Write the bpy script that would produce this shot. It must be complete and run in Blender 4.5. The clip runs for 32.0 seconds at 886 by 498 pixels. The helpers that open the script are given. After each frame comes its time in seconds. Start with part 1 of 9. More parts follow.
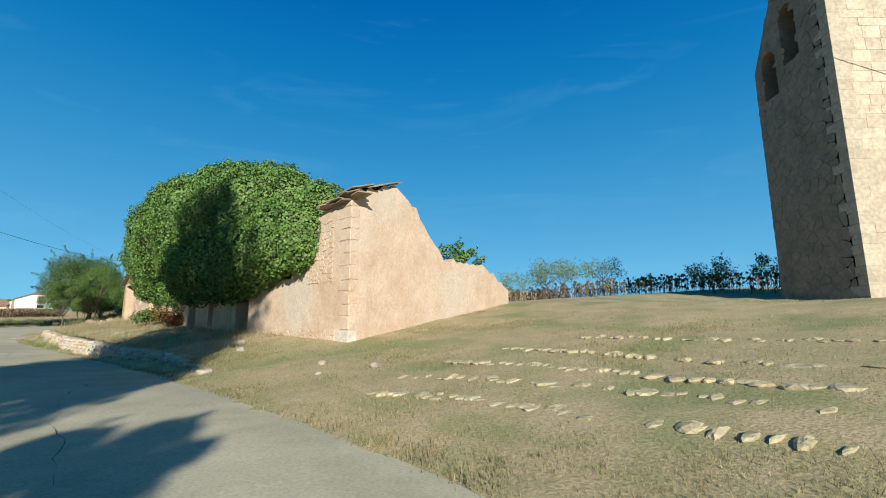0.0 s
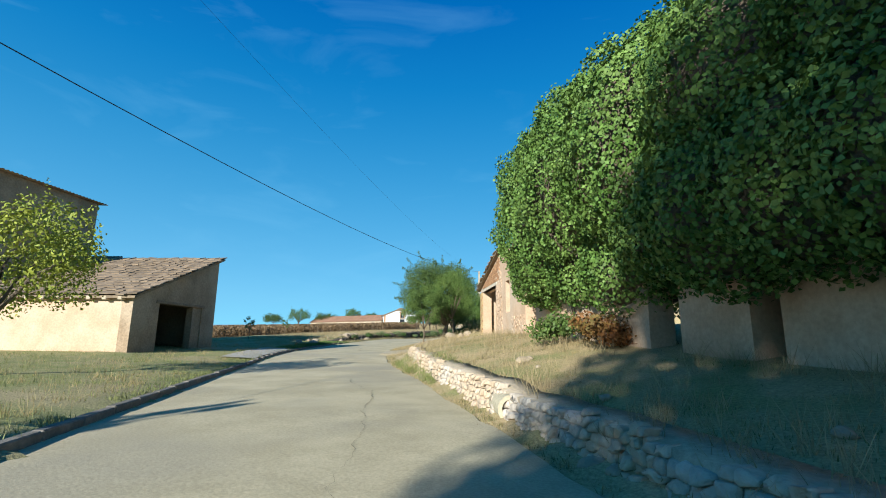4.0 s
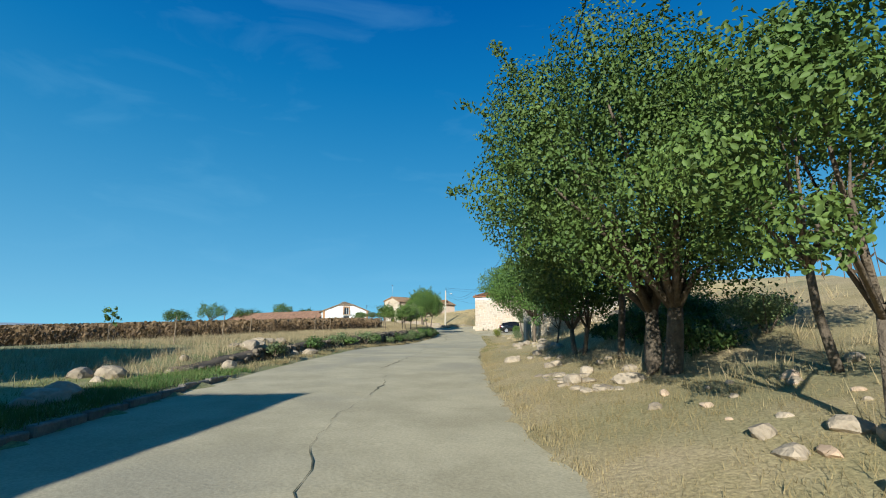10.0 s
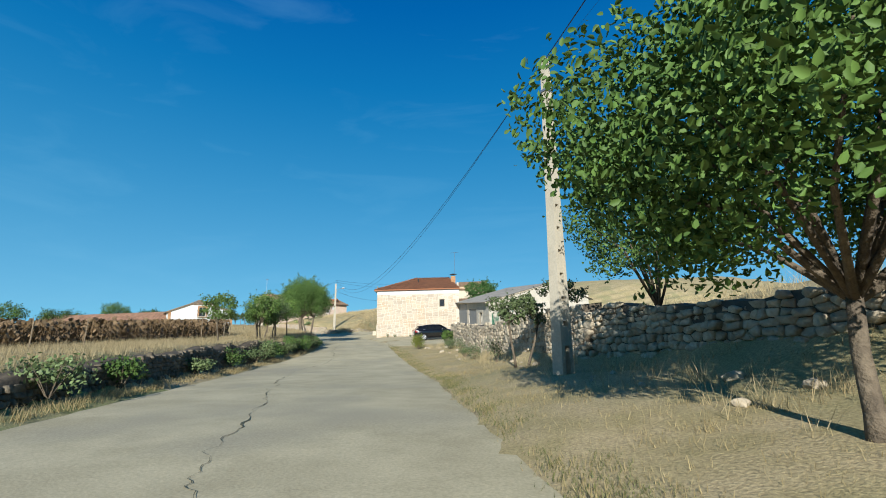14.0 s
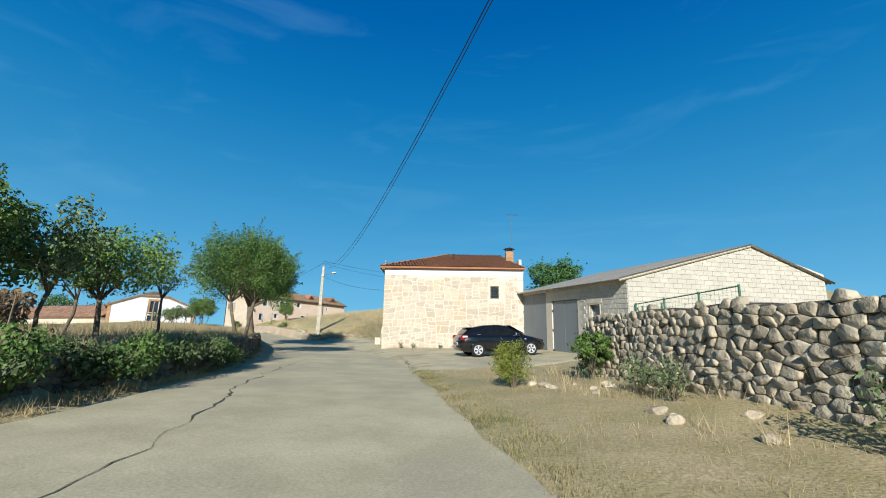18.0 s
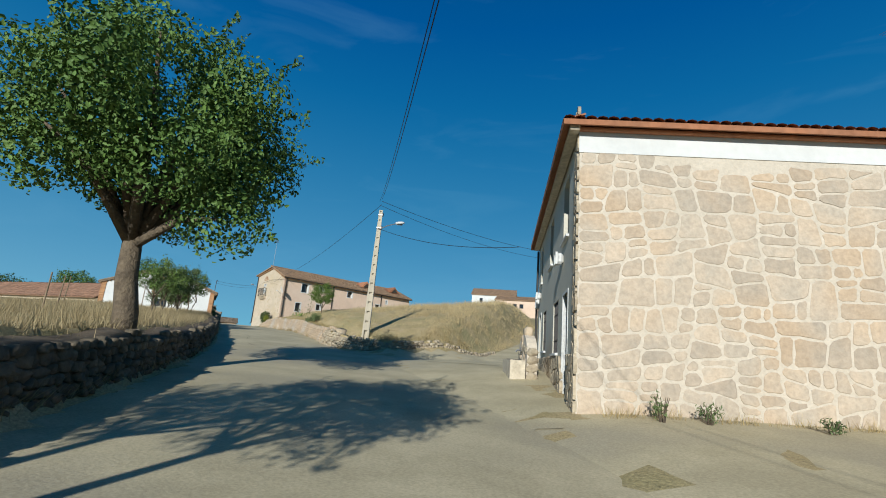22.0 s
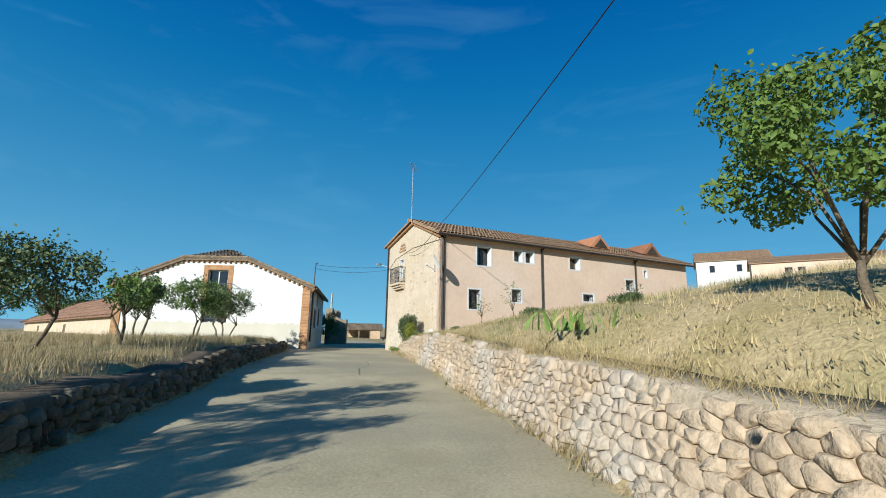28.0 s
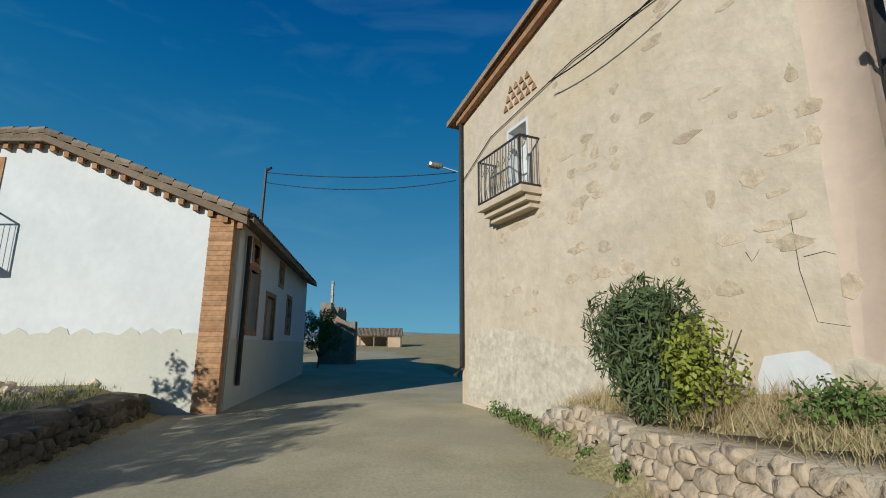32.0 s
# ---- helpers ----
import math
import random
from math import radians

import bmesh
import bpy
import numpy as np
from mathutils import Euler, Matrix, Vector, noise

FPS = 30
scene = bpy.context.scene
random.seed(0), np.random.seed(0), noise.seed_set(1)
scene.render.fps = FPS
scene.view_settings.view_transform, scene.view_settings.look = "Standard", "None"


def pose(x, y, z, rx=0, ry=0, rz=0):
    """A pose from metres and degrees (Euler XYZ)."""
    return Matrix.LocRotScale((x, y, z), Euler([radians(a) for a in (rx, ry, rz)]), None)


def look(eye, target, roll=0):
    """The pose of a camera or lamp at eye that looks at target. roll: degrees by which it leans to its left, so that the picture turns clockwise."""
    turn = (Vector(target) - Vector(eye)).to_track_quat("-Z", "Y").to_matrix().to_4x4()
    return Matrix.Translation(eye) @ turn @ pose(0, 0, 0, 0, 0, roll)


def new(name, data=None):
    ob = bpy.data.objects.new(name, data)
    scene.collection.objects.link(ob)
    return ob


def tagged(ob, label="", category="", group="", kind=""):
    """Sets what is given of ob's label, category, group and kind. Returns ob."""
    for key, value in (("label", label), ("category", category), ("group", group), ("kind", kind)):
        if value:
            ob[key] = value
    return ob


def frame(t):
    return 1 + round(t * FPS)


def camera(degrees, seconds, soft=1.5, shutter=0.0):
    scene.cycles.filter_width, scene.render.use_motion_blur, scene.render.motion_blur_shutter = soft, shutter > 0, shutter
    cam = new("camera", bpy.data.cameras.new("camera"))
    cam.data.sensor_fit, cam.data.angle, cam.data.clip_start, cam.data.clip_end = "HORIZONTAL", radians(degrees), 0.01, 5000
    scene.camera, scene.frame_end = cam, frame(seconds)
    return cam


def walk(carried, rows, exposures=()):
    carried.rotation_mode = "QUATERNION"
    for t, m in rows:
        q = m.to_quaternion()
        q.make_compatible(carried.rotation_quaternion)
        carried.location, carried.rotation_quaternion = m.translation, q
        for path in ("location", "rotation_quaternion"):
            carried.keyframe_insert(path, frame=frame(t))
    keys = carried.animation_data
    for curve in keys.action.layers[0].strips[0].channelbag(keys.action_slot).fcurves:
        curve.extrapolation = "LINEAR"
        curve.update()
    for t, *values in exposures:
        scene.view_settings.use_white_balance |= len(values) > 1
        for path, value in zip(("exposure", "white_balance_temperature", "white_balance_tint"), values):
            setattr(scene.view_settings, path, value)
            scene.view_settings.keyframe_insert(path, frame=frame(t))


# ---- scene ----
EXPOSURES = [(0, 0.6), (1.5, 0.55), (2.2, 0.6), (3, 0.85), (4.5, 0.85), (7, 0.6), (9, 0.55), (19, 0.55), (21, 0.35), (22, 0.1), (23, 0.3), (24, 0.55), (25.5, 0.55), (28, 0.42), (30, 0.25), (31, 0.12), (32, -0.15)]
cam = camera(86.51, 32.0, 1.0)
PATH = [
    (0, (-0.000, 0.000, 1.300), (-0.000, 1.972, 1.636), -0.27),
    (0.5, (-0.618, 1.366, 1.327), (-0.833, 3.323, 1.678), -0.10),
    (1, (-1.535, 2.821, 1.370), (-1.995, 4.733, 1.736), -0.08),
    (1.5, (-2.707, 4.282, 1.421), (-3.423, 6.113, 1.785), 0.24),
    (2, (-4.015, 5.706, 1.474), (-4.923, 7.448, 1.854), 0.38),
    (2.5, (-5.374, 7.029, 1.523), (-6.398, 8.704, 1.903), 0.90),
    (3, (-6.708, 8.332, 1.555), (-7.797, 9.974, 1.901), 0.77),
    (3.5, (-8.051, 9.617, 1.585), (-9.158, 11.241, 1.957), 0.56),
    (4, (-9.463, 10.934, 1.617), (-10.604, 12.531, 2.000), 0.57),
    (4.5, (-11.005, 12.312, 1.653), (-12.188, 13.879, 2.032), 0.49),
    (6.5, (-18.948, 19.212, 1.732), (-20.191, 20.732, 2.111), 0.77),
    (7, (-20.869, 20.970, 1.789), (-22.095, 22.506, 2.160), 1.00),
    (7.5, (-22.743, 22.727, 1.855), (-23.938, 24.285, 2.233), 1.00),
    (8, (-24.537, 24.534, 1.928), (-25.695, 26.121, 2.302), 0.58),
    (8.5, (-26.167, 26.278, 2.015), (-27.277, 27.897, 2.396), 0.57),
    (9, (-27.715, 28.068, 2.105), (-28.766, 29.725, 2.492), 0.32),
    (9.5, (-29.226, 29.907, 2.189), (-30.212, 31.604, 2.578), 0.67),
    (10, (-30.643, 31.862, 2.247), (-31.555, 33.601, 2.627), 0.03),
    (10.5, (-31.997, 33.931, 2.300), (-32.836, 35.708, 2.674), -0.01),
    (11, (-33.239, 36.090, 2.382), (-33.999, 37.896, 2.784), -0.43),
    (11.5, (-34.409, 38.311, 2.448), (-35.096, 40.149, 2.835), -0.55),
    (12, (-35.575, 40.453, 2.518), (-36.183, 42.315, 2.920), -1.20),
    (12.5, (-36.693, 42.758, 2.611), (-37.253, 44.636, 3.009), -1.91),
    (13, (-37.813, 45.165, 2.723), (-38.334, 47.054, 3.121), -2.27),
    (13.5, (-38.952, 47.674, 2.859), (-39.446, 49.570, 3.262), -1.39),
    (14, (-40.047, 50.247, 2.957), (-40.538, 52.146, 3.349), -0.80),
    (14.5, (-41.120, 52.849, 3.043), (-41.603, 54.748, 3.443), -1.28),
    (15, (-42.217, 55.455, 3.118), (-42.699, 57.355, 3.520), -0.51),
    (15.5, (-43.328, 58.066, 3.188), (-43.808, 59.966, 3.590), -0.02),
    (17.5, (-47.793, 68.950, 3.048), (-48.304, 70.834, 3.482), 1.11),
    (18, (-48.982, 71.654, 3.193), (-49.499, 73.533, 3.640), 1.26),
    (18.5, (-50.191, 74.259, 3.349), (-50.720, 76.137, 3.789), 1.39),
    (19, (-51.438, 76.829, 3.507), (-51.974, 78.701, 3.963), 1.54),
    (19.5, (-52.707, 79.418, 3.652), (-53.261, 81.290, 4.085), 2.23),
    (20, (-53.992, 82.004, 3.788), (-54.570, 83.866, 4.231), 2.87),
    (20.5, (-55.346, 84.563, 3.934), (-55.964, 86.411, 4.384), 3.33),
    (21, (-56.797, 87.087, 4.077), (-57.472, 88.915, 4.527), 3.83),
    (21.5, (-58.330, 89.562, 4.229), (-59.049, 91.373, 4.681), 3.91),
    (22, (-59.945, 91.971, 4.379), (-60.706, 93.765, 4.830), 4.74),
    (22.5, (-61.598, 94.484, 4.539), (-62.404, 96.261, 4.975), 4.69),
    (23, (-63.333, 96.956, 4.679), (-64.183, 98.712, 5.117), 3.28),
    (23.5, (-65.143, 99.300, 4.855), (-66.067, 101.018, 5.293), 2.66),
    (24, (-67.042, 101.584, 5.035), (-68.043, 103.254, 5.492), 2.90),
    (24.5, (-68.904, 103.765, 5.229), (-69.966, 105.401, 5.672), 4.09),
    (25, (-70.779, 105.753, 5.413), (-71.883, 107.354, 5.880), 4.50),
    (25.5, (-72.672, 107.559, 5.596), (-73.810, 109.146, 6.028), 4.16),
    (27.5, (-79.957, 114.530, 6.454), (-81.197, 116.047, 6.855), 1.73),
    (28, (-81.877, 116.190, 6.564), (-83.128, 117.702, 6.952), 1.03),
    (28.5, (-83.796, 117.830, 6.660), (-85.054, 119.336, 7.046), 0.89),
    (29, (-85.710, 119.458, 6.745), (-86.974, 120.961, 7.123), 1.13),
    (29.5, (-87.665, 121.088, 6.829), (-88.931, 122.588, 7.211), 0.90),
    (30, (-89.532, 122.663, 6.905), (-90.803, 124.162, 7.276), 0.65),
    (30.5, (-91.408, 124.293, 6.984), (-92.683, 125.786, 7.365), 0.69),
    (31, (-93.266, 125.831, 7.075), (-94.547, 127.317, 7.462), 0.79),
    (31.5, (-95.149, 127.260, 7.158), (-96.428, 128.748, 7.546), 0.65),
    (32, (-96.978, 128.738, 7.231), (-98.263, 130.217, 7.633), 0.23),
]
walk(cam, [(t, look(eye, target, roll)) for t, eye, target, roll in PATH], EXPOSURES)

# ---- light ----
SUN_AZ, SUN_EL = 9.0, 20.0   # the way the light travels, left of +y, and the sun's height, degrees
light_way = Vector((-math.sin(radians(SUN_AZ)) * math.cos(radians(SUN_EL)), math.cos(radians(SUN_AZ)) * math.cos(radians(SUN_EL)), -math.sin(radians(SUN_EL))))
world = bpy.data.worlds.new("world")
scene.world = world
world.use_nodes = True
wn, wl = world.node_tree.nodes, world.node_tree.links
wn.clear()
sky = wn.new("ShaderNodeTexSky")
sky.sky_type, sky.sun_disc = "NISHITA", False
sky.sun_elevation = radians(SUN_EL)
sky.sun_rotation = math.atan2(-light_way.x, -light_way.y)
sky.altitude, sky.air_density, sky.dust_density, sky.ozone_density = 900.0, 1.0, 0.3, 2.5
coord = wn.new("ShaderNodeTexCoord")
stretch = wn.new("ShaderNodeMapping")
stretch.inputs["Scale"].default_value = (1.1, 2.4, 7.0)
stretch.inputs["Rotation"].default_value = (0.12, -0.1, 0.6)
wl.new(coord.outputs["Generated"], stretch.inputs["Vector"])
cirrus = wn.new("ShaderNodeTexNoise")
cirrus.inputs["Scale"].default_value, cirrus.inputs["Detail"].default_value, cirrus.inputs["Roughness"].default_value, cirrus.inputs["Distortion"].default_value = 2.2, 7.0, 0.55, 0.6
wl.new(stretch.outputs[0], cirrus.inputs["Vector"])
veil = wn.new("ShaderNodeMapRange")
veil.inputs["From Min"].default_value, veil.inputs["From Max"].default_value, veil.inputs["To Max"].default_value = 0.52, 0.84, 0.15
wl.new(cirrus.outputs[0], veil.inputs["Value"])
tint = wn.new("ShaderNodeMixRGB")
tint.blend_type = "MULTIPLY"
tint.inputs[0].default_value = 1.0
tint.inputs[2].default_value = (0.10, 0.92, 1.26, 1)
wl.new(sky.outputs[0], tint.inputs[1])
# a clear autumn sky: deep blue overhead, paler to the horizon
axes = wn.new("ShaderNodeSeparateXYZ")
wl.new(coord.outputs["Generated"], axes.inputs[0])
rise = wn.new("ShaderNodeMapRange")
rise.inputs["From Min"].default_value, rise.inputs["From Max"].default_value = 0.0, 0.62
wl.new(axes.outputs["Z"], rise.inputs["Value"])
bend = wn.new("ShaderNodeMath")
bend.operation = "POWER"
bend.inputs[1].default_value = 0.55
wl.new(rise.outputs[0], bend.inputs[0])
dome = wn.new("ShaderNodeMixRGB")
dome.inputs[1].default_value, dome.inputs[2].default_value = (2.7, 6.9, 9.6, 1), (0.0, 1.3, 4.2, 1)
wl.new(bend.outputs[0], dome.inputs[0])
even = wn.new("ShaderNodeMixRGB")
even.inputs[0].default_value = 0.88
wl.new(dome.outputs[0], even.inputs[2])
wl.new(tint.outputs[0], even.inputs[1])
over = wn.new("ShaderNodeMixRGB")
over.inputs[2].default_value = (2.6, 6.2, 9.0, 1)
wl.new(veil.outputs[0], over.inputs[0])
deep = wn.new("ShaderNodeMixRGB")
deep.blend_type = "MULTIPLY"
deep.inputs[2].default_value = (0.16, 0.98, 1.04, 1)
height_ = wn.new("ShaderNodeMapRange")
height_.inputs["From Min"].default_value, height_.inputs["From Max"].default_value = 0.08, 0.5
wl.new(axes.outputs["Z"], height_.inputs["Value"])
wl.new(height_.outputs[0], deep.inputs[0])
wl.new(even.outputs[0], deep.inputs[1])
# darkest overhead
crown_ = wn.new("ShaderNodeMapRange")
crown_.inputs["From Min"].default_value, crown_.inputs["From Max"].default_value = 0.62, 0.95
wl.new(axes.outputs["Z"], crown_.inputs["Value"])
zenith = wn.new("ShaderNodeMixRGB")
zenith.blend_type = "MULTIPLY"
zenith.inputs[2].default_value = (0.5, 0.45, 0.48, 1)
wl.new(crown_.outputs[0], zenith.inputs[0])
wl.new(deep.outputs[0], zenith.inputs[1])
wl.new(zenith.outputs[0], over.inputs[1])
back = wn.new("ShaderNodeBackground")
back.inputs["Strength"].default_value = 0.067
wl.new(over.outputs[0], back.inputs["Color"])
wout = wn.new("ShaderNodeOutputWorld")
wl.new(back.outputs[0], wout.inputs["Surface"])

sun = new("sun", bpy.data.lights.new("sun", "SUN"))
sun.data.energy, sun.data.angle, sun.data.color = 5.0, radians(0.53), (0.965, 0.975, 0.94)
sun.matrix_world = look((-20, -40, 40), Vector((-20, -40, 40)) + light_way)


# ---- materials ----
def mat(name, low, high, size=1.0, fine=8.0, rough=0.9, bump=0.3, metal=0.0, grain=0.25, third=None, each=0.0, spread=0.12, bumpsize=None, tone=0.8):
    """A surface between two colours, mottled at two sizes (metres), with grain and relief; each: how far one piece differs from the next."""
    low, high = [tuple(c * tone for c in q) for q in (low, high)]
    third = tuple(c * tone for c in third) if third else None
    m = bpy.data.materials.new(name)
    m.use_nodes = True
    n, l = m.node_tree.nodes, m.node_tree.links
    b = n["Principled BSDF"]
    b.inputs["Roughness"].default_value, b.inputs["Metallic"].default_value = rough, metal
    b.inputs["Specular IOR Level"].default_value = 0.25
    geo = n.new("ShaderNodeNewGeometry")
    big = n.new("ShaderNodeTexNoise")
    big.inputs["Scale"].default_value, big.inputs["Detail"].default_value, big.inputs["Roughness"].default_value = 1.0 / size, 5.0, 0.62
    l.new(geo.outputs["Position"], big.inputs["Vector"])
    small = n.new("ShaderNodeTexNoise")
    small.inputs["Scale"].default_value, small.inputs["Detail"].default_value, small.inputs["Roughness"].default_value = fine, 4.0, 0.6
    l.new(geo.outputs["Position"], small.inputs["Vector"])
    ramp = n.new("ShaderNodeMapRange")
    ramp.inputs["From Min"].default_value, ramp.inputs["From Max"].default_value = 0.5 - spread, 0.5 + spread
    l.new(big.outputs[0], ramp.inputs["Value"])
    mix = n.new("ShaderNodeMixRGB")
    mix.inputs[1].default_value, mix.inputs[2].default_value = (*low, 1), (*high, 1)
    l.new(ramp.outputs[0], mix.inputs[0])
    colour = mix.outputs[0]
    if third:
        patch = n.new("ShaderNodeTexNoise")
        patch.inputs["Scale"].default_value, patch.inputs["Detail"].default_value = 0.37 / size, 3.0
        l.new(geo.outputs["Position"], patch.inputs["Vector"])
        pr = n.new("ShaderNodeMapRange")
        pr.inputs["From Min"].default_value, pr.inputs["From Max"].default_value = 0.5, 0.66
        l.new(patch.outputs[0], pr.inputs["Value"])
        mix3 = n.new("ShaderNodeMixRGB")
        mix3.inputs[2].default_value = (*third, 1)
        l.new(pr.outputs[0], mix3.inputs[0])
        l.new(colour, mix3.inputs[1])
        colour = mix3.outputs[0]
    g = n.new("ShaderNodeMapRange")
    g.inputs["From Min"].default_value, g.inputs["From Max"].default_value = 0.25, 0.75
    g.inputs["To Min"].default_value, g.inputs["To Max"].default_value = 1.0 - grain, 1.0 + grain
    l.new(small.outputs[0], g.inputs["Value"])
    value = g.outputs[0]
    if each:
        info = n.new("ShaderNodeObjectInfo")
        er = n.new("ShaderNodeMapRange")
        er.inputs["To Min"].default_value, er.inputs["To Max"].default_value = 1.0 - each, 1.0 + each
        l.new(info.outputs["Random"], er.inputs["Value"])
        isl = n.new("ShaderNodeMapRange")
        isl.inputs["To Min"].default_value, isl.inputs["To Max"].default_value = 1.0 - each, 1.0 + each
        l.new(geo.outputs["Random Per Island"], isl.inputs["Value"])
        p1 = n.new("ShaderNodeMath")
        p1.operation = "MULTIPLY"
        l.new(er.outputs[0], p1.inputs[0])
        l.new(isl.outputs[0], p1.inputs[1])
        p2 = n.new("ShaderNodeMath")
        p2.operation = "MULTIPLY"
        l.new(p1.outputs[0], p2.inputs[0])
        l.new(value, p2.inputs[1])
        value = p2.outputs[0]
    hsv = n.new("ShaderNodeHueSaturation")
    l.new(value, hsv.inputs["Value"])
    l.new(colour, hsv.inputs["Color"])
    l.new(hsv.outputs[0], b.inputs["Base Color"])
    if bump:
        bp = n.new("ShaderNodeBump")
        bp.inputs["Strength"].default_value, bp.inputs["Distance"].default_value = bump, 0.05
        if bumpsize:
            coarse = n.new("ShaderNodeTexNoise")
            coarse.inputs["Scale"].default_value, coarse.inputs["Detail"].default_value = 1.0 / bumpsize, 6.0
            l.new(geo.outputs["Position"], coarse.inputs["Vector"])
            l.new(coarse.outputs[0], bp.inputs["Height"])
        else:
            l.new(small.outputs[0], bp.inputs["Height"])
        l.new(bp.outputs[0], b.inputs["Normal"])
    return m


def leafmat(name, low, high, glow=0.1, size=1.5):
    """Leaves: each one its own shade, a little light comes through."""
    m = mat(name, low, high, size=size, fine=3.0, rough=0.62, bump=0, grain=0.15, each=0.28, tone=1.0)
    n, l = m.node_tree.nodes, m.node_tree.links
    b = n["Principled BSDF"]
    b.inputs["Specular IOR Level"].default_value = 0.3
    tr = n.new("ShaderNodeBsdfTranslucent")
    l.new(b.inputs["Base Color"].links[0].from_socket, tr.inputs["Color"])
    mixs = n.new("ShaderNodeMixShader")
    mixs.inputs[0].default_value = glow
    out = n["Material Output"]
    l.new(b.outputs[0], mixs.inputs[1])
    l.new(tr.outputs[0], mixs.inputs[2])
    l.new(mixs.outputs[0], out.inputs["Surface"])
    return m


ROADM = mat("worn_concrete", (0.50, 0.425, 0.265), (0.625, 0.535, 0.34), size=1.3, fine=30, rough=0.9, bump=0.12, grain=0.2, third=(0.46, 0.40, 0.27), spread=0.12)
CRACK = mat("crack_tar", (0.10, 0.10, 0.065), (0.16, 0.15, 0.09), size=0.4, fine=30)
APRON = mat("grey_concrete", (0.46, 0.40, 0.275), (0.53, 0.465, 0.32), size=1.6, fine=16, bump=0.1)
SOIL = mat("dry_ground", (0.53, 0.41, 0.225), (0.42, 0.335, 0.16), size=1.1, fine=26, bump=0.35, grain=0.42, third=(0.37, 0.32, 0.155))
LAWN = mat("dry_lawn", (0.52, 0.385, 0.205), (0.42, 0.335, 0.16), size=0.7, fine=26, bump=0.35, grain=0.42, third=(0.29, 0.285, 0.11), spread=0.1)
VERGE = mat("green_verge_ground", (0.36, 0.33, 0.15), (0.27, 0.285, 0.105), size=0.9, fine=26, bump=0.35, grain=0.42, third=(0.44, 0.36, 0.19), spread=0.1)
ADOBE = mat("adobe_render", (0.66, 0.475, 0.325), (0.57, 0.39, 0.25), size=1.0, fine=14, bump=0.9, bumpsize=0.45, grain=0.16, third=(0.60, 0.47, 0.34))
ADOBE_DARK = mat("old_adobe", (0.40, 0.29, 0.185), (0.30, 0.215, 0.135), size=1.0, fine=12, bump=0.9, bumpsize=0.4, third=(0.46, 0.36, 0.25))
OCHRE = mat("pink_ochre_render", (0.77, 0.575, 0.43), (0.70, 0.52, 0.39), size=1.6, fine=5, bump=0.15, grain=0.08, third=(0.76, 0.60, 0.47))
ENDWALL = mat("lime_render", (0.675, 0.56, 0.42), (0.60, 0.495, 0.365), size=0.8, fine=6, bump=0.4, grain=0.1, third=(0.62, 0.50, 0.34))
WHITE = mat("white_wash", (0.74, 0.745, 0.715), (0.68, 0.685, 0.66), size=1.5, fine=6, bump=0.1, grain=0.05)
GREYR = mat("grey_render", (0.660, 0.625, 0.515), (0.615, 0.580, 0.475), size=1.8, fine=14, bump=0.12, grain=0.05)
MORTAR = mat("pale_mortar", (0.68, 0.595, 0.48), (0.61, 0.53, 0.42), size=0.7, fine=14, bump=0.4, grain=0.1)
FLAG = mat("sandstone_flag", (0.54, 0.435, 0.325), (0.46, 0.39, 0.305), size=0.6, fine=12, bump=0.35, grain=0.16, each=0.11, third=(0.53, 0.40, 0.275))
BLOCK = mat("concrete_block", (0.55, 0.50, 0.41), (0.49, 0.45, 0.37), size=0.6, fine=20, bump=0.3, each=0.05, grain=0.1)
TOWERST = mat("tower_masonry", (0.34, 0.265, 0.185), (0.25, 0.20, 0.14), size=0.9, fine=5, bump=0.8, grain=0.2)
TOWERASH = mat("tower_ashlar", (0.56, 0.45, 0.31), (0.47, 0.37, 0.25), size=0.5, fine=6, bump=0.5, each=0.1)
# field stone darkened: the left wall's shade is put into this colour
STONE_SHADED = mat("shaded_field_stone", (0.18, 0.145, 0.10), (0.11, 0.09, 0.062), size=0.45, fine=10, bump=0.7, grain=0.25, each=0.25)
STONE = mat("field_stone", (0.50, 0.42, 0.30), (0.37, 0.30, 0.21), size=0.45, fine=10, bump=0.7, grain=0.22, each=0.2)
ROCKM = mat("weathered_rock", (0.41, 0.33, 0.235), (0.33, 0.265, 0.185), size=0.4, fine=9, bump=0.8, grain=0.22, each=0.15)
STONE_PALE = mat("pale_field_stone", (0.62, 0.50, 0.36), (0.54, 0.43, 0.30), size=0.5, fine=10, bump=0.6, grain=0.16, each=0.16)
STONE_WARM = mat("dusty_field_stone", (0.60, 0.46, 0.315), (0.52, 0.40, 0.275), size=0.6, fine=11, bump=0.7, grain=0.18, each=0.1, third=(0.56, 0.49, 0.40))
TILE = mat("clay_tile", (0.40, 0.17, 0.085), (0.33, 0.15, 0.08), size=0.5, fine=8, each=0.2, bump=0.2)
TILE_OLD = mat("old_clay_tile", (0.33, 0.245, 0.165), (0.25, 0.185, 0.125), size=0.5, fine=8, each=0.25, bump=0.4)
TILE_BROWN = mat("brown_clay_tile", (0.42, 0.27, 0.16), (0.36, 0.235, 0.145), size=0.7, fine=8, each=0.15, bump=0.3)
TILE_BARN = mat("dark_barn_tile", (0.36, 0.20, 0.125), (0.25, 0.15, 0.10), size=0.6, fine=8, each=0.25, bump=0.3)
BRICK = mat("clay_brick", (0.45, 0.255, 0.13), (0.38, 0.20, 0.10), size=0.4, fine=12, each=0.2, bump=0.3)
WOOD = mat("weathered_wood", (0.30, 0.225, 0.145), (0.22, 0.165, 0.11), size=0.3, fine=14, bump=0.4)
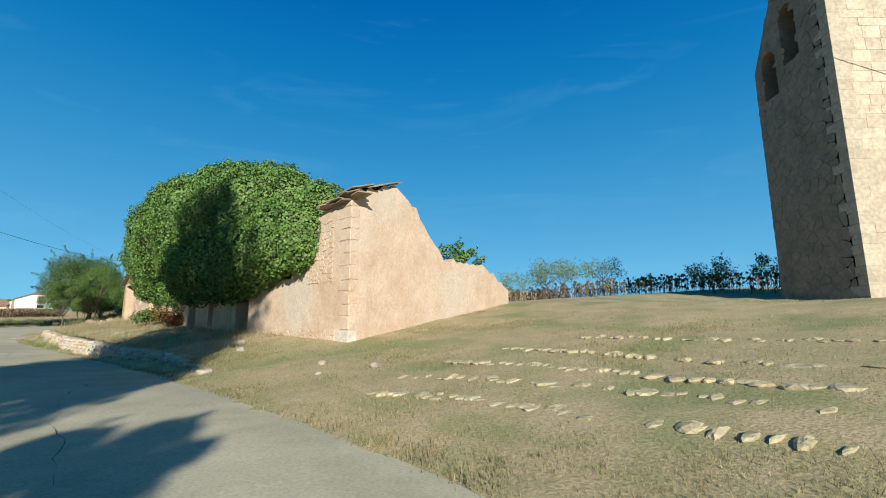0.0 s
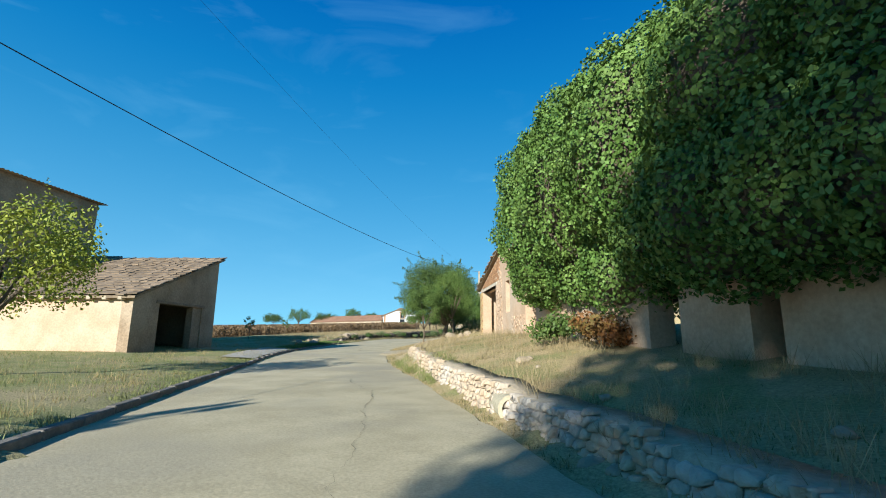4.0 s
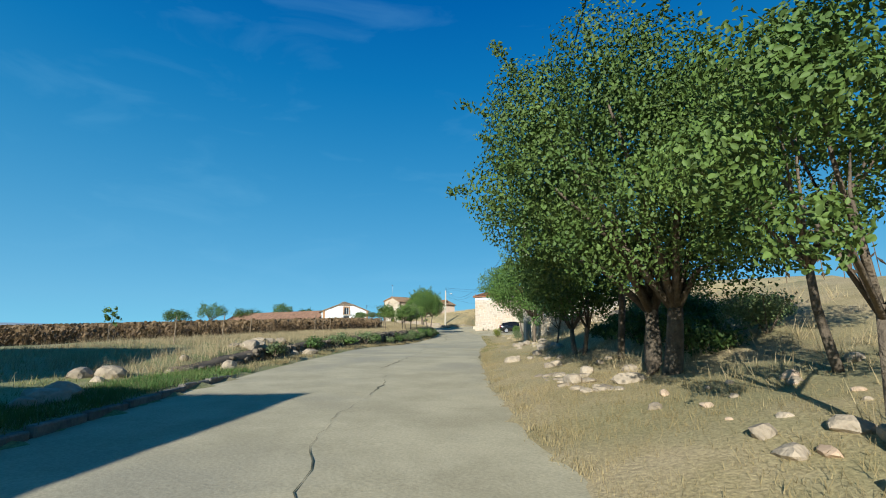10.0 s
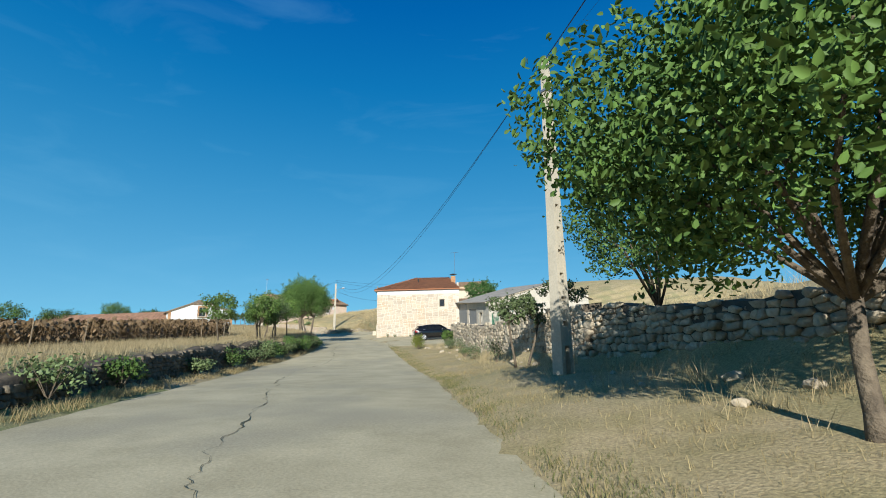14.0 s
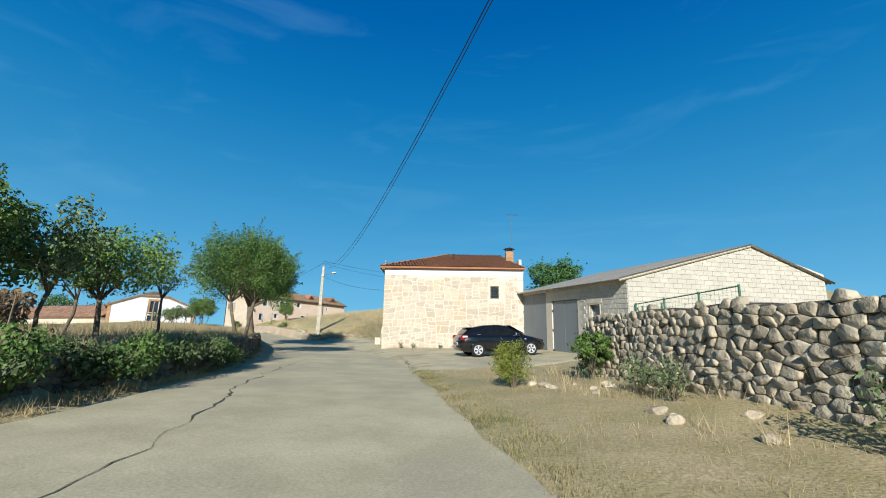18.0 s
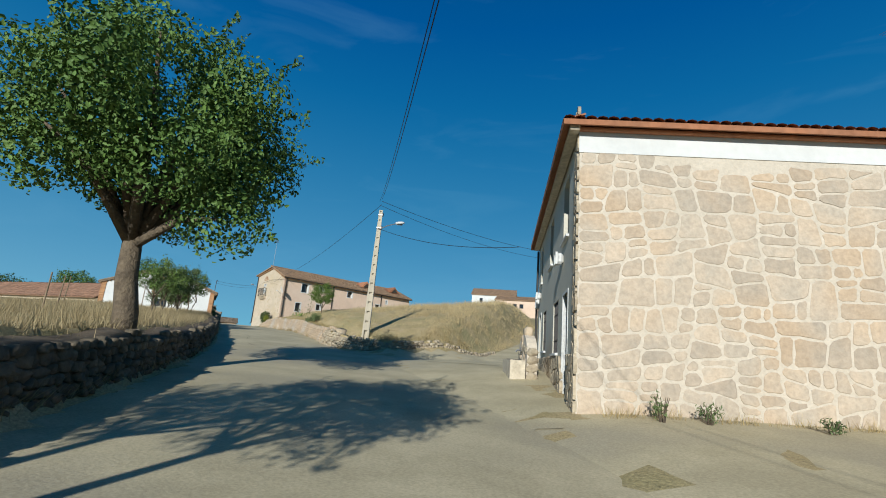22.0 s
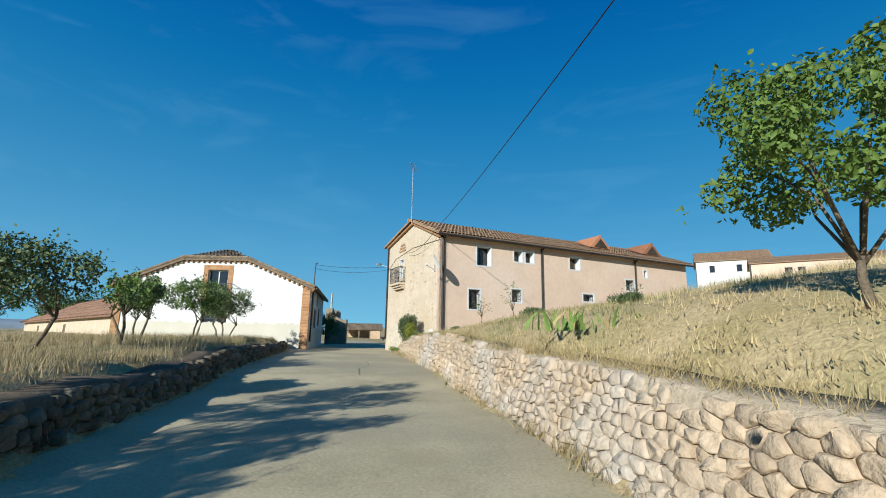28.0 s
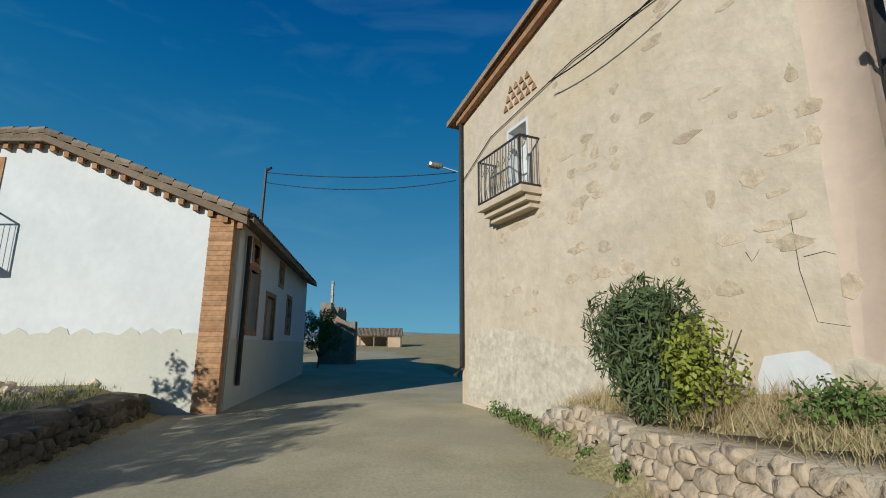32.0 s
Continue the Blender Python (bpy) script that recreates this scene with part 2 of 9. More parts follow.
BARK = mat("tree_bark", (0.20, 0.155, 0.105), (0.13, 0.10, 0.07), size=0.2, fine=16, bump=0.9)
STEEL = mat("grey_steel_door", (0.18, 0.21, 0.225), (0.165, 0.19, 0.205), size=1.5, fine=10, rough=0.5, bump=0.03, grain=0.04)
SHEETM = mat("corrugated_sheet", (0.40, 0.37, 0.32), (0.33, 0.30, 0.26), size=1.0, fine=8, rough=0.7, bump=0.1)
DARKM = mat("dark_metal", (0.05, 0.045, 0.04), (0.035, 0.03, 0.03), size=0.5, fine=20, rough=0.5, bump=0.05)
POLEM = mat("concrete_pole", (0.56, 0.49, 0.37), (0.50, 0.44, 0.335), size=0.6, fine=20, bump=0.05, grain=0.12)
WIREM = mat("black_cable", (0.02, 0.02, 0.022), (0.03, 0.03, 0.03), size=1, fine=5, rough=0.5, bump=0)
GALV = mat("galvanised_steel", (0.45, 0.46, 0.47), (0.38, 0.39, 0.40), size=0.5, fine=20, rough=0.4, metal=0.8, bump=0.05)
PVC = mat("white_plastic", (0.72, 0.72, 0.70), (0.66, 0.66, 0.64), size=0.5, fine=10, rough=0.4, bump=0)
GREENM = mat("green_metal", (0.02, 0.14, 0.07), (0.025, 0.11, 0.06), size=0.5, fine=12, rough=0.45, bump=0)
CARP = mat("black_car_paint", (0.006, 0.006, 0.007), (0.008, 0.008, 0.009), size=1, fine=10, rough=0.18, bump=0, grain=0.02)
CARP.node_tree.nodes["Principled BSDF"].inputs["Specular IOR Level"].default_value = 0.5
CARP.node_tree.nodes["Principled BSDF"].inputs["Coat Weight"].default_value = 0.6
TYRE = mat("tyre_rubber", (0.015, 0.015, 0.015), (0.022, 0.022, 0.022), size=0.1, fine=30, rough=0.8)
ALLOY = mat("alloy_rim", (0.80, 0.80, 0.81), (0.74, 0.74, 0.75), size=0.2, fine=20, rough=0.4, metal=0.3, bump=0)
REDGLASS = mat("red_lamp_glass", (0.35, 0.015, 0.015), (0.28, 0.01, 0.01), size=0.2, fine=10, rough=0.12, bump=0)
GLASS = mat("dark_window_glass", (0.02, 0.025, 0.03), (0.03, 0.034, 0.04), size=0.8, fine=3, rough=0.06, bump=0)
GLASS.node_tree.nodes["Principled BSDF"].inputs["Specular IOR Level"].default_value = 0.7
# near-black: the shade inside openings put into the colour; also for cracks
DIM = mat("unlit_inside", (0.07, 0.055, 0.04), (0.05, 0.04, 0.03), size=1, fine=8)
PLASTIC = mat("green_plastic", (0.10, 0.17, 0.12), (0.08, 0.14, 0.10), size=0.5, fine=10, rough=0.45, bump=0)
MORTAR_Y = mat("yellow_hollow_brick", (0.58, 0.43, 0.22), (0.52, 0.37, 0.18), size=0.4, fine=12, each=0.15, bump=0.3)
LIME = mat("plaster_patch", (0.66, 0.58, 0.45), (0.58, 0.50, 0.38), size=0.6, fine=9, bump=0.3)
LEAF_IVY = leafmat("ivy_leaf", (0.065, 0.13, 0.022), (0.13, 0.205, 0.045), glow=0.06, size=0.8)
LEAF_A = leafmat("poplar_leaf", (0.075, 0.135, 0.028), (0.125, 0.19, 0.04))
LEAF_B = leafmat("walnut_leaf", (0.055, 0.105, 0.022), (0.085, 0.145, 0.03), glow=0.1)
LEAF_C = leafmat("yellowing_leaf", (0.16, 0.20, 0.025), (0.22, 0.235, 0.03))
LEAF_E = leafmat("young_fruit_leaf", (0.13, 0.22, 0.04), (0.2, 0.3, 0.065), glow=0.3)
LEAF_D = leafmat("olive_leaf", (0.09, 0.13, 0.05), (0.13, 0.17, 0.065))
LEAF_PINE = leafmat("pine_leaf", (0.05, 0.115, 0.03), (0.07, 0.15, 0.035))
LEAF_RED = leafmat("reddish_leaf", (0.16, 0.065, 0.02), (0.12, 0.11, 0.03))
STRAW = leafmat("dry_grass_blade", (0.42, 0.325, 0.16), (0.34, 0.265, 0.12), glow=0.3, size=3)
STRAW_B = leafmat("ripe_grass_blade", (0.45, 0.355, 0.195), (0.37, 0.285, 0.15), glow=0.3, size=3)
GRASS_G = leafmat("green_grass_blade", (0.13, 0.155, 0.045), (0.21, 0.21, 0.075), glow=0.3, size=2)
SEED = leafmat("withered_stalk", (0.13, 0.085, 0.045), (0.19, 0.125, 0.065), glow=0.1, size=2)

# blue-grey distance haze is put into the hills' base colour
RIDGE = mat("hazed_hills", (0.30, 0.36, 0.42), (0.25, 0.32, 0.38), size=180, fine=0.01, bump=0)
LUSH = leafmat("fresh_grass_blade", (0.09, 0.17, 0.04), (0.14, 0.22, 0.06), glow=0.3, size=2)
CARGLASS = mat("tinted_car_glass", (0.008, 0.009, 0.01), (0.012, 0.013, 0.014), size=0.8, fine=3, rough=0.08, bump=0)


# ---- building helpers ----
def thing(name, place, turn=0.0, label="", category="", group="", kind=""):
    e = new(name)
    e.matrix_world = pose(*place, 0, 0, turn)
    e.empty_display_size = 0.3
    return tagged(e, label, category, group, kind)


def part(name, bm, material, parent=None, label="", smooth=False, kind=""):
    me = bpy.data.meshes.new(name)
    bm.to_mesh(me)
    bm.free()
    return put(name, me, material, parent, label, smooth, kind)


def put(name, me, material, parent=None, label="", smooth=False, kind=""):
    me.materials.append(material)
    if smooth:
        me.polygons.foreach_set("use_smooth", np.ones(len(me.polygons), bool))
    ob = new(name, me)
    if parent is not None:
        ob.parent = parent
    return tagged(ob, label, "", "", kind)


def raw(name, verts, faces):
    """A mesh from arrays: verts n x 3, faces m x 3 or m x 4."""
    me = bpy.data.meshes.new(name)
    verts, faces = np.asarray(verts, np.float32), np.asarray(faces, np.int32)
    k = faces.shape[1]
    me.vertices.add(len(verts))
    me.vertices.foreach_set("co", verts.ravel())
    me.loops.add(faces.size)
    me.loops.foreach_set("vertex_index", faces.ravel())
    me.polygons.add(len(faces))
    me.polygons.foreach_set("loop_start", np.arange(0, faces.size, k, dtype=np.int32))
    me.polygons.foreach_set("loop_total", np.full(len(faces), k, np.int32))
    me.update(calc_edges=True)
    return me


def box(bm, x0, x1, y0, y1, z0, z1, lift=0.0):
    """A block; lift: how much higher its top is at x1 than at x0."""
    v = [bm.verts.new(p) for p in ((x0, y0, z0), (x1, y0, z0), (x1, y1, z0), (x0, y1, z0), (x0, y0, z1), (x1, y0, z1 + lift), (x1, y1, z1 + lift), (x0, y1, z1))]
    for f in ((3, 2, 1, 0), (4, 5, 6, 7), (0, 1, 5, 4), (1, 2, 6, 5), (2, 3, 7, 6), (3, 0, 4, 7)):
        bm.faces.new([v[i] for i in f])
    return v


def boxed(x0, x1, y0, y1, z0, z1, bevel=0.0):
    bm = bmesh.new()
    box(bm, x0, x1, y0, y1, z0, z1)
    if bevel:
        bmesh.ops.bevel(bm, geom=bm.edges[:], offset=bevel, segments=1, affect="EDGES")
    return bm


def prism(bm, poly, y0, y1):
    """A slab from an outline in x, z, between two depths y."""
    a = [bm.verts.new((x, y0, z)) for x, z in poly]
    b = [bm.verts.new((x, y1, z)) for x, z in poly]
    bm.faces.new(a)
    bm.faces.new(b[::-1])
    for i in range(len(poly)):
        j = (i + 1) % len(poly)
        bm.faces.new((a[j], a[i], b[i], b[j]))


def tube(bm, points, radius, sides=6, taper=None, flat=1.0):
    """A round bar along points; taper: the radius at the far end."""
    pts = [Vector(p) for p in points]
    rings = []
    for i, p in enumerate(pts):
        way = (pts[min(i + 1, len(pts) - 1)] - pts[max(i - 1, 0)]).normalized()
        side = way.cross(Vector((0, 0, 1)) if abs(way.z) < 0.95 else Vector((1, 0, 0))).normalized()
        up = side.cross(way)
        r = radius if taper is None else radius + (taper - radius) * i / (len(pts) - 1)
        rings.append([bm.verts.new(p + r * (math.cos(a) * side + math.sin(a) * up * flat)) for a in (2 * math.pi * k / sides for k in range(sides))])
    for a, b in zip(rings, rings[1:]):
        for k in range(sides):
            bm.faces.new((a[k], a[(k + 1) % sides], b[(k + 1) % sides], b[k]))
    bm.faces.new(rings[0][::-1])
    bm.faces.new(rings[-1])
    return bm


def tubed(points, radius, sides=6, taper=None):
    return tube(bmesh.new(), points, radius, sides, taper)


def sagging(a, b, sag, n=16):
    a, b = Vector(a), Vector(b)
    return [a.lerp(b, i / n) - Vector((0, 0, 4 * sag * (i / n) * (1 - i / n))) for i in range(n + 1)]


def openwall(bm, length, top, depth, holes=(), step=1.0, bottom=-0.6, along="x", ragged=0.0, seed=1, at=0.0):
    """A thick wall from 0 to length, faced on its y = at (or x = at) side, with holes (u0, u1, z0, z1); top is a height or a function of u."""
    rise = top if callable(top) else (lambda u: top)
    rnd = random.Random(seed)
    cuts = {0.0, length} | {c for h in holes for c in h[:2]}
    k = 1
    while k * step < length:
        cuts.add(k * step)
        k += 1
    cuts = sorted(c for c in cuts if 0 <= c <= length)
    bumps = {c: rnd.uniform(-ragged, ragged) for c in cuts}
    for u0, u1 in zip(cuts, cuts[1:]):
        if u1 - u0 < 1e-4:
            continue
        mid = (u0 + u1) / 2
        gaps = sorted((h[2], h[3]) for h in holes if h[0] < mid < h[1])
        low = bottom
        spans = []
        for a, b in gaps:
            spans.append((low, a, False))
            low = b
        spans.append((low, None, True))
        for a, b, last in spans:
            t0, t1 = (rise(u0) + bumps[u0], rise(u1) + bumps[u1]) if last else (b, b)
            if t0 <= a + 0.01 and t1 <= a + 0.01:
                continue
            t0, t1 = max(t0, a + 0.01), max(t1, a + 0.01)
            if along == "x":
                quad = [(u0, at, a), (u1, at, a), (u1, at + depth, a), (u0, at + depth, a), (u0, at, t0), (u1, at, t1), (u1, at + depth, t1), (u0, at + depth, t0)]
            else:
                quad = [(at, u0, a), (at, u1, a), (at - depth, u1, a), (at - depth, u0, a), (at, u0, t0), (at, u1, t1), (at - depth, u1, t1), (at - depth, u0, t0)]
            v = [bm.verts.new(p) for p in quad]
            order = ((3, 2, 1, 0), (4, 5, 6, 7), (0, 1, 5, 4), (1, 2, 6, 5), (2, 3, 7, 6), (3, 0, 4, 7))
            for f in order:
                bm.faces.new([v[i] for i in f])
    bmesh.ops.remove_doubles(bm, verts=bm.verts[:], dist=0.0005)
    return bm


# ---- the lie of the land ----
ROAD = [
    (8.24, -18.22, -0.36), (0.0, 0.0, 0.0), (-2.71, 4.28, 0.12), (-6.71, 8.33, 0.25), (-11.0, 12.31, 0.35), (-22.74, 22.73, 0.55),
    (-27.71, 28.07, 0.80), (-32.0, 33.93, 1.0), (-35.58, 40.45, 1.22), (-38.95, 47.67, 1.56), (-42.22, 55.46, 1.82), (-48.98, 71.65, 1.89),
    (-52.71, 79.42, 2.35), (-56.8, 87.09, 2.78), (-61.6, 94.48, 3.24), (-67.04, 101.58, 3.73), (-72.67, 107.56, 4.30), (-83.8, 117.83, 5.36),
    (-89.53, 122.66, 5.61), (-96.98, 128.74, 5.93), (-143.63, 166.43, 6.53),
]


def smooth_line(points, n):
    """A Catmull-Rom line through points, n pieces to each span."""
    p = [Vector(q) for q in points]
    p = [2 * p[0] - p[1]] + p + [2 * p[-1] - p[-2]]
    out = []
    for a, b, c, d in zip(p, p[1:], p[2:], p[3:]):
        for i in range(n):
            t = i / n
            out.append(0.5 * (2 * b + (c - a) * t + (2 * a - 5 * b + 4 * c - d) * t * t + (3 * b - 3 * c + d - a) * t ** 3))
    return np.array(out + [p[-2]])


LINE = smooth_line(ROAD, 6)
STEP = np.hypot(*np.diff(LINE[:, :2], axis=0).T)
WAY = np.r_[0, np.cumsum(STEP)] - 20.0


def along_road(x, y):
    """How far along the road, and how far right of its line, each place lies."""
    x, y = np.atleast_1d(np.asarray(x, float)), np.atleast_1d(np.asarray(y, float))
    best, s, d = np.full(x.shape, 1e9), np.zeros(x.shape), np.zeros(x.shape)
    for (ax, ay, _), (bx, by, _), w, ln in zip(LINE, LINE[1:], WAY, STEP):
        dx, dy = bx - ax, by - ay
        u = np.clip(((x - ax) * dx + (y - ay) * dy) / ln ** 2, 0, 1)
        ox, oy = x - ax - u * dx, y - ay - u * dy
        r = np.hypot(ox, oy)
        closer = r < best
        best[closer], s[closer] = r[closer], (w + u * ln)[closer]
        d[closer] = (r * np.sign(ox * dy - oy * dx))[closer]
    return s, d


def road_z(s):
    return np.interp(s, WAY, LINE[:, 2])


def on_road(s, d):
    """The place at s along and d right of the road's line."""
    i = int(np.clip(np.searchsorted(WAY, s) - 1, 0, len(STEP) - 1))
    a, b = LINE[i], LINE[i + 1]
    u = (s - WAY[i]) / STEP[i]
    # the way blends from span to span
    prev, nxt = LINE[max(i - 1, 0)], LINE[min(i + 2, len(LINE) - 1)]
    t0, t1 = (b - prev)[:2], (nxt - a)[:2]
    t = t0 / np.hypot(*t0) * (1 - u) + t1 / np.hypot(*t1) * u
    t /= np.hypot(*t)
    return a[0] + (b[0] - a[0]) * u + t[1] * d, a[1] + (b[1] - a[1]) * u - t[0] * d


LEFT_EDGE = ([-20, 0, 35, 45, 55, 66, 78, 90, 97, 105, 118, 130, 150, 160, 172, 185, 225], [3.4, 3.4, 3.3, 4.0, 5.0, 4.9, 5.5, 5.6, 4.0, 3.3, 3.05, 2.9, 2.85, 2.95, 3.2, 4.0, 4.5])
RIGHT_EDGE = ([-20, 6, 20, 30, 37, 44, 50, 66, 80, 95, 103, 110, 120, 128, 134, 150, 166, 173, 180, 225], [2.4, 2.0, 2.3, 2.6, 2.2, 1.8, 1.5, 1.35, 1.8, 1.7, 2.1, 2.8, 3.2, 3.0, 2.2, 2.1, 2.3, 2.6, 3.6, 4.5])
LWALL_D = ([56, 62, 72, 82, 90, 96, 101, 107, 118, 130, 150, 168, 173, 177], [6.1, 6.0, 6.3, 6.8, 6.6, 5.2, 4.1, 3.4, 3.2, 3.0, 2.95, 3.1, 3.5, 4.4])
LWALL_H = ([56, 62, 72, 80, 88, 94, 98, 106, 118, 128, 136, 150, 160, 168, 174, 177], [0.25, 0.45, 0.5, 0.85, 1.1, 1.05, 0.75, 0.85, 0.8, 0.7, 0.52, 0.5, 0.48, 0.45, 0.38, 0.2])
RIGHT_LAND = {
    -20: ((2.5, 0), (6, 0.3), (20, 2.0), (45, 4.3), (90, 5)),
    5: ((2.1, 0), (6, 0.55), (15.5, 2.0), (24, 2.2), (45, 4.4), (90, 5)),
    11: ((2.1, 0), (4, 0.25), (6.4, 0.65), (15.5, 2.1), (45, 4.4), (90, 5)),
    16: ((2.2, 0), (2.6, -0.05), (3.1, 0.32), (6, 0.85), (15, 2.1), (45, 4.2), (90, 5)),
    24: ((2.4, 0), (2.9, 0), (3.4, 0.42), (6, 0.92), (9, 1.4), (40, 3.5), (90, 5)),
    31: ((2.6, 0), (3.0, 0.02), (3.6, 0.66), (6.5, 1.3), (8, 1.45), (40, 3.5), (90, 5)),
    38: ((2.2, 0), (2.9, 0.04), (3.5, 0.6), (5.0, 0.95), (6.5, 1.15), (40, 3.4), (90, 4)),
    40.2: ((2.0, 0), (3.0, 0.06), (4, 0.25), (5.0, 0.5), (6.5, 0.75), (8, 0.85), (40, 3.4), (90, 4)),
    42: ((2.0, 0), (4, 0.14), (6, 0.4), (8, 0.62), (12, 0.8), (40, 3.3), (90, 4)),
    45.5: ((1.8, 0), (4, 0.14), (6, 0.34), (8, 0.45), (12, 0.75), (40, 3.2), (90, 4)),
    47.5: ((1.7, 0), (2.6, 0.12), (4, 0.55), (6, 0.95), (8, 1.25), (14, 2.2), (40, 3.2), (90, 4)),
    53: ((1.4, 0), (3, 0.25), (5, 0.55), (8, 1.3), (13, 2.5), (40, 3.2), (90, 4)),
    62: ((1.4, 0), (3, 0.2), (5, 0.5), (7, 1.2), (9, 2.2), (13, 2.8), (40, 3.2), (90, 4)),
    75: ((1.6, 0), (4, 0.35), (6, 0.5), (6.6, 1.2), (8, 2.0), (11, 2.6), (40, 3.0), (90, 4)),
    88: ((1.9, 0), (4.5, 0.3), (5.3, 0.4), (6.0, 1.4), (11, 1.9), (40, 2.5), (90, 4)),
    97: ((1.8, 0), (5, 0.25), (6.5, 0.4), (7.4, 1.2), (40, 2.2), (90, 4)),
    103: ((2, 0), (6, 0.15), (9, 0.4), (12, 0.8), (40, 2), (90, 5)),
    108: ((2.5, 0), (9, 0.4), (14, 0.6), (40, 1.8), (90, 5)),
    118: ((3, 0), (5, 0.2), (14, 0.55), (40, 1.8), (90, 7)),
    124: ((3, 0), (4.5, 0.22), (6, 0.42), (9, 0.5), (15, 0.7), (30, 1.0), (60, 5), (90, 9)),
    131: ((2.6, 0), (5, 0.02), (10, 0.15), (16, 0.7), (22, 1.6), (40, 4.5), (70, 11), (110, 14)),
    134.5: ((2.2, 0), (3.6, 0.02), (4.0, 0.8), (8, 1.5), (12, 2.2), (22, 3.2), (40, 5), (70, 11.5), (110, 15)),
    142: ((2.5, 0), (2.85, 0.72), (3.8, 1.35), (5, 1.7), (12, 2.8), (19, 4.2), (40, 6), (70, 12), (110, 15)),
    150: ((2.55, 0), (2.9, 0.95), (3.8, 1.62), (5, 1.9), (12, 2.95), (19, 4.0), (40, 6.5), (70, 12), (110, 15)),
    160: ((2.55, 0), (2.9, 0.92), (3.8, 1.2), (5, 1.45), (10, 2.1), (14, 2.7), (40, 5), (70, 11), (110, 14)),
    167: ((2.6, 0), (2.85, 0.68), (5, 1.1), (10, 1.9), (22, 3), (70, 9), (110, 12)),
    170: ((2.55, 0), (2.85, 0.5), (5, 0.85), (10, 1.6), (22, 2.9), (70, 8.5), (110, 11)),
    171.2: ((2.6, 0), (3.2, 0.12), (6, 0.6), (22, 2.8), (70, 8), (110, 10)),
    182: ((3.5, 0), (8, 0.1), (30, 1), (70, 4), (110, 6)),
    225: ((4, 0), (8, 0.1), (30, 1), (70, 3), (110, 5)),
}
SIDE_ROAD = ((-65.3, 108.0, 4.05), (-65.4, 117.0, 4.6), (-66.0, 127.0, 5.75), (-67.1, 136.0, 7.1), (-68.3, 148.0, 8.8), (-70.2, 168.0, 12.2), (-71.8, 186.0, 15.2), (-72.5, 200.0, 16.5))


def side_road_at(y):
    return np.interp(y, [p[1] for p in SIDE_ROAD], [p[0] for p in SIDE_ROAD]), np.interp(y, [p[1] for p in SIDE_ROAD], [p[2] for p in SIDE_ROAD])


def land(x, y):
    """The height of the ground."""
    x, y = np.atleast_1d(np.asarray(x, float)), np.atleast_1d(np.asarray(y, float))
    s, d = along_road(x, y)
    base = road_z(s)
    stations = sorted(RIGHT_LAND)
    levels = np.array([np.interp(d, [0] + [p[0] for p in RIGHT_LAND[k]], [0] + [p[1] for p in RIGHT_LAND[k]]) for k in stations])
    i = np.clip(np.searchsorted(stations, s) - 1, 0, len(stations) - 2)
    k = np.array(stations, float)
    u = np.clip((s - k[i]) / (k[i + 1] - k[i]), 0, 1)
    n = np.arange(len(s))
    right = base + levels[i, n] * (1 - u) + levels[i + 1, n] * u
    e = -d
    edge = np.interp(s, *LEFT_EDGE)
    wd, wh = np.interp(s, *LWALL_D), np.interp(s, *LWALL_H)
    kerb = np.clip((e - edge) / 0.25, 0, 1) * 0.1 + np.clip((e - 4) / 6, 0, 1) * 0.25
    walled = np.clip((e - edge) / np.maximum(wd - edge, 0.2), 0, 1) * 0.08 + np.clip((e - wd - 0.32) / 0.3, 0, 1) * wh
    w = np.clip((s - 55) / 3, 0, 1) * np.clip((179 - s) / 3, 0, 1)
    left = base + kerb * (1 - w) + walled * w
    plane = -1.21 - 0.0064 * np.clip(x, -220, 50) + 0.0561 * np.clip(y, -40, 135)
    b0, b1 = np.interp(s, [40, 60, 100], [22, 13, 9]), np.interp(s, [40, 60, 100], [60, 30, 20])
    f = np.clip((e - b0) / (b1 - b0), 0, 1)
    f = f * f * (3 - 2 * f)
    left = left * (1 - f) + plane * f
    z = np.where(d > 0, right, left)
    sx, sz = side_road_at(y)
    t = np.clip((4.3 - np.abs(x - sx)) / 1.7, 0, 1) * np.clip((y - 111) / 5, 0, 1) * np.clip((d - 4.5) / 2, 0, 1)
    t = t * t * (3 - 2 * t)
    z = z * (1 - t) + sz * t
    # the level yard below the vine terrace
    q = np.clip((x + 65.5) / 1.5, 0, 1) * np.clip((-50 - x) / 4, 0, 1) * np.clip((y - 115) / 3, 0, 1) * np.clip((172.0 - y) / 8, 0, 1)
    level = np.where(y < 127, 4.6 + 0.115 * (y - 117), sz + 0.35)
    z = z * (1 - q) + np.minimum(z, level) * q
    far = np.clip((np.hypot(x + 60, y - 70) - 260) / 900, 0, 1)
    return z - 22 * far


def paved(x, y):
    """Where the concrete of the fork lies, right of the main road."""
    s, d = along_road(x, y)
    isle = np.interp(y, [110.0, 110.5, 110.9, 111.3, 113.6, 116.5, 119.5], [-80, -72.8, -71.0, -69.5, -68.2, -67.5, -67.3])
    return (s > 118) & (d > np.interp(s, *RIGHT_EDGE) - 0.7) & (x > isle) & (x < -59.5)


def ground(x, y):
    return float(land(x, y)[0])


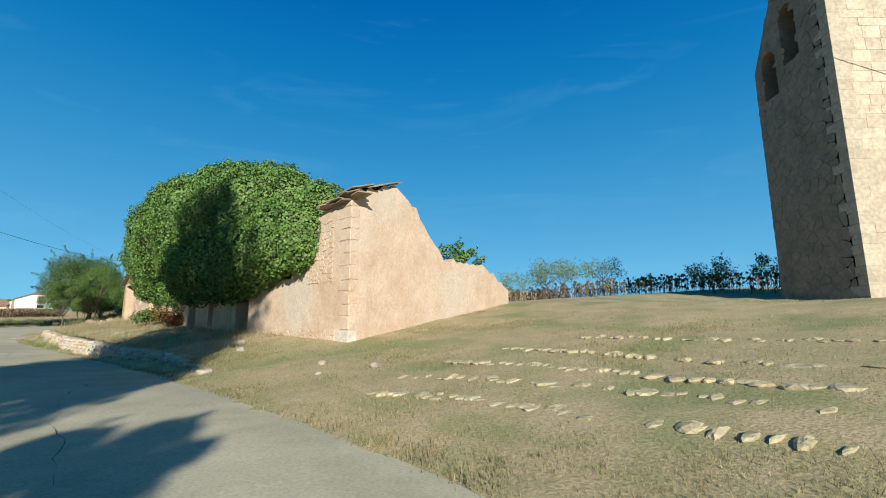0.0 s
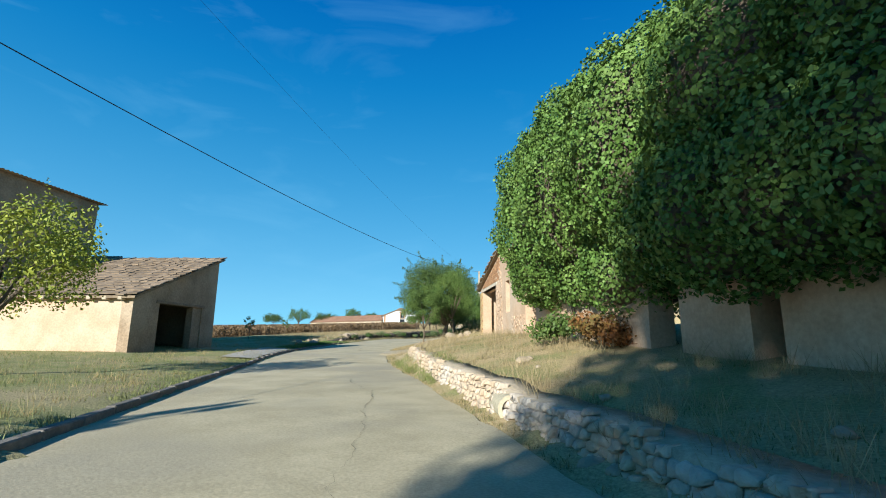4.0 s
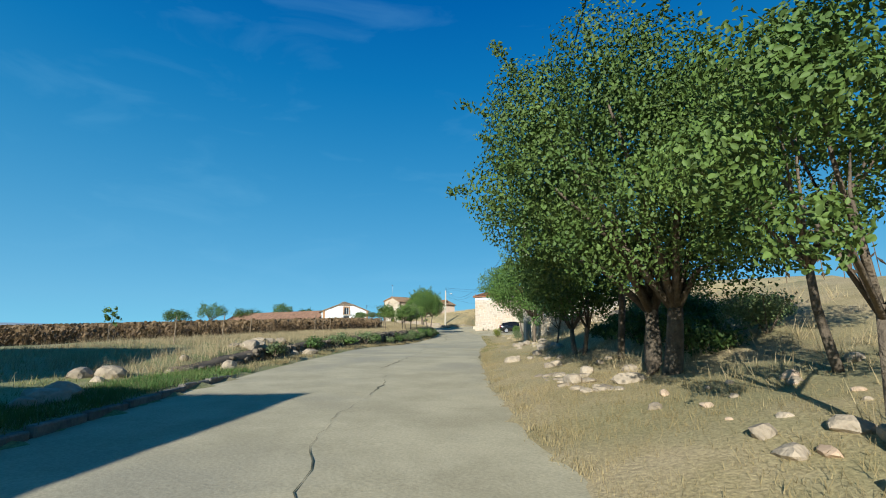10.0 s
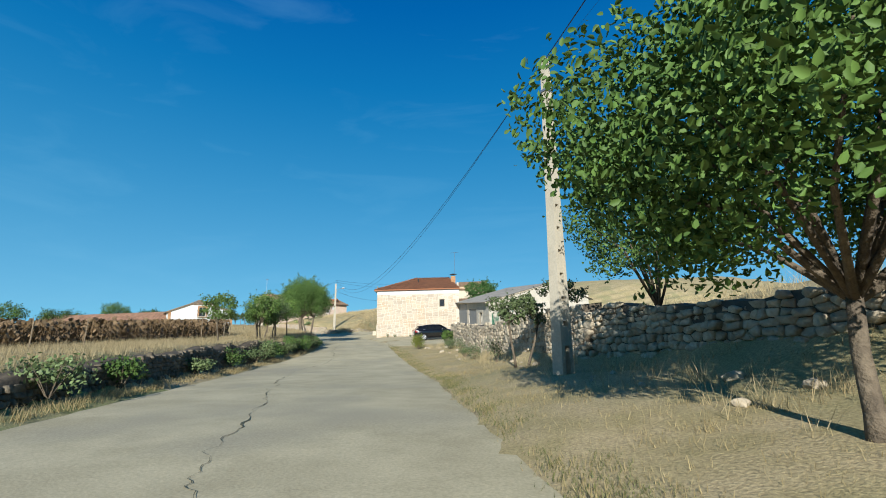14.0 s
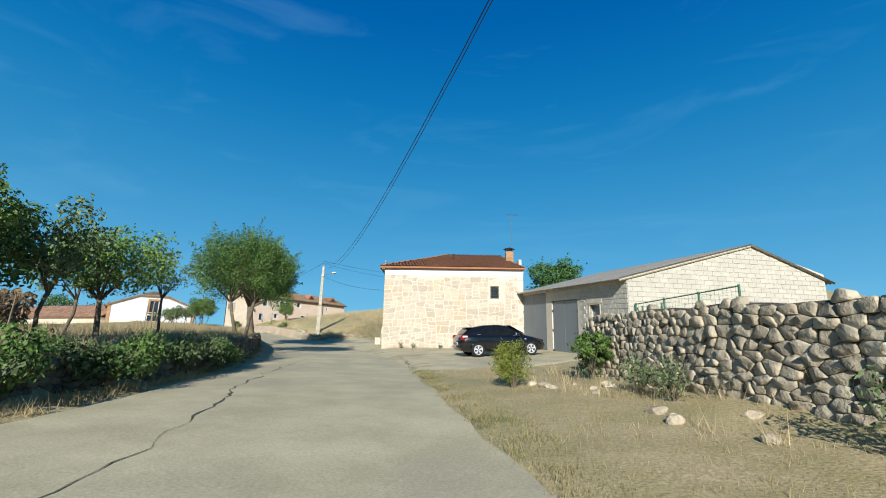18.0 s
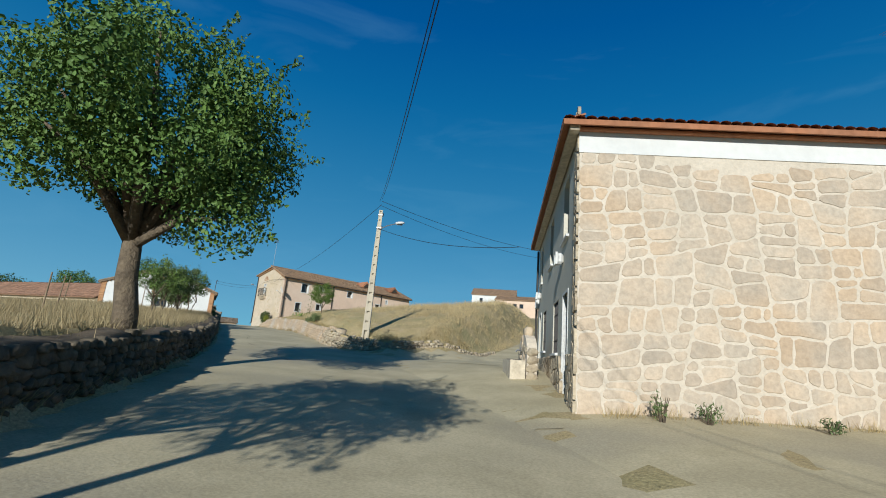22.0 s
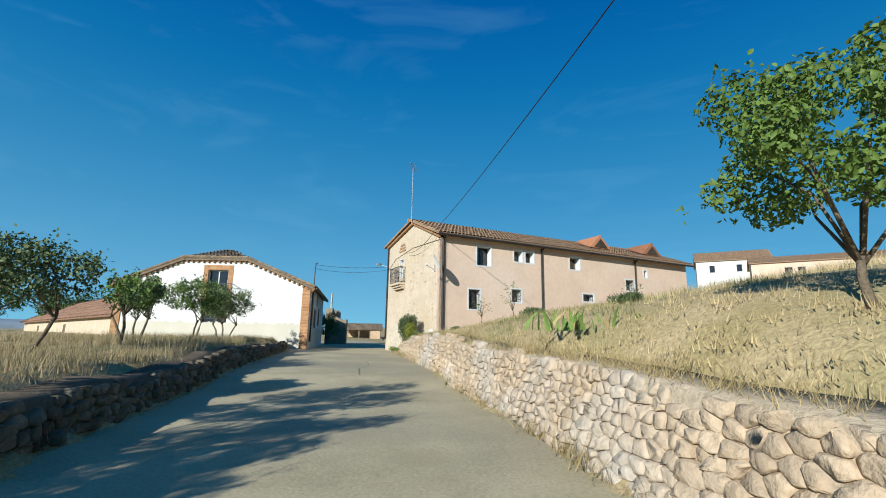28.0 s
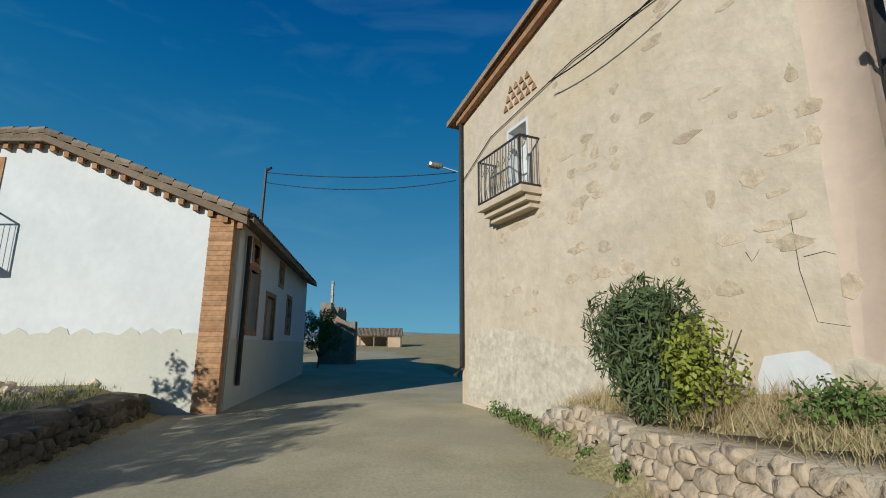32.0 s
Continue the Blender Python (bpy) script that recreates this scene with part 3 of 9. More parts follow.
# ---- ground and roads ----
def build_ground():
    def spread(a, b, step):
        fine = np.arange(a, b + step / 2, step)
        grow = step * 1.35 ** np.arange(1, 30)
        out = np.cumsum(grow)
        out = out[out < 4200]
        return np.r_[a - out[::-1], fine, b + out]
    xs, ys = spread(-122, 22, 0.55), spread(-8, 150, 0.55)
    gx, gy = np.meshgrid(xs, ys)
    z = land(gx.ravel(), gy.ravel())
    s, d = along_road(gx.ravel(), gy.ravel())
    inside = (d > -np.interp(s, *LEFT_EDGE) - 0.2) & (d < np.interp(s, *RIGHT_EDGE) + 0.1)
    rough = np.array([noise.noise(Vector((x * 0.45, y * 0.45, 0))) + 0.5 * noise.noise(Vector((x * 1.3, y * 1.3, 5))) for x, y in zip(gx.ravel(), gy.ravel())])
    z = np.where(inside, z - 0.09, z + 0.05 * rough)
    nx, ny = len(xs), len(ys)
    i = (np.arange(ny - 1)[:, None] * nx + np.arange(nx - 1)[None]).ravel()
    me = raw("ground", np.stack([gx.ravel(), gy.ravel(), z], 1), np.stack([i, i + 1, i + nx + 1, i + nx], 1))
    g = put("ground", me, SOIL, None, smooth=True)
    # the churchyard's lawn
    me.materials.append(LAWN)
    fx, fy = (gx[:-1, :-1] + 0.2).ravel(), (gy[:-1, :-1] + 0.2).ravel()
    fd = d.reshape(gx.shape)[:-1, :-1].ravel()
    lawn = (fx > -22) & (fx < 21) & (fy > -8) & (fy < 34) & (fd > 0)
    me.materials.append(VERGE)
    fs = s.reshape(gx.shape)[:-1, :-1].ravel()
    wave = np.array([noise.noise(Vector((x * 0.3, y * 0.3, 4))) for x, y in zip(fx, fy)]) if len(fx) else fx
    green = (fd < -2.5) & (fd > -24 + 8 * wave) & (fs < 78 + 8 * wave) & (fs > -18)
    me.polygons.foreach_set("material_index", (lawn + 2 * green).astype(np.int32))
    return tagged(g, "dry sun-bleached ground with patches of green grass", "ground", "", "structure")


def strip(name, s0, s1, left, right, lift, material, label, category, step=0.5, cross=10, kind="structure"):
    ss = np.arange(s0, s1 + step / 2, step)
    v, f = [], []
    for s in ss:
        a, b = -left(s), right(s)
        for k in range(cross + 1):
            d = a + (b - a) * k / cross
            x, y = on_road(s, d)
            v.append((x, y, float(road_z(s)) + lift - 0.02 * (2 * k / cross - 1) ** 2 + 0.008 * noise.noise(Vector((x, y, 0)))))
    n = cross + 1
    for i in range(len(ss) - 1):
        for k in range(cross):
            f.append((i * n + k, i * n + k + 1, (i + 1) * n + k + 1, (i + 1) * n + k))
    return tagged(put(name, raw(name, v, f), material, None, smooth=True), label, category, "", kind)


build_ground()
wob = lambda s, q: 0.13 * noise.noise(Vector((s * 0.5, q, 0))) + 0.08 * noise.noise(Vector((s * 1.7, q, 3)))
strip("road", -14, 224, lambda s: np.interp(s, *LEFT_EDGE) + wob(s, 1), lambda s: np.interp(s, *RIGHT_EDGE) + wob(s, 7), 0.0, ROADM, "pale worn concrete village road with cracks", "road")


def build_side_road():
    v, f, n = [], [], 9
    ys = np.arange(109, 200, 1.0)
    for y in ys:
        x, z = side_road_at(y)
        for k in range(n):
            d = -2.2 + 4.4 * k / (n - 1) + 0.15 * noise.noise(Vector((y * 0.4, k, 2)))
            v.append((x + d, y, max(float(z), ground(x + d, y)) + 0.03))
    for i in range(len(ys) - 1):
        for k in range(n - 1):
            f.append((i * n + k, i * n + k + 1, (i + 1) * n + k + 1, (i + 1) * n + k))
    tagged(put("side_road", raw("side_road", v, f), ROADM, None, smooth=True), "pale concrete side street climbing the hill", "road", "", "structure")


def build_apron():
    """The concrete forecourt before the garage and the stone house, out to the fork."""
    v, f = [], []
    us, ws = np.arange(104.2, 119.1, 0.6), np.linspace(0, 1, 14)
    for s in us:
        lo = float(np.interp(s, *RIGHT_EDGE)) - 0.15
        hi = float(np.interp(s, [104, 106, 110, 116, 119.2], [5.5, 11.2, 13.5, 15.5, 12.0]))
        for j, w in enumerate(ws):
            x, y = on_road(s, lo + (hi - lo) * w)
            # the rim dips into the ground
            v.append((x, y, ground(x, y) + (-0.06 if j in (0, len(ws) - 1) or s < 104.5 else 0.025)))
    n = len(ws)
    for i in range(len(us) - 1):
        for k in range(n - 1):
            f.append((i * n + k, i * n + k + 1, (i + 1) * n + k + 1, (i + 1) * n + k))
    # the fork itself, up to the island's wall
    xs, ys = np.arange(-73.0, -56.0, 0.4), np.arange(98.0, 119.0, 0.4)
    gx, gy = np.meshgrid(xs, ys)
    sel = paved(gx.ravel(), gy.ravel()).reshape(gx.shape)
    fs, fd = along_road(gx.ravel(), gy.ravel())
    z = land(gx.ravel(), gy.ravel()) - 0.05 + 0.072 * np.clip((fd - np.interp(fs, *RIGHT_EDGE) + 0.2) / 0.6, 0, 1)
    base, nx = len(v), len(xs)
    v += list(zip(gx.ravel(), gy.ravel(), z))
    for i in range(len(ys) - 1):
        for k in range(nx - 1):
            if sel[i, k] and sel[i + 1, k] and sel[i, k + 1] and sel[i + 1, k + 1]:
                f.append((base + i * nx + k, base + i * nx + k + 1, base + (i + 1) * nx + k + 1, base + (i + 1) * nx + k))
    tagged(put("forecourt", raw("forecourt", v, f), ROADM, None, smooth=True), "grey concrete forecourt before the garage", "pavement", "", "structure")


def on_drive(x, y):
    """Where the beaten track from the road to the barn lies, grown for a wavering edge."""
    s, d = along_road(x, y)
    w = np.sin(np.asarray(x) * 2.1) * 0.12 + np.sin(np.asarray(y) * 3.3) * 0.1
    return (d > np.interp(s, *RIGHT_EDGE) - 0.3) & (d < 9.5) & (s > 41.4 - 0.10 * d + w) & (s < 45.2 + 0.05 * d + w)


def build_drive():
    us, ws = np.arange(40.2, 46.4, 0.2), np.arange(1.4, 9.6, 0.25)
    v, f = [], []
    for u in us:
        for w in ws:
            x, y = on_road(u, w)
            z = ground(x, y)
            inside = bool(on_drive(x, y)[0])
            v.append((x, y, z + (0.03 if inside else -0.06) + 0.012 * noise.noise(Vector((x * 2, y * 2, 0)))))
    n = len(ws)
    for i in range(len(us) - 1):
        for k in range(n - 1):
            f.append((i * n + k, (i + 1) * n + k, (i + 1) * n + k + 1, i * n + k + 1))
    tagged(put("track", raw("track", v, f), TRACK, None, smooth=True), "beaten pale earth track from the road to the barn", "track", "", "structure")


TRACK = mat("beaten_earth", (0.56, 0.455, 0.285), (0.48, 0.39, 0.235), size=0.9, fine=26, bump=0.25, grain=0.3, third=(0.50, 0.43, 0.30))
build_side_road()
build_apron()
build_drive()


# ---- houses ----
def rot(deg, x=0.0, y=0.0, z=0.0):
    return Matrix.Translation((x, y, z)) @ Matrix.Rotation(radians(deg), 4, "Z")


def lean(x_of_y=0.0, z_of_x=0.0):
    """A wall that is not quite square or level."""
    m = Matrix.Identity(4)
    m[0][1], m[2][0] = x_of_y, z_of_x
    return m


def set_in(name, bm, material, parent, m=None, label="", smooth=False, kind=""):
    if m is not None:
        bm.transform(m)
    return part(name, bm, material, parent, label, smooth, kind)


def frame_of(u0, u1, z0, z1, wide, y0, y1):
    bm = bmesh.new()
    for b in ((u0, u0 + wide, z0, z1), (u1 - wide, u1, z0, z1), (u0 + wide, u1 - wide, z0, z0 + wide), (u0 + wide, u1 - wide, z1 - wide, z1)):
        box(bm, b[0], b[1], y0, y1, b[2], b[3])
    return bm


def window(house, m, u0, u1, z0, z1, depth=0.22, frame_m=WOOD, bars=0, sill=None, middle=True, surround=None, wide=0.07, name="window", pane_m=GLASS):
    w = set_in(name, frame_of(u0, u1, z0, z1, wide, depth, depth + 0.06), frame_m, house, m)
    set_in("pane", boxed(u0 + wide, u1 - wide, depth + 0.025, depth + 0.035, z0 + wide, z1 - wide), pane_m, w, m)
    if middle:
        set_in("mullion", boxed((u0 + u1) / 2 - 0.03, (u0 + u1) / 2 + 0.03, depth - 0.004, depth + 0.05, z0 + wide, z1 - wide), frame_m, w, m)
    for k in range(bars):
        u = u0 + (u1 - u0) * (k + 0.5) / bars
        set_in("bar", tubed([(u, 0.03, z0), (u, 0.03, z1)], 0.011, 5), DARKM, w, m, "black iron bar")
    if bars:
        for q in (0.25, 0.75):
            z = z0 + (z1 - z0) * q
            set_in("crossbar", boxed(u0, u1, 0.02, 0.04, z - 0.012, z + 0.012), DARKM, w, m)
    if sill is not None:
        set_in("sill", boxed(u0 - 0.08, u1 + 0.08, -0.07, depth, z0 - 0.06, z0, 0.008), sill, w, m)
    if surround is not None:
        set_in("surround", frame_of(u0 - 0.12, u1 + 0.12, z0 - 0.12, z1 + 0.12, 0.12, -0.012, 0.1), surround, w, m)
    return w


def tiles(house, m, width, run, rise, material, pitch=0.21, row=0.38, name="roof", skirt=0.0, left_hip=0.0, right_hip=0.0):
    """A slope of barrel tiles: eave along x at y = 0, climbing to y = run; hips cut the sides in."""
    v, f = [], []
    n_rows = max(1, int(run / row))
    for k in range(n_rows):
        y0, y1 = run * k / n_rows, run * (k + 1) / n_rows + 0.05
        a, b = left_hip * k / n_rows, width - right_hip * k / n_rows
        cols = max(1, int((b - a) / pitch))
        for c in range(cols):
            xc = a + (c + 0.5) * pitch + random.uniform(-0.012, 0.012)
            lift = random.uniform(0, 0.012)
            base = len(v)
            for q in range(5):
                t = math.pi * q / 4
                for (y, wd, up) in ((y0, 0.115, 0.055), (y1, 0.095, 0.02)):
                    v.append((xc - wd * math.cos(t), y, rise * y / run + 0.075 * math.sin(t) + up + lift))
            for q in range(4):
                f.append((base + 2 * q, base + 2 * q + 1, base + 2 * q + 3, base + 2 * q + 2))
    me = raw("tiles", v, f)
    me.transform(m)
    deck = bmesh.new()
    pts = [(0, 0, 0), (width, 0, 0), (width - right_hip, run, rise), (left_hip, run, rise)]
    lo = [deck.verts.new((x, y, z - 0.06)) for x, y, z in pts]
    hi = [deck.verts.new((x, y, z + 0.05)) for x, y, z in pts]
    deck.faces.new(lo[::-1])
    deck.faces.new(hi)
    for i in range(4):
        j = (i + 1) % 4
        deck.faces.new((lo[i], lo[j], hi[j], hi[i]))
    r = set_in(name, deck, material, house, m)
    put("tiles", me, material, r, "", True, "stuff")
    return r


def cells(width, height, n, seed, holes=(), stretch=1.3, gap=0.03, z0=0.0):
    """Random flat stones that fill a wall: each a rounded polygon (list of x, z)."""
    rnd = random.Random(seed)
    pts = []
    tries = 0
    want = math.sqrt(width * height / n)
    while len(pts) < n and tries < 60000:
        tries += 1
        p = (rnd.uniform(0, width), rnd.uniform(z0, z0 + height))
        r = want * rnd.uniform(0.55, 0.95)
        if all(math.hypot((p[0] - q[0]) / stretch ** 0.5, (p[1] - q[1]) * stretch ** 0.5) > r for q in pts):
            pts.append(p)
    out = []
    for i, p in enumerate(pts):
        poly = [(0, z0), (width, z0), (width, z0 + height), (0, z0 + height)]
        near = sorted((q for j, q in enumerate(pts) if j != i), key=lambda q: (q[0] - p[0]) ** 2 + stretch ** 2 * (q[1] - p[1]) ** 2)[:16]
        for q in near:
            nx, nz = q[0] - p[0], (q[1] - p[1]) * stretch ** 2
            c = nx * (p[0] + q[0]) / 2 + nz * (p[1] + q[1]) / 2 - gap * math.hypot(nx, nz) * 0.5
            cut = []
            for a, b in zip(poly, poly[1:] + poly[:1]):
                da, db = nx * a[0] + nz * a[1] - c, nx * b[0] + nz * b[1] - c
                if da <= 0:
                    cut.append(a)
                if da * db < 0:
                    t = da / (da - db)
                    cut.append((a[0] + (b[0] - a[0]) * t, a[1] + (b[1] - a[1]) * t))
            poly = cut
            if len(poly) < 3:
                break
        if len(poly) < 3:
            continue
        cx, cz = sum(q[0] for q in poly) / len(poly), sum(q[1] for q in poly) / len(poly)
        if any(h[0] - 0.05 < cx < h[1] + 0.05 and h[2] - 0.05 < cz < h[3] + 0.05 for h in holes):
            continue
        # soften the corners and waver the sides
        soft = []
        for a, b in zip(poly, poly[1:] + poly[:1]):
            ln = math.hypot(b[0] - a[0], b[1] - a[1])
            if ln < 0.02:
                continue
            for t in (0.16, 0.5, 0.84) if ln > 0.25 else (0.25, 0.75):
                w = rnd.uniform(-0.014, 0.014)
                soft.append((a[0] + (b[0] - a[0]) * t + w, a[1] + (b[1] - a[1]) * t + rnd.uniform(-0.014, 0.014)))
        if len(soft) >= 4:
            out.append(soft)
    return out


def flag(bm, poly, proud, rnd):
    """One stone: its face stands proud of the mortar, with a chamfer."""
    cx, cz = sum(p[0] for p in poly) / len(poly), sum(p[1] for p in poly) / len(poly)
    tilt = rnd.uniform(-0.012, 0.012), rnd.uniform(-0.012, 0.012)
    edge = [bm.verts.new((x, 0.02, z)) for x, z in poly]
    mid = [bm.verts.new((x, -proud * 0.45, z)) for x, z in poly]
    top = [bm.verts.new((cx + (x - cx) * 0.95, -proud + (x - cx) * tilt[0] + (z - cz) * tilt[1], cz + (z - cz) * 0.95)) for x, z in poly]
    n = len(poly)
    for i in range(n):
        j = (i + 1) % n
        bm.faces.new((edge[i], edge[j], mid[j], mid[i]))
        bm.faces.new((mid[i], mid[j], top[j], top[i]))
    bm.faces.new(top)


def split_stones(width, height, size, seed, z0=0.0, gap=0.034):
    """Rubble that fills a wall: the face is broken again and again, each break a little askew, and the corners worn."""
    r = random.Random(seed)
    area = lambda q: abs(sum(a[0] * b[1] - b[0] * a[1] for a, b in zip(q, q[1:] + q[:1]))) / 2
    todo, out = [[(0, z0), (width, z0), (width, z0 + height), (0, z0 + height)]], []
    while todo:
        q = todo.pop()
        if area(q) < size * r.choice((0.7, 1.1, 1.5, 2.2)):
            out.append(q)
            continue
        xs, zs = [p[0] for p in q], [p[1] for p in q]
        w, h = max(xs) - min(xs), (max(zs) - min(zs)) * 1.35
        upright = w > h * r.uniform(0.8, 1.2)
        a = (0.0 if upright else math.pi / 2) + r.gauss(0, 0.13)
        nx, nz = math.cos(a), math.sin(a)
        k = r.uniform(0.34, 0.66)
        px, pz = min(xs) + (max(xs) - min(xs)) * (k if upright else 0.5), min(zs) + (max(zs) - min(zs)) * (0.5 if upright else k)
        for sg in (1, -1):
            cut = []
            for p0, p1 in zip(q, q[1:] + q[:1]):
                d0, d1 = sg * ((p0[0] - px) * nx + (p0[1] - pz) * nz), sg * ((p1[0] - px) * nx + (p1[1] - pz) * nz)
                if d0 <= 0:
                    cut.append(p0)
                if d0 * d1 < 0:
                    f = d0 / (d0 - d1)
                    cut.append((p0[0] + (p1[0] - p0[0]) * f, p0[1] + (p1[1] - p0[1]) * f))
            if len(cut) >= 3:
                todo.append(cut)
    done = []
    for q in out:
        if len(q) < 3 or area(q) < 0.02:
            continue
        cx, cz = sum(p[0] for p in q) / len(q), sum(p[1] for p in q) / len(q)
        soft = []
        for p0, p1 in zip(q, q[1:] + q[:1]):
            ln = math.hypot(p1[0] - p0[0], p1[1] - p0[1])
            if ln < 0.06:
                continue
            for t in (min(0.3, 0.06 / ln), 0.5, 1 - min(0.3, 0.06 / ln)) if ln > 0.2 else (0.3, 0.7):
                x, z = p0[0] + (p1[0] - p0[0]) * t, p0[1] + (p1[1] - p0[1]) * t
                d = math.hypot(x - cx, z - cz)
                g = 1 - gap * r.uniform(0.45, 1.1) / max(d, 0.08)
                wx, wz = 0.05 * noise.noise(Vector((x * 2.2, z * 2.2, 3))), 0.05 * noise.noise(Vector((x * 2.2, z * 2.2, 9)))
                soft.append((min(max(cx + (x - cx) * g + wx, 0.0), width), max(cz + (z - cz) * g + wz, z0)))
        if len(soft) >= 4:
            done.append(soft)
    return done


# the stone house at the fork
SH = thing("stone_house", (-60.95, 100.72, 3.6), 21.0, "stone house with pale pointed flagstones, rendered side and tile roof", "house")
SQ = lean(0.105, 0.05)
S_LEFT = SQ @ rot(-90, 0, 9.8)
W_, D_ = 9.45, 9.8
front_holes = [(7.15, 7.75, 3.15, 4.0)]
SR = lean(0.105, 0.026)   # the eave line, which falls away from the wall's own slope
set_in("front_wall", openwall(bmesh.new(), W_, lambda u: 5.35 - 0.024 * u, 0.5, front_holes, 2.0), MORTAR, SH, SQ, "pale lime mortar")
set_in("white_band", boxed(-0.012, W_ + 0.01, -0.018, 0.0, 4.88, 5.36), WHITE, SH, SR, "whitewashed band under the eaves")
window(SH, SQ, 7.15, 7.75, 3.15, 4.0, 0.14, WOOD, bars=4, middle=False)
for x0, x1, z0, z1 in ((6.95, 7.15, 2.85, 4.3), (7.75, 8.2, 2.9, 4.3), (7.15, 7.75, 2.75, 3.15), (7.15, 7.75, 4.0, 4.4)):
    set_in("plaster_patch", boxed(x0, x1, -0.03, 0.0, z0, z1, 0.008), LIME, SH, SQ)
side = lambda v0, v1, z0, z1: (D_ - v1, D_ - v0, z0 - 3.6, z1 - 3.6)
side_ups = [side(1.35, 2.25, 7.2, 8.6), side(4.6, 5.46, 7.22, 8.6), side(8.0, 8.68, 7.25, 8.55)]
side_lows = [side(2.95, 4.05, 4.72, 6.0), side(6.17, 7.2, 4.85, 6.1)]
side_doors = [side(1.25, 2.05, 3.7, 5.95), side(8.07, 8.8, 4.4, 6.15)]
set_in("side_wall", openwall(bmesh.new(), D_ - 0.5, 5.35, 0.45, side_ups + side_lows + side_doors, 2.0), GREYR, SH, S_LEFT, "smooth grey-beige render")
for h in side_ups:
    window(SH, S_LEFT, *h, 0.3, DARKM, sill=WHITE, wide=0.05)
for h in side_lows:
    window(SH, S_LEFT, *h, 0.3, WHITE, bars=11, sill=WHITE, wide=0.05)
for h in side_doors:
    dr = set_in("door", boxed(h[0], h[1], 0.28, 0.33, h[2], h[3]), DARKM, SH, S_LEFT, "dark metal entrance door")
    set_in("door_frame", frame_of(h[0] - 0.06, h[1] + 0.06, h[2] - 0.06, h[3] + 0.06, 0.06, -0.012, 0.28), WHITE, dr, S_LEFT)
set_in("back_wall", boxed(0.45, W_, D_ - 0.3, D_, -0.6, 5.1), GREYR, SH, SQ)
set_in("far_wall", boxed(W_ - 0.3, W_, 0.5, D_ - 0.3, -0.6, 5.1), MORTAR, SH, SQ)
set_in("floor_inside", boxed(0.45, W_ - 0.3, 0.5, D_ - 0.3, 2.55, 2.65), DIM, SH, SQ)
for v, z, r in ((2.25, 6.85, 0.13), (8.5, 6.85, 0.12)):
    u = D_ - v
    lamp = set_in("wall_lamp", boxed(u - r * 0.8, u + r * 0.8, -0.16, 0.0, z - 3.6 - r, z - 3.6 + r, 0.05), PVC, SH, S_LEFT, "white oval bulkhead lamp")
    set_in("lamp_cage", frame_of(u - r, u + r, z - 3.6 - r * 1.1, z - 3.6 + r * 1.1, 0.02, -0.19, -0.14), WHITE, lamp, S_LEFT)
set_in("meter_box", boxed(0.15, 0.5, -0.14, 0.0, 2.9, 3.4, 0.02), PVC, SH, S_LEFT, "white electricity meter box")
set_in("drainpipe", tubed([(0.04, -0.06, 5.2), (0.04, -0.06, 0.3)], 0.045), DARKM, SH, S_LEFT)
# rubble plinth along the side
rnd = random.Random(5)
for i, poly in enumerate(cells(D_, 1.05, 110, 12, [(h[0], h[1], h[2], h[3]) for h in side_doors], 1.2, 0.03, 0.0)):
    bm = bmesh.new()
    flag(bm, poly, 0.05, rnd)
    set_in("plinth_stone", bm, STONE, SH, S_LEFT)
for i, poly in enumerate(cells(0.42, 5.0, 36, 18, (), 1.0, 0.04, 0.9)):
    bm = bmesh.new()
    flag(bm, [(D_ - p[0], p[1]) for p in poly][::-1], 0.04, rnd)
    set_in("corner_stone", bm, STONE, SH, S_LEFT)
strips = []
for poly in split_stones(W_, 5.0, 0.165, 27, -0.1):
    cx, cz = sum(q[0] for q in poly) / len(poly), sum(q[1] for q in poly) / len(poly)
    if max(z + 0.024 * x for x, z in poly) < 4.92 and not (6.95 < cx < 8.1 and 2.8 < cz < 4.35):
        strips.append(poly)
strips.sort(key=lambda q: q[0][0])
for poly in strips[:298]:
    bm = bmesh.new()
    flag(bm, poly, rnd.uniform(0.006, 0.013), rnd)
    set_in("flagstone", bm, FLAG, SH, SQ)
tiles(SH, SR @ Matrix.Translation((-0.35, -0.3, 5.38)), W_ + 0.5, 5.2, 1.95, TILE, left_hip=4.6, right_hip=1.2, name="front_roof")
tiles(SH, SR @ rot(-90, -0.35, D_ + 0.3, 5.38), D_ + 0.6, 4.6, 1.95, TILE, left_hip=5.2, right_hip=5.2, name="side_roof")
tiles(SH, SR @ rot(180, W_ + 0.15, D_ + 0.3, 5.38), W_ + 0.5, 5.2, 1.95, TILE, left_hip=1.2, right_hip=4.6, name="back_roof")
set_in("roof_end", boxed(W_ - 0.2, W_, 0.6, D_ - 0.6, 5.1, 6.2), MORTAR, SH, SR)
set_in("cornice", boxed(-0.2, W_ + 0.1, -0.14, -0.02, 5.3, 5.37, 0.02), TILE, SH, SR)
set_in("side_cornice", boxed(-0.1, D_ + 0.2, -0.22, -0.02, 5.26, 5.38, 0.02), LIME, SH, S_LEFT)
ch = set_in("chimney", boxed(8.6, 9.15, 2.5, 3.05, 5.9, 7.0), BRICK, SH, SQ, "brick chimney with a black metal cap")
for k in range(12):
    set_in("brick_course", boxed(8.585, 9.165, 2.485, 3.065, 5.95 + 0.088 * k, 6.01 + 0.088 * k, 0.006), BRICK, ch, SQ)
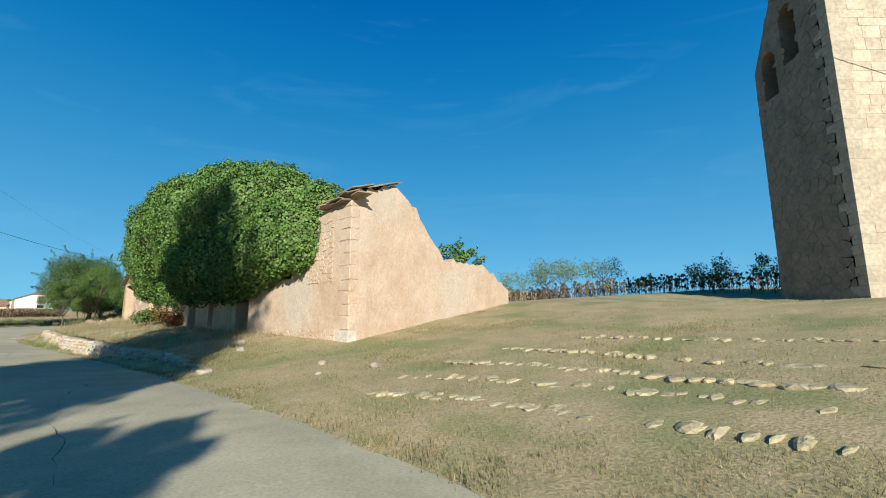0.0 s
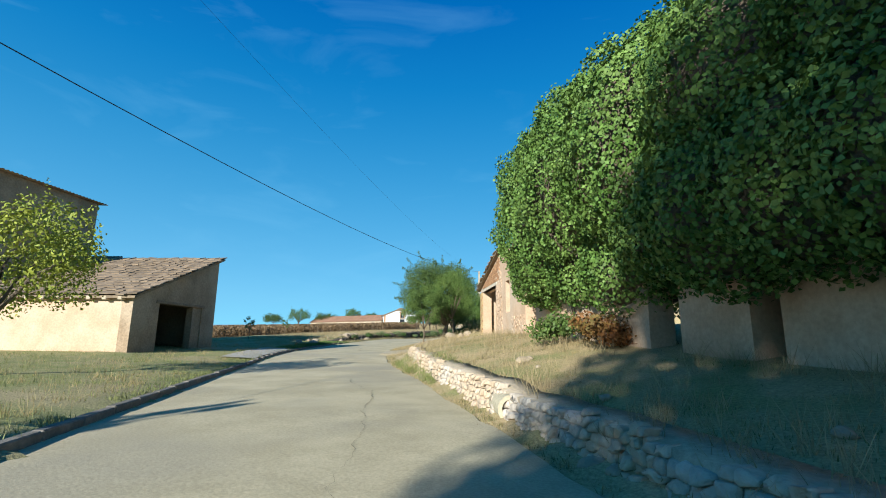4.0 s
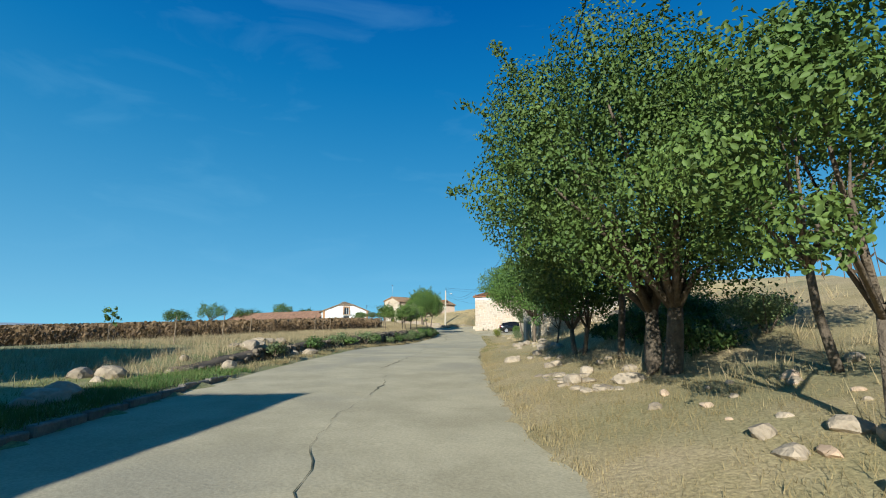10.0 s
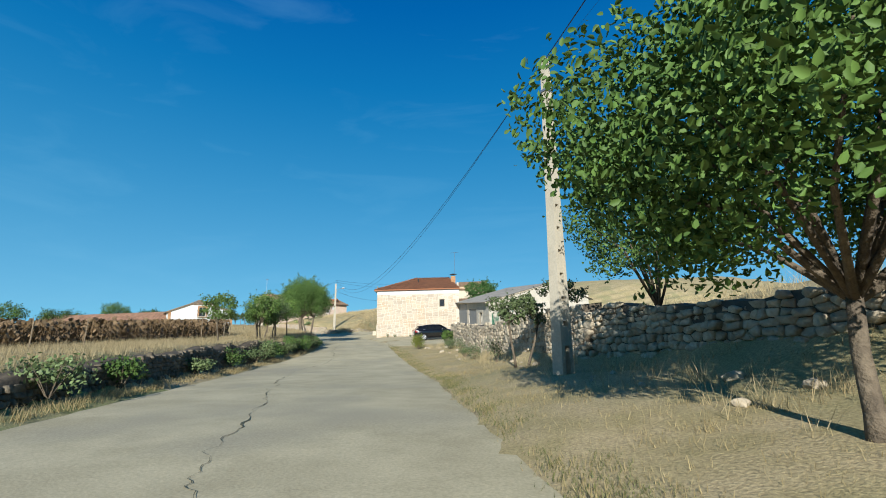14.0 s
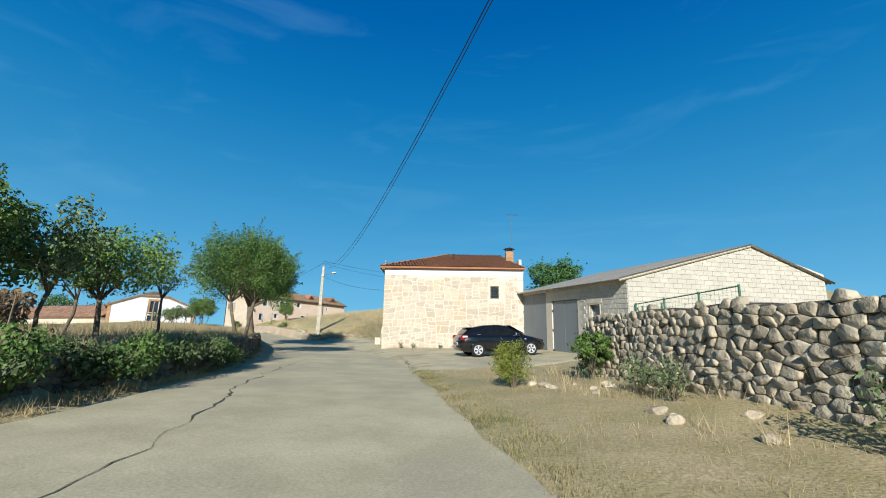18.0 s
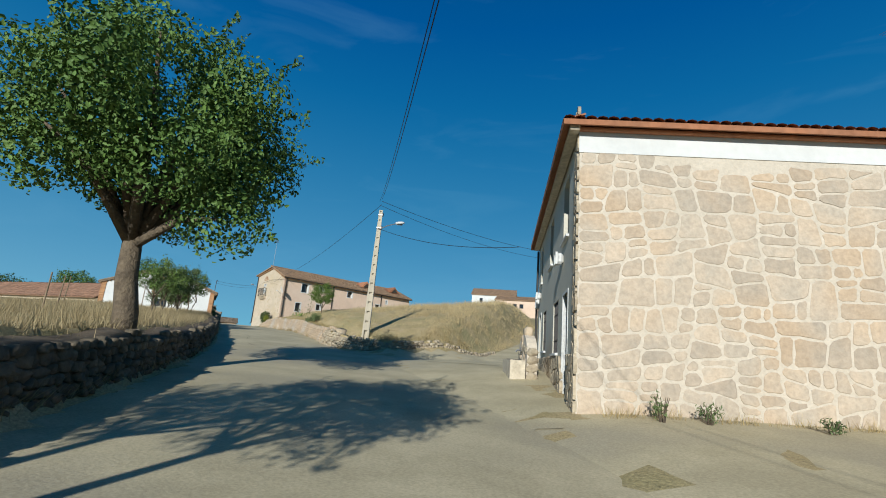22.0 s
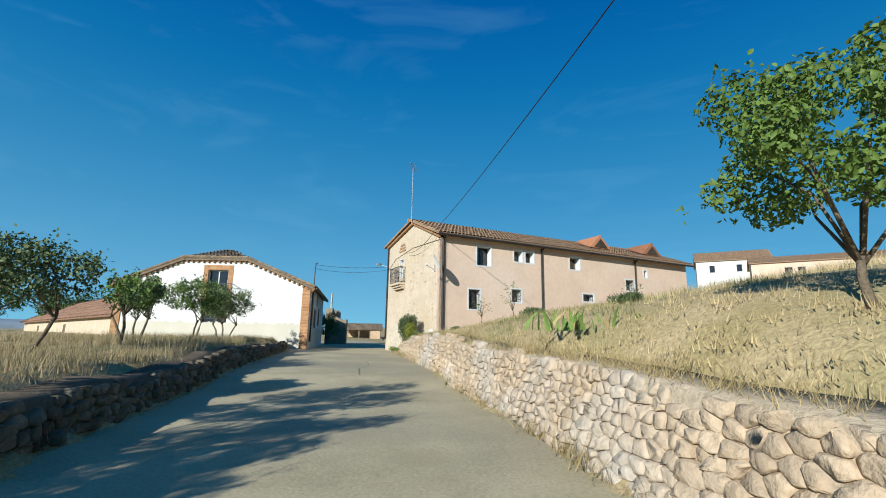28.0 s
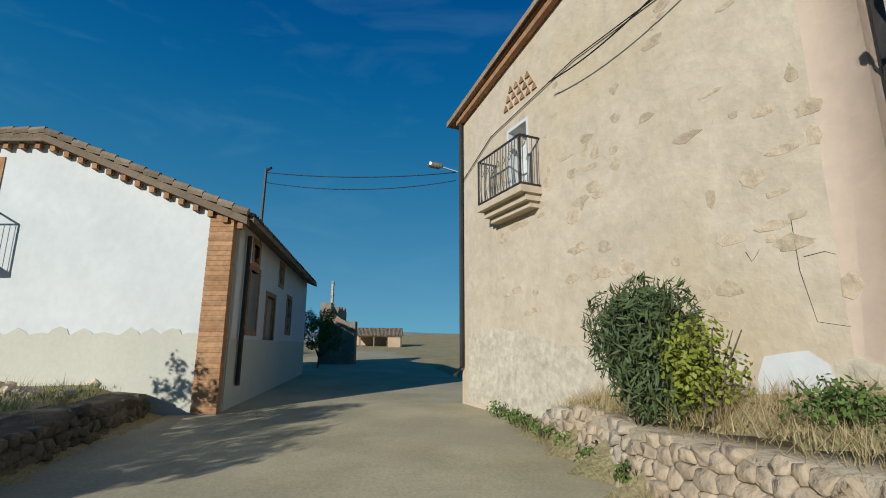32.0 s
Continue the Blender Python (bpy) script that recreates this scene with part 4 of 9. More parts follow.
for x, y in ((8.65, 2.55), (9.1, 2.55), (8.65, 3.0), (9.1, 3.0)):
    set_in("cap_leg", boxed(x - 0.02, x + 0.02, y - 0.02, y + 0.02, 7.0, 7.2), DARKM, ch, SQ)
cap = bmesh.new()
tube(cap, [(8.875, 2.775, 7.2), (8.875, 2.775, 7.32)], 0.5, 4, 0.28)
set_in("cap", cap, DARKM, ch, SQ)
flue = set_in("flue_pipe", tubed([(4.6, 2.6, 5.9), (4.6, 2.6, 6.75)], 0.06, 8), DARKM, SH, SQ)
set_in("flue_cap", tubed([(4.6, 2.6, 6.75), (4.6, 2.6, 6.85)], 0.1, 8), DARKM, flue, SQ)


def aerial(place, height, turn=0.0, label="thin television aerial on a steel mast"):
    t = thing("television_aerial", place, turn, label, "aerial")
    part("mast", tubed([(0, 0, 0), (0, 0, height)], 0.02, 5), GALV, t)
    part("boom", tubed([(-0.5, 0, height - 0.1), (0.6, 0, height + 0.05)], 0.012, 4), GALV, t)
    for k in range(9):
        x = -0.45 + k * 0.12
        part("element", tubed([(x, -0.22, height - 0.09 + 0.0136 * k), (x, 0.22, height - 0.09 + 0.0136 * k)], 0.006, 4), GALV, t)
    return t


aerial((-53.2, 106.8, 9.9), 4.2, 40)

# the garage
GA = thing("garage", (-52.2, 104.2, 3.55), -65.4, "long concrete-block garage with grey steel doors and corrugated roof", "garage")
GQ = lean(0.0, -0.078)
GL = 13.15
gholes = [(0.15, 4.25, 0.0, 3.85), (5.1, 8.45, 0.0, 3.32), (9.75, 10.75, 1.0, 3.0)]
set_in("front_wall", openwall(bmesh.new(), GL, 4.05, 0.3, gholes, 2.0, bottom=-1.0), MORTAR, GA, GQ, "concrete render behind the blocks")
gable = lambda u: 4.05 + 0.29 * (u if u < 5.9 else 5.9 - (u - 5.9) * 1.05)
G_SIDE = GQ @ rot(90, GL, 0.0)
set_in("gable_wall", openwall(bmesh.new(), 9.6, gable, 0.3, (), 0.5, bottom=-1.2), MORTAR, GA, G_SIDE)
set_in("back_wall", boxed(0, GL - 0.3, 9.3, 9.6, -0.8, 4.2), BLOCK, GA, GQ)
set_in("far_wall", boxed(0, 0.3, 0.3, 9.3, -0.8, 4.05), BLOCK, GA, GQ)
for k, (u0, u1, z0, z1) in enumerate(gholes[:2]):
    mid = (u0 + u1) / 2
    for a, b in ((u0 + 0.02, mid - 0.015), (mid + 0.015, u1 - 0.02)):
        leafd = set_in("steel_door_leaf", boxed(a, b, 0.06 if k else 0.02, 0.11 if k else 0.07, z0 + 0.02 + 0.078 * (0 if k else 0), z1 - 0.02, 0.008), STEEL, GA, GQ, "plain grey steel leaf")
        for z in (0.5, 1.6, 2.7):
            set_in("hinge", boxed(a - 0.02 if a < mid - 1 else b - 0.05, a + 0.05 if a < mid - 1 else b + 0.02, 0.0, 0.06, z, z + 0.12), DARKM, leafd, GQ)
    set_in("door_lintel", boxed(u0 - 0.3, u1 + 0.35, -0.03, 0.1, z1, z1 + 0.28, 0.01), LIME, GA, GQ, "pale concrete lintel")
    # dark sheet in place of the shade behind the doors
    set_in("garage_shade_sheet", boxed(u0, u1, 0.4, 0.45, z0, z1), DIM, GA, GQ)
window(GA, GQ, *gholes[2], 0.16, GALV, wide=0.05, pane_m=STEEL, middle=False)
set_in("window_jamb", frame_of(9.68, 10.82, 0.93, 3.07, 0.07, -0.02, 0.15), LIME, GA, GQ)
set_in("window_lintel", boxed(9.5, 11.0, -0.03, 0.0, 3.05, 3.3, 0.008), LIME, GA, GQ)
for i, poly in enumerate(cells(4.6, 1.05, 46, 31, (), 1.2, 0.03, -0.35)):
    bm = bmesh.new()
    flag(bm, [(p[0] + 8.5, p[1]) for p in poly], 0.035, rnd)
    set_in("plinth_stone", bm, STONE_PALE, GA, GQ)


def course_blocks(house, m, length, top, holes, seed, bottom=0.0, bl=0.42, bh=0.205):
    """Concrete blocks in running bond, each its own piece."""
    r = random.Random(seed)
    kept = []
    z = bottom
    row = 0
    while z < 7:
        u = -bl / 2 if row % 2 else 0.0
        while u < length:
            a, b = max(u, 0.0), min(u + bl, length)
            if b - a > 0.08 and top(a) > z + bh * 0.8 and top(b) > z + bh * 0.8 and not any(h[0] - 0.05 < (a + b) / 2 < h[1] + 0.05 and h[2] - 0.1 < z + bh / 2 < h[3] + 0.1 for h in holes):
                kept.append((a, b, z))
            u += bl
        z += bh
        row += 1
    for a, b, z in kept:
        bm = boxed(a + 0.008, b - 0.008, -0.02 - r.uniform(0, 0.005), 0.02, z + 0.008, z + bh - 0.008, 0.007)
        set_in("concrete_block", bm, BLOCK, house, m)


course_blocks(GA, GQ, GL, lambda u: 4.02, [(0.0, 5.0, -1, 5), (4.8, 8.8, -1, 3.65), (9.45, 11.05, 0.7, 3.3), (8.4, 13.2, -1, 0.75)], 1, -0.1)
course_blocks(GA, G_SIDE, 9.6, gable, [], 2, 0.4)


def corrugated(house, m, width, run, rise, material, pitch=0.18, name="roof"):
    v, f = [], []
    cols = int(width / pitch) * 4
    for k in range(cols + 1):
        x = width * k / cols
        h = 0.03 * math.cos(2 * math.pi * x / pitch)
        for y, up in ((0, 0), (run, rise)):
            v += [(x, y, up + h), (x, y, up + h - 0.02)]
    for k in range(cols):
        a, b = 4 * k, 4 * k + 4
        f += [(a, b, b + 2, a + 2), (a + 1, a + 3, b + 3, b + 1), (a, a + 1, b + 1, b)]
    me = raw("sheet", v, f)
    me.transform(m)
    return put(name, me, material, house, "", True)


corrugated(GA, GQ @ Matrix.Translation((-0.15, -0.45, 3.98)), GL + 0.35, 6.4, 1.80, SHEETM, name="front_roof")
corrugated(GA, GQ @ rot(180, GL + 0.2, 9.95, 4.25), GL + 0.35, 4.05, 1.53, SHEETM, name="back_roof")
set_in("verge_board", tubed([(GL + 0.1, -0.4, 3.92), (GL + 0.1, 5.95, 5.72)], 0.05, 4), LIME, GA, GQ)

# the long ochre house
LH = thing("long_house", (-103.5, 136.9, 6.5), -24.2, "long two-storey house with pink-ochre rendered walls and a brown tile roof", "house")
LW, LD = 7.55, 18.2
L_RIGHT = rot(90, LW, 0)
lend = lambda u: 6.05 + 0.17 * u if u < 4.1 else 6.75 - 0.395 * (u - 4.1)
lholes = [(2.0, 2.65, 3.4, 4.85)]
set_in("end_wall", openwall(bmesh.new(), LW, lend, 0.45, lholes, 0.35, bottom=-0.8), ENDWALL, LH, None, "patched pale lime render")
lup = [(2.1, 2.95, 3.98, 4.98), (4.4, 4.95, 4.38, 5.0), (5.15, 5.7, 4.38, 5.0), (8.25, 9.0, 4.28, 5.0), (14.2, 14.5, 4.25, 4.7)]
llow = [(1.62, 2.3, 1.72, 2.72), (4.22, 4.85, 2.2, 2.88), (9.15, 9.95, 2.5, 2.92), (12.6, 13.3, 3.35, 4.0)]
set_in("front_wall", openwall(bmesh.new(), LD, 5.32, 0.45, lup + llow, 2.0, bottom=-0.3), OCHRE, LH, L_RIGHT)
for h in lup + llow:
    big = h[1] - h[0] > 0.58
    window(LH, L_RIGHT, *h, 0.37, WOOD if h[2] > 4 else DARKM, bars=5 if h in llow and big else 0, middle=big, wide=0.05)
    set_in("window_surround", frame_of(h[0] - 0.07, h[1] + 0.07, h[2] - 0.07, h[3] + 0.07, 0.074, -0.012, 0.37), WHITE, LH, L_RIGHT, "whitewashed window surround")
set_in("back_wall", boxed(0.0, LW - 0.45, LD - 0.4, LD, -0.6, 5.6), OCHRE, LH)
set_in("far_wall", boxed(0.0, 0.4, 0.45, LD - 0.4, -0.8, 6.0), ENDWALL, LH)
set_in("floor_inside", boxed(0.4, LW - 0.45, 0.45, LD - 0.4, 3.1, 3.2), DIM, LH)
tiles(LH, L_RIGHT @ Matrix.Translation((-0.25, -0.35, 5.34)), LD + 0.5, 3.9, 1.5, TILE_BROWN, name="front_roof")
tiles(LH, rot(-90, -0.3, LD + 0.25, 5.98), LD + 0.5, 4.3, 0.86, TILE_BROWN, name="back_roof")
set_in("gutter", tubed([(-0.3, -0.42, 5.3), (LD + 0.2, -0.42, 5.26)], 0.06, 6), DARKM, LH, L_RIGHT)
set_in("end_gutter", tubed([(-0.3, -0.2, 5.98), (4.1, -0.2, 6.82)], 0.05, 6), DARKM, LH)
set_in("ridge_row", tubed([(3.75, -0.28, 6.9), (3.9, LD, 6.9)], 0.11, 8), TILE_BROWN, LH)
bm = bmesh.new()
prism(bm, [(0, 5.95), (4.1, 6.72), (7.6, 5.3), (7.6, 5.2), (4.1, 6.6), (0, 5.85)], -0.14, -0.02)
set_in("brick_verge", bm, BRICK, LH)
for u, z0, z1 in ((0.12, 0.4, 5.25), (6.2, 1.9, 5.25), (13.4, 3.0, 5.25)):
    dp = set_in("drainpipe", tubed([(u, -0.08, z1), (u, -0.08, z0)], 0.05), DARKM, LH, L_RIGHT)
    set_in("elbow", tubed([(u, -0.4, z1 + 0.05), (u, -0.1, z1 - 0.12)], 0.045), DARKM, dp, L_RIGHT)
set_in("drainpipe", tubed([(0.1, -0.07, 5.9), (0.1, -0.07, 0.3), (0.02, -0.2, 0.1)], 0.05), DARKM, LH)
set_in("balcony_door", boxed(2.03, 2.62, 0.3, 0.36, 3.42, 4.82), WHITE, LH, None, "white balcony door")
set_in("door_reveal", frame_of(1.97, 2.68, 3.37, 4.88, 0.06, -0.01, 0.3), WHITE, LH)
slab = bmesh.new()
for k, (o, z0, z1) in enumerate(((0.2, 3.06, 3.16), (0.31, 3.16, 3.28), (0.44, 3.28, 3.4))):
    box(slab, 1.62 - 0.05 * k, 2.92 + 0.05 * k, -o, 0, z0, z1)
bal = set_in("balcony", slab, ENDWALL, LH, None, "moulded stone balcony with wrought-iron rail")
set_in("rail", frame_of(1.53, 3.0, 3.42, 4.32, 0.03, -0.43, -0.4), DARKM, bal)
for sx in (1.53, 2.97):
    set_in("side_rail", boxed(sx, sx + 0.03, -0.4, 0.0, 4.29, 4.32), DARKM, bal)
    set_in("side_rail", boxed(sx, sx + 0.03, -0.4, 0.0, 3.42, 3.45), DARKM, bal)
    for k in range(4):
        y = -0.1 * (k + 0.6)
        set_in("baluster", tubed([(sx + 0.015, y, 3.44), (sx + 0.015, y, 4.3)], 0.009, 4), DARKM, bal)
for k in range(15):
    u = 1.59 + 0.0964 * k
    set_in("baluster", tubed([(u, -0.415, 3.44), (u + 0.02 * (-1) ** k, -0.44, 3.7), (u, -0.415, 4.3)], 0.011, 4), DARKM, bal)
    if k % 2:
        ring = bmesh.new()
        tube(ring, [(u + 0.045 * math.cos(a), -0.415, 4.02 + 0.055 * math.sin(a)) for a in np.linspace(0, 2 * math.pi, 9)], 0.008, 4)
        set_in("scroll", ring, DARKM, bal)
for r in range(3):
    for k in range(6 - r):
        x = 1.9 + 0.19 * k + 0.09 * r
        bm = bmesh.new()
        prism(bm, [(x, 5.3 + 0.17 * r), (x + 0.14, 5.3 + 0.17 * r), (x + 0.07, 5.43 + 0.17 * r)], -0.03, 0.0)
        set_in("vent_tile", bm, BRICK, LH)
for u in (11.6, 16.2):
    bm = bmesh.new()
    for z, w, y in ((6.35, 0.9, 1.0),):
        v = [bm.verts.new(p) for p in ((u - w, 0.9, 6.0), (u + w, 0.9, 6.0), (u, 0.9, 6.85), (u, 2.9, 6.85), (u - w, 2.2, 6.5), (u + w, 2.2, 6.5))]
        for f in ((0, 1, 2), (0, 2, 3, 4), (1, 5, 3, 2), (0, 4, 5, 1), (3, 5, 4)):
            bm.faces.new([v[i] for i in f])
    dm = set_in("dormer", bm, TILE, LH, L_RIGHT, "small red-tiled dormer")
    bm = bmesh.new()
    prism(bm, [(u - 0.55, 6.05), (u + 0.55, 6.05), (u, 6.6)], 0.86, 0.895)
    set_in("dormer_gable", bm, DIM, dm, L_RIGHT)
set_in("street_lamp_bracket", tubed([(0.0, -0.1, 4.7), (-0.2, -0.5, 4.85)], 0.02, 5), GALV, LH)
set_in("street_lamp_head", boxed(-0.3, -0.12, -0.75, -0.42, 4.8, 4.92, 0.03), GALV, LH, None, "small grey lamp head")
set_in("cable_on_wall", tubed([(0.0, -0.03, 4.4), (1.4, -0.03, 5.0), (4.0, -0.03, 5.25), (7.5, -0.03, 5.1)], 0.012, 4), WIREM, LH)
bm = bmesh.new()
prism(bm, [(6.2, -0.3), (6.24, 0.12), (6.3, 0.45), (6.38, 0.64), (6.6, 0.68), (6.76, 0.7), (6.92, 0.58), (6.96, 0.3), (6.92, -0.3)], -0.018, 0.0)
set_in("lime_patch", bm, WHITE, LH, None, "fresh white plaster patch at the wall's foot")
for k, (u0, u1, top) in enumerate(((0.3, 1.2, 0.95), (1.2, 2.3, 1.02), (2.3, 3.2, 0.86), (3.2, 4.3, 0.7), (4.3, 5.4, 0.62), (5.4, 6.2, 0.66), (6.96, 7.5, 0.6))):
    bm = bmesh.new()
    prism(bm, [(u0, -0.4), (u0, top), (u0 * 0.7 + u1 * 0.3, top + 0.05), (u0 * 0.3 + u1 * 0.7, top - 0.03), (u1, top + 0.02), (u1, -0.4)], -0.011, 0.0)
    set_in("damp_plinth", bm, LIME, LH, None, "pale patched render at the wall's foot")
for way in (((6.78, 1.9), (6.79, 1.42), (6.83, 1.19), (6.87, 0.95), (7.11, 0.9)), ((6.84, 1.54), (7.01, 1.56), (7.09, 1.52)), ((6.32, 1.68), (6.37, 1.57), (6.42, 1.62), (6.46, 1.68))):
    set_in("crack", tubed([(u, -0.001, z) for u, z in way], 0.004, 4, 0.002), DIM, LH)
BARE = mat("bare_wall_stone", (0.60, 0.475, 0.335), (0.55, 0.43, 0.295), size=0.3, fine=10, bump=0.5, each=0.12)
for k in range(95):
    r = random.Random(60 + k)
    u, z, w, h = r.uniform(1.3, 7.2), r.uniform(0.9, 5.3), r.uniform(0.05, 0.2), r.uniform(0.035, 0.12)
    bm = bmesh.new()
    flag(bm, [(u + w * math.cos(a) * r.uniform(0.6, 1.2), z + h * math.sin(a) * r.uniform(0.6, 1.2)) for a in np.linspace(0, 2 * math.pi, 9)[:-1]], 0.004, r)
    set_in("bare_stone", bm, BARE, LH)
DISH = thing("satellite_dish", (-96.15, 132.86, 10.26), 106.0, "white satellite dish on the corner of the ochre house", "dish")
bm = bmesh.new()
rings = []
for i in range(6):
    r = 0.33 * i / 5
    rings.append([bm.verts.new((r * math.cos(a), -0.12 + 0.5 * r * r, 1.15 * r * math.sin(a))) for a in (2 * math.pi * k / 20 for k in range(20))] if i else [bm.verts.new((0, -0.12, 0))])
for k in range(20):
    bm.faces.new((rings[0][0], rings[1][k], rings[1][(k + 1) % 20]))
    for i in range(1, 5):
        bm.faces.new((rings[i][k], rings[i + 1][k], rings[i + 1][(k + 1) % 20], rings[i][(k + 1) % 20]))
bm.transform(rot(37) @ Matrix.Rotation(radians(-20), 4, "X"))
part("reflector", bm, PVC, DISH, "", True)
part("arm", tubed([(0, 0.05, -0.34), (-0.25, 0.34, -0.15)], 0.015, 5), GALV, DISH)
part("receiver", boxed(-0.31, -0.21, 0.29, 0.39, -0.19, -0.09, 0.02), PVC, DISH)
part("bracket", tubed([(0, 0, -0.1), (0.25, 0.1, -0.4), (0.25, 0.25, -0.4)], 0.02, 5), GALV, DISH)
aerial((-99.62, 134.82, 13.0), 3.4, -60)

# the white house
WH = thing("white_house", (-114.3, 125.3, 6.45), 40.6, "whitewashed house with brick corner pilasters and clipped tile gable", "house")
WW, WD = 11.35, 10.0
W_RIGHT = rot(90, WW, 0)
wgable = lambda u: 3.2 + 0.4 * u if u < 3.8 else (4.72 if u < 7.55 else 4.72 - 0.4 * (u - 7.55))
wholes = [(5.26, 6.45, 2.3, 4.1), (5.1, 6.6, 1.0, 1.9)]
set_in("gable_wall", openwall(bmesh.new(), WW, wgable, 0.45, wholes, 0.25), WHITE, WH)
set_in("grey_plinth", boxed(0.4, WW - 0.4, -0.014, 0.0, -0.4, 0.95), GREYR, WH, None, "grey cement plinth with flaking edge")
for k in range(26):
    r = random.Random(300 + k)
    u, h = 0.5 + 0.4 * k + r.uniform(0, 0.15), r.uniform(0.03, 0.16)
    bm = bmesh.new()
    prism(bm, [(u, 0.94), (u + 0.42, 0.94), (u + 0.36, 0.95 + h * r.uniform(0.2, 0.8)), (u + 0.22, 0.95 + h), (u + 0.08, 0.95 + h * r.uniform(0.2, 0.9))], -0.012, 0.0)
    set_in("flaked_patch", bm, GREYR, WH)
sideh = [(1.5, 2.25, 1.1, 2.4), (3.2, 4.2, 0.1, 2.0), (1.6, 2.1, 2.6, 3.0), (4.6, 5.1, 2.5, 3.0), (6.0, 6.7, 1.2, 2.2)]
set_in("side_wall", openwall(bmesh.new(), WD, 3.2, 0.4, sideh, 2.0), WHITE, WH, W_RIGHT)
for h in sideh:
    window(WH, W_RIGHT, *h, 0.2, WOOD, middle=False, surround=BRICK)
window(WH, None, *wholes[0], 0.2, WHITE)
set_in("brick_surround", frame_of(4.98, 6.73, 2.1, 4.38, 0.28, -0.02, 0.1), BRICK, WH, None, "brick surround of the upper window")
window(WH, None, *wholes[1], 0.2, DARKM, bars=9)
for x0, x1 in ((0.0, 0.42), (WW - 0.42, WW)):
    q = set_in("brick_pilaster", boxed(x0 - 0.015, x1 + 0.015, -0.05, 0.2, -0.4, 3.2), BRICK, WH, None, "brick corner pilaster")
    for k in range(38):
        set_in("brick_course", boxed(x0 - 0.022, x1 + 0.022, -0.058, -0.02, -0.38 + 0.093 * k, -0.31 + 0.093 * k, 0.006), BRICK, q)
wb = set_in("balcony", boxed(4.95, 6.85, -0.55, 0.0, 2.22, 2.3), ENDWALL, WH, None, "small balcony with an iron rail")
set_in("rail", frame_of(4.95, 6.85, 2.3, 3.25, 0.025, -0.54, -0.51), DARKM, wb)
for k in range(17):
    set_in("baluster", tubed([(5.02 + 0.11 * k, -0.525, 2.32), (5.02 + 0.11 * k, -0.525, 3.23)], 0.008, 4), DARKM, wb)
for sx in (4.95, 6.82):
    set_in("side_rail", boxed(sx, sx + 0.025, -0.51, 0.0, 3.22, 3.25), DARKM, wb)
# verge tiles along the gable, and dentils of brick under them
for a, b in (((0.0 - 0.3, 3.12), (3.8, 4.78)), ((3.8, 4.78), (7.55, 4.78)), ((7.55, 4.78), (WW + 0.3, 3.12))):
    n = int(math.hypot(b[0] - a[0], b[1] - a[1]) / 0.3)
    sl = math.degrees(math.atan2(b[1] - a[1], b[0] - a[0]))
    bm = bmesh.new()
    prism(bm, [a, b, (b[0], b[1] - 0.14), (a[0], a[1] - 0.14)][::-1], -0.2, 0.0)
    vg = set_in("verge", bm, TILE_OLD, WH)
    for k in range(n):
        x, z = a[0] + (b[0] - a[0]) * (k + 0.5) / n, a[1] + (b[1] - a[1]) * (k + 0.5) / n
        set_in("verge_tile", tubed([(x - 0.15 * math.cos(radians(sl)), -0.16, z + 0.06 - 0.15 * math.sin(radians(sl))), (x + 0.16 * math.cos(radians(sl)), -0.16, z + 0.1 + 0.16 * math.sin(radians(sl)))], 0.085, 7, 0.075), TILE_OLD, vg)
        set_in("dentil", boxed(x - 0.05, x + 0.05, -0.12, -0.0, z - 0.26, z - 0.15), BRICK, vg)
tiles(WH, W_RIGHT @ Matrix.Translation((-0.1, -0.4, 3.1)), WD, 5.9, 2.3, TILE_OLD, left_hip=2.6, name="right_roof")
tiles(WH, rot(-90, -0.4, WD - 0.1, 3.1), WD, 5.9, 2.3, TILE_OLD, right_hip=2.6, name="left_roof")
tiles(WH, Matrix.Translation((3.75, -0.2, 4.75)), 3.85, 2.6, 0.95, TILE_OLD, left_hip=1.7, right_hip=1.7, name="hip_roof")
set_in("drainpipe", tubed([(0.9, -0.08, 3.0), (0.9, -0.08, 0.0)], 0.05), DARKM, WH, W_RIGHT)
set_in("side_plinth", boxed(0.3, WD, -0.014, 0.0, -0.4, 0.9), GREYR, WH, W_RIGHT)
set_in("back_wall", boxed(0.0, WW - 0.4, WD - 0.3, WD, -0.4, 3.2), WHITE, WH)
set_in("far_wall", boxed(0.0, 0.3, 0.45, WD - 0.3, -0.4, 3.2), WHITE, WH)
# the house stands a little out of square
skew = Matrix(((1, -0.15, 0, 0), (0, 1, 0, 0), (0, 0, 1, 0), (0, 0, 0, 1)))
for me in {o.data for o in WH.children_recursive if o.data}:
    me.transform(skew)
MAST = thing("cable_mast", (-107.3, 134.05, 9.6), 0, "thin dark cable mast above the white house's eave", "mast")
part("pole", tubed([(0, 0, -0.4), (0.05, 0, 1.8)], 0.035, 6), DARKM, MAST)
part("insulator", tubed([(0.05, 0, 1.75), (0.2, 0.05, 1.8)], 0.03, 6), DARKM, MAST)

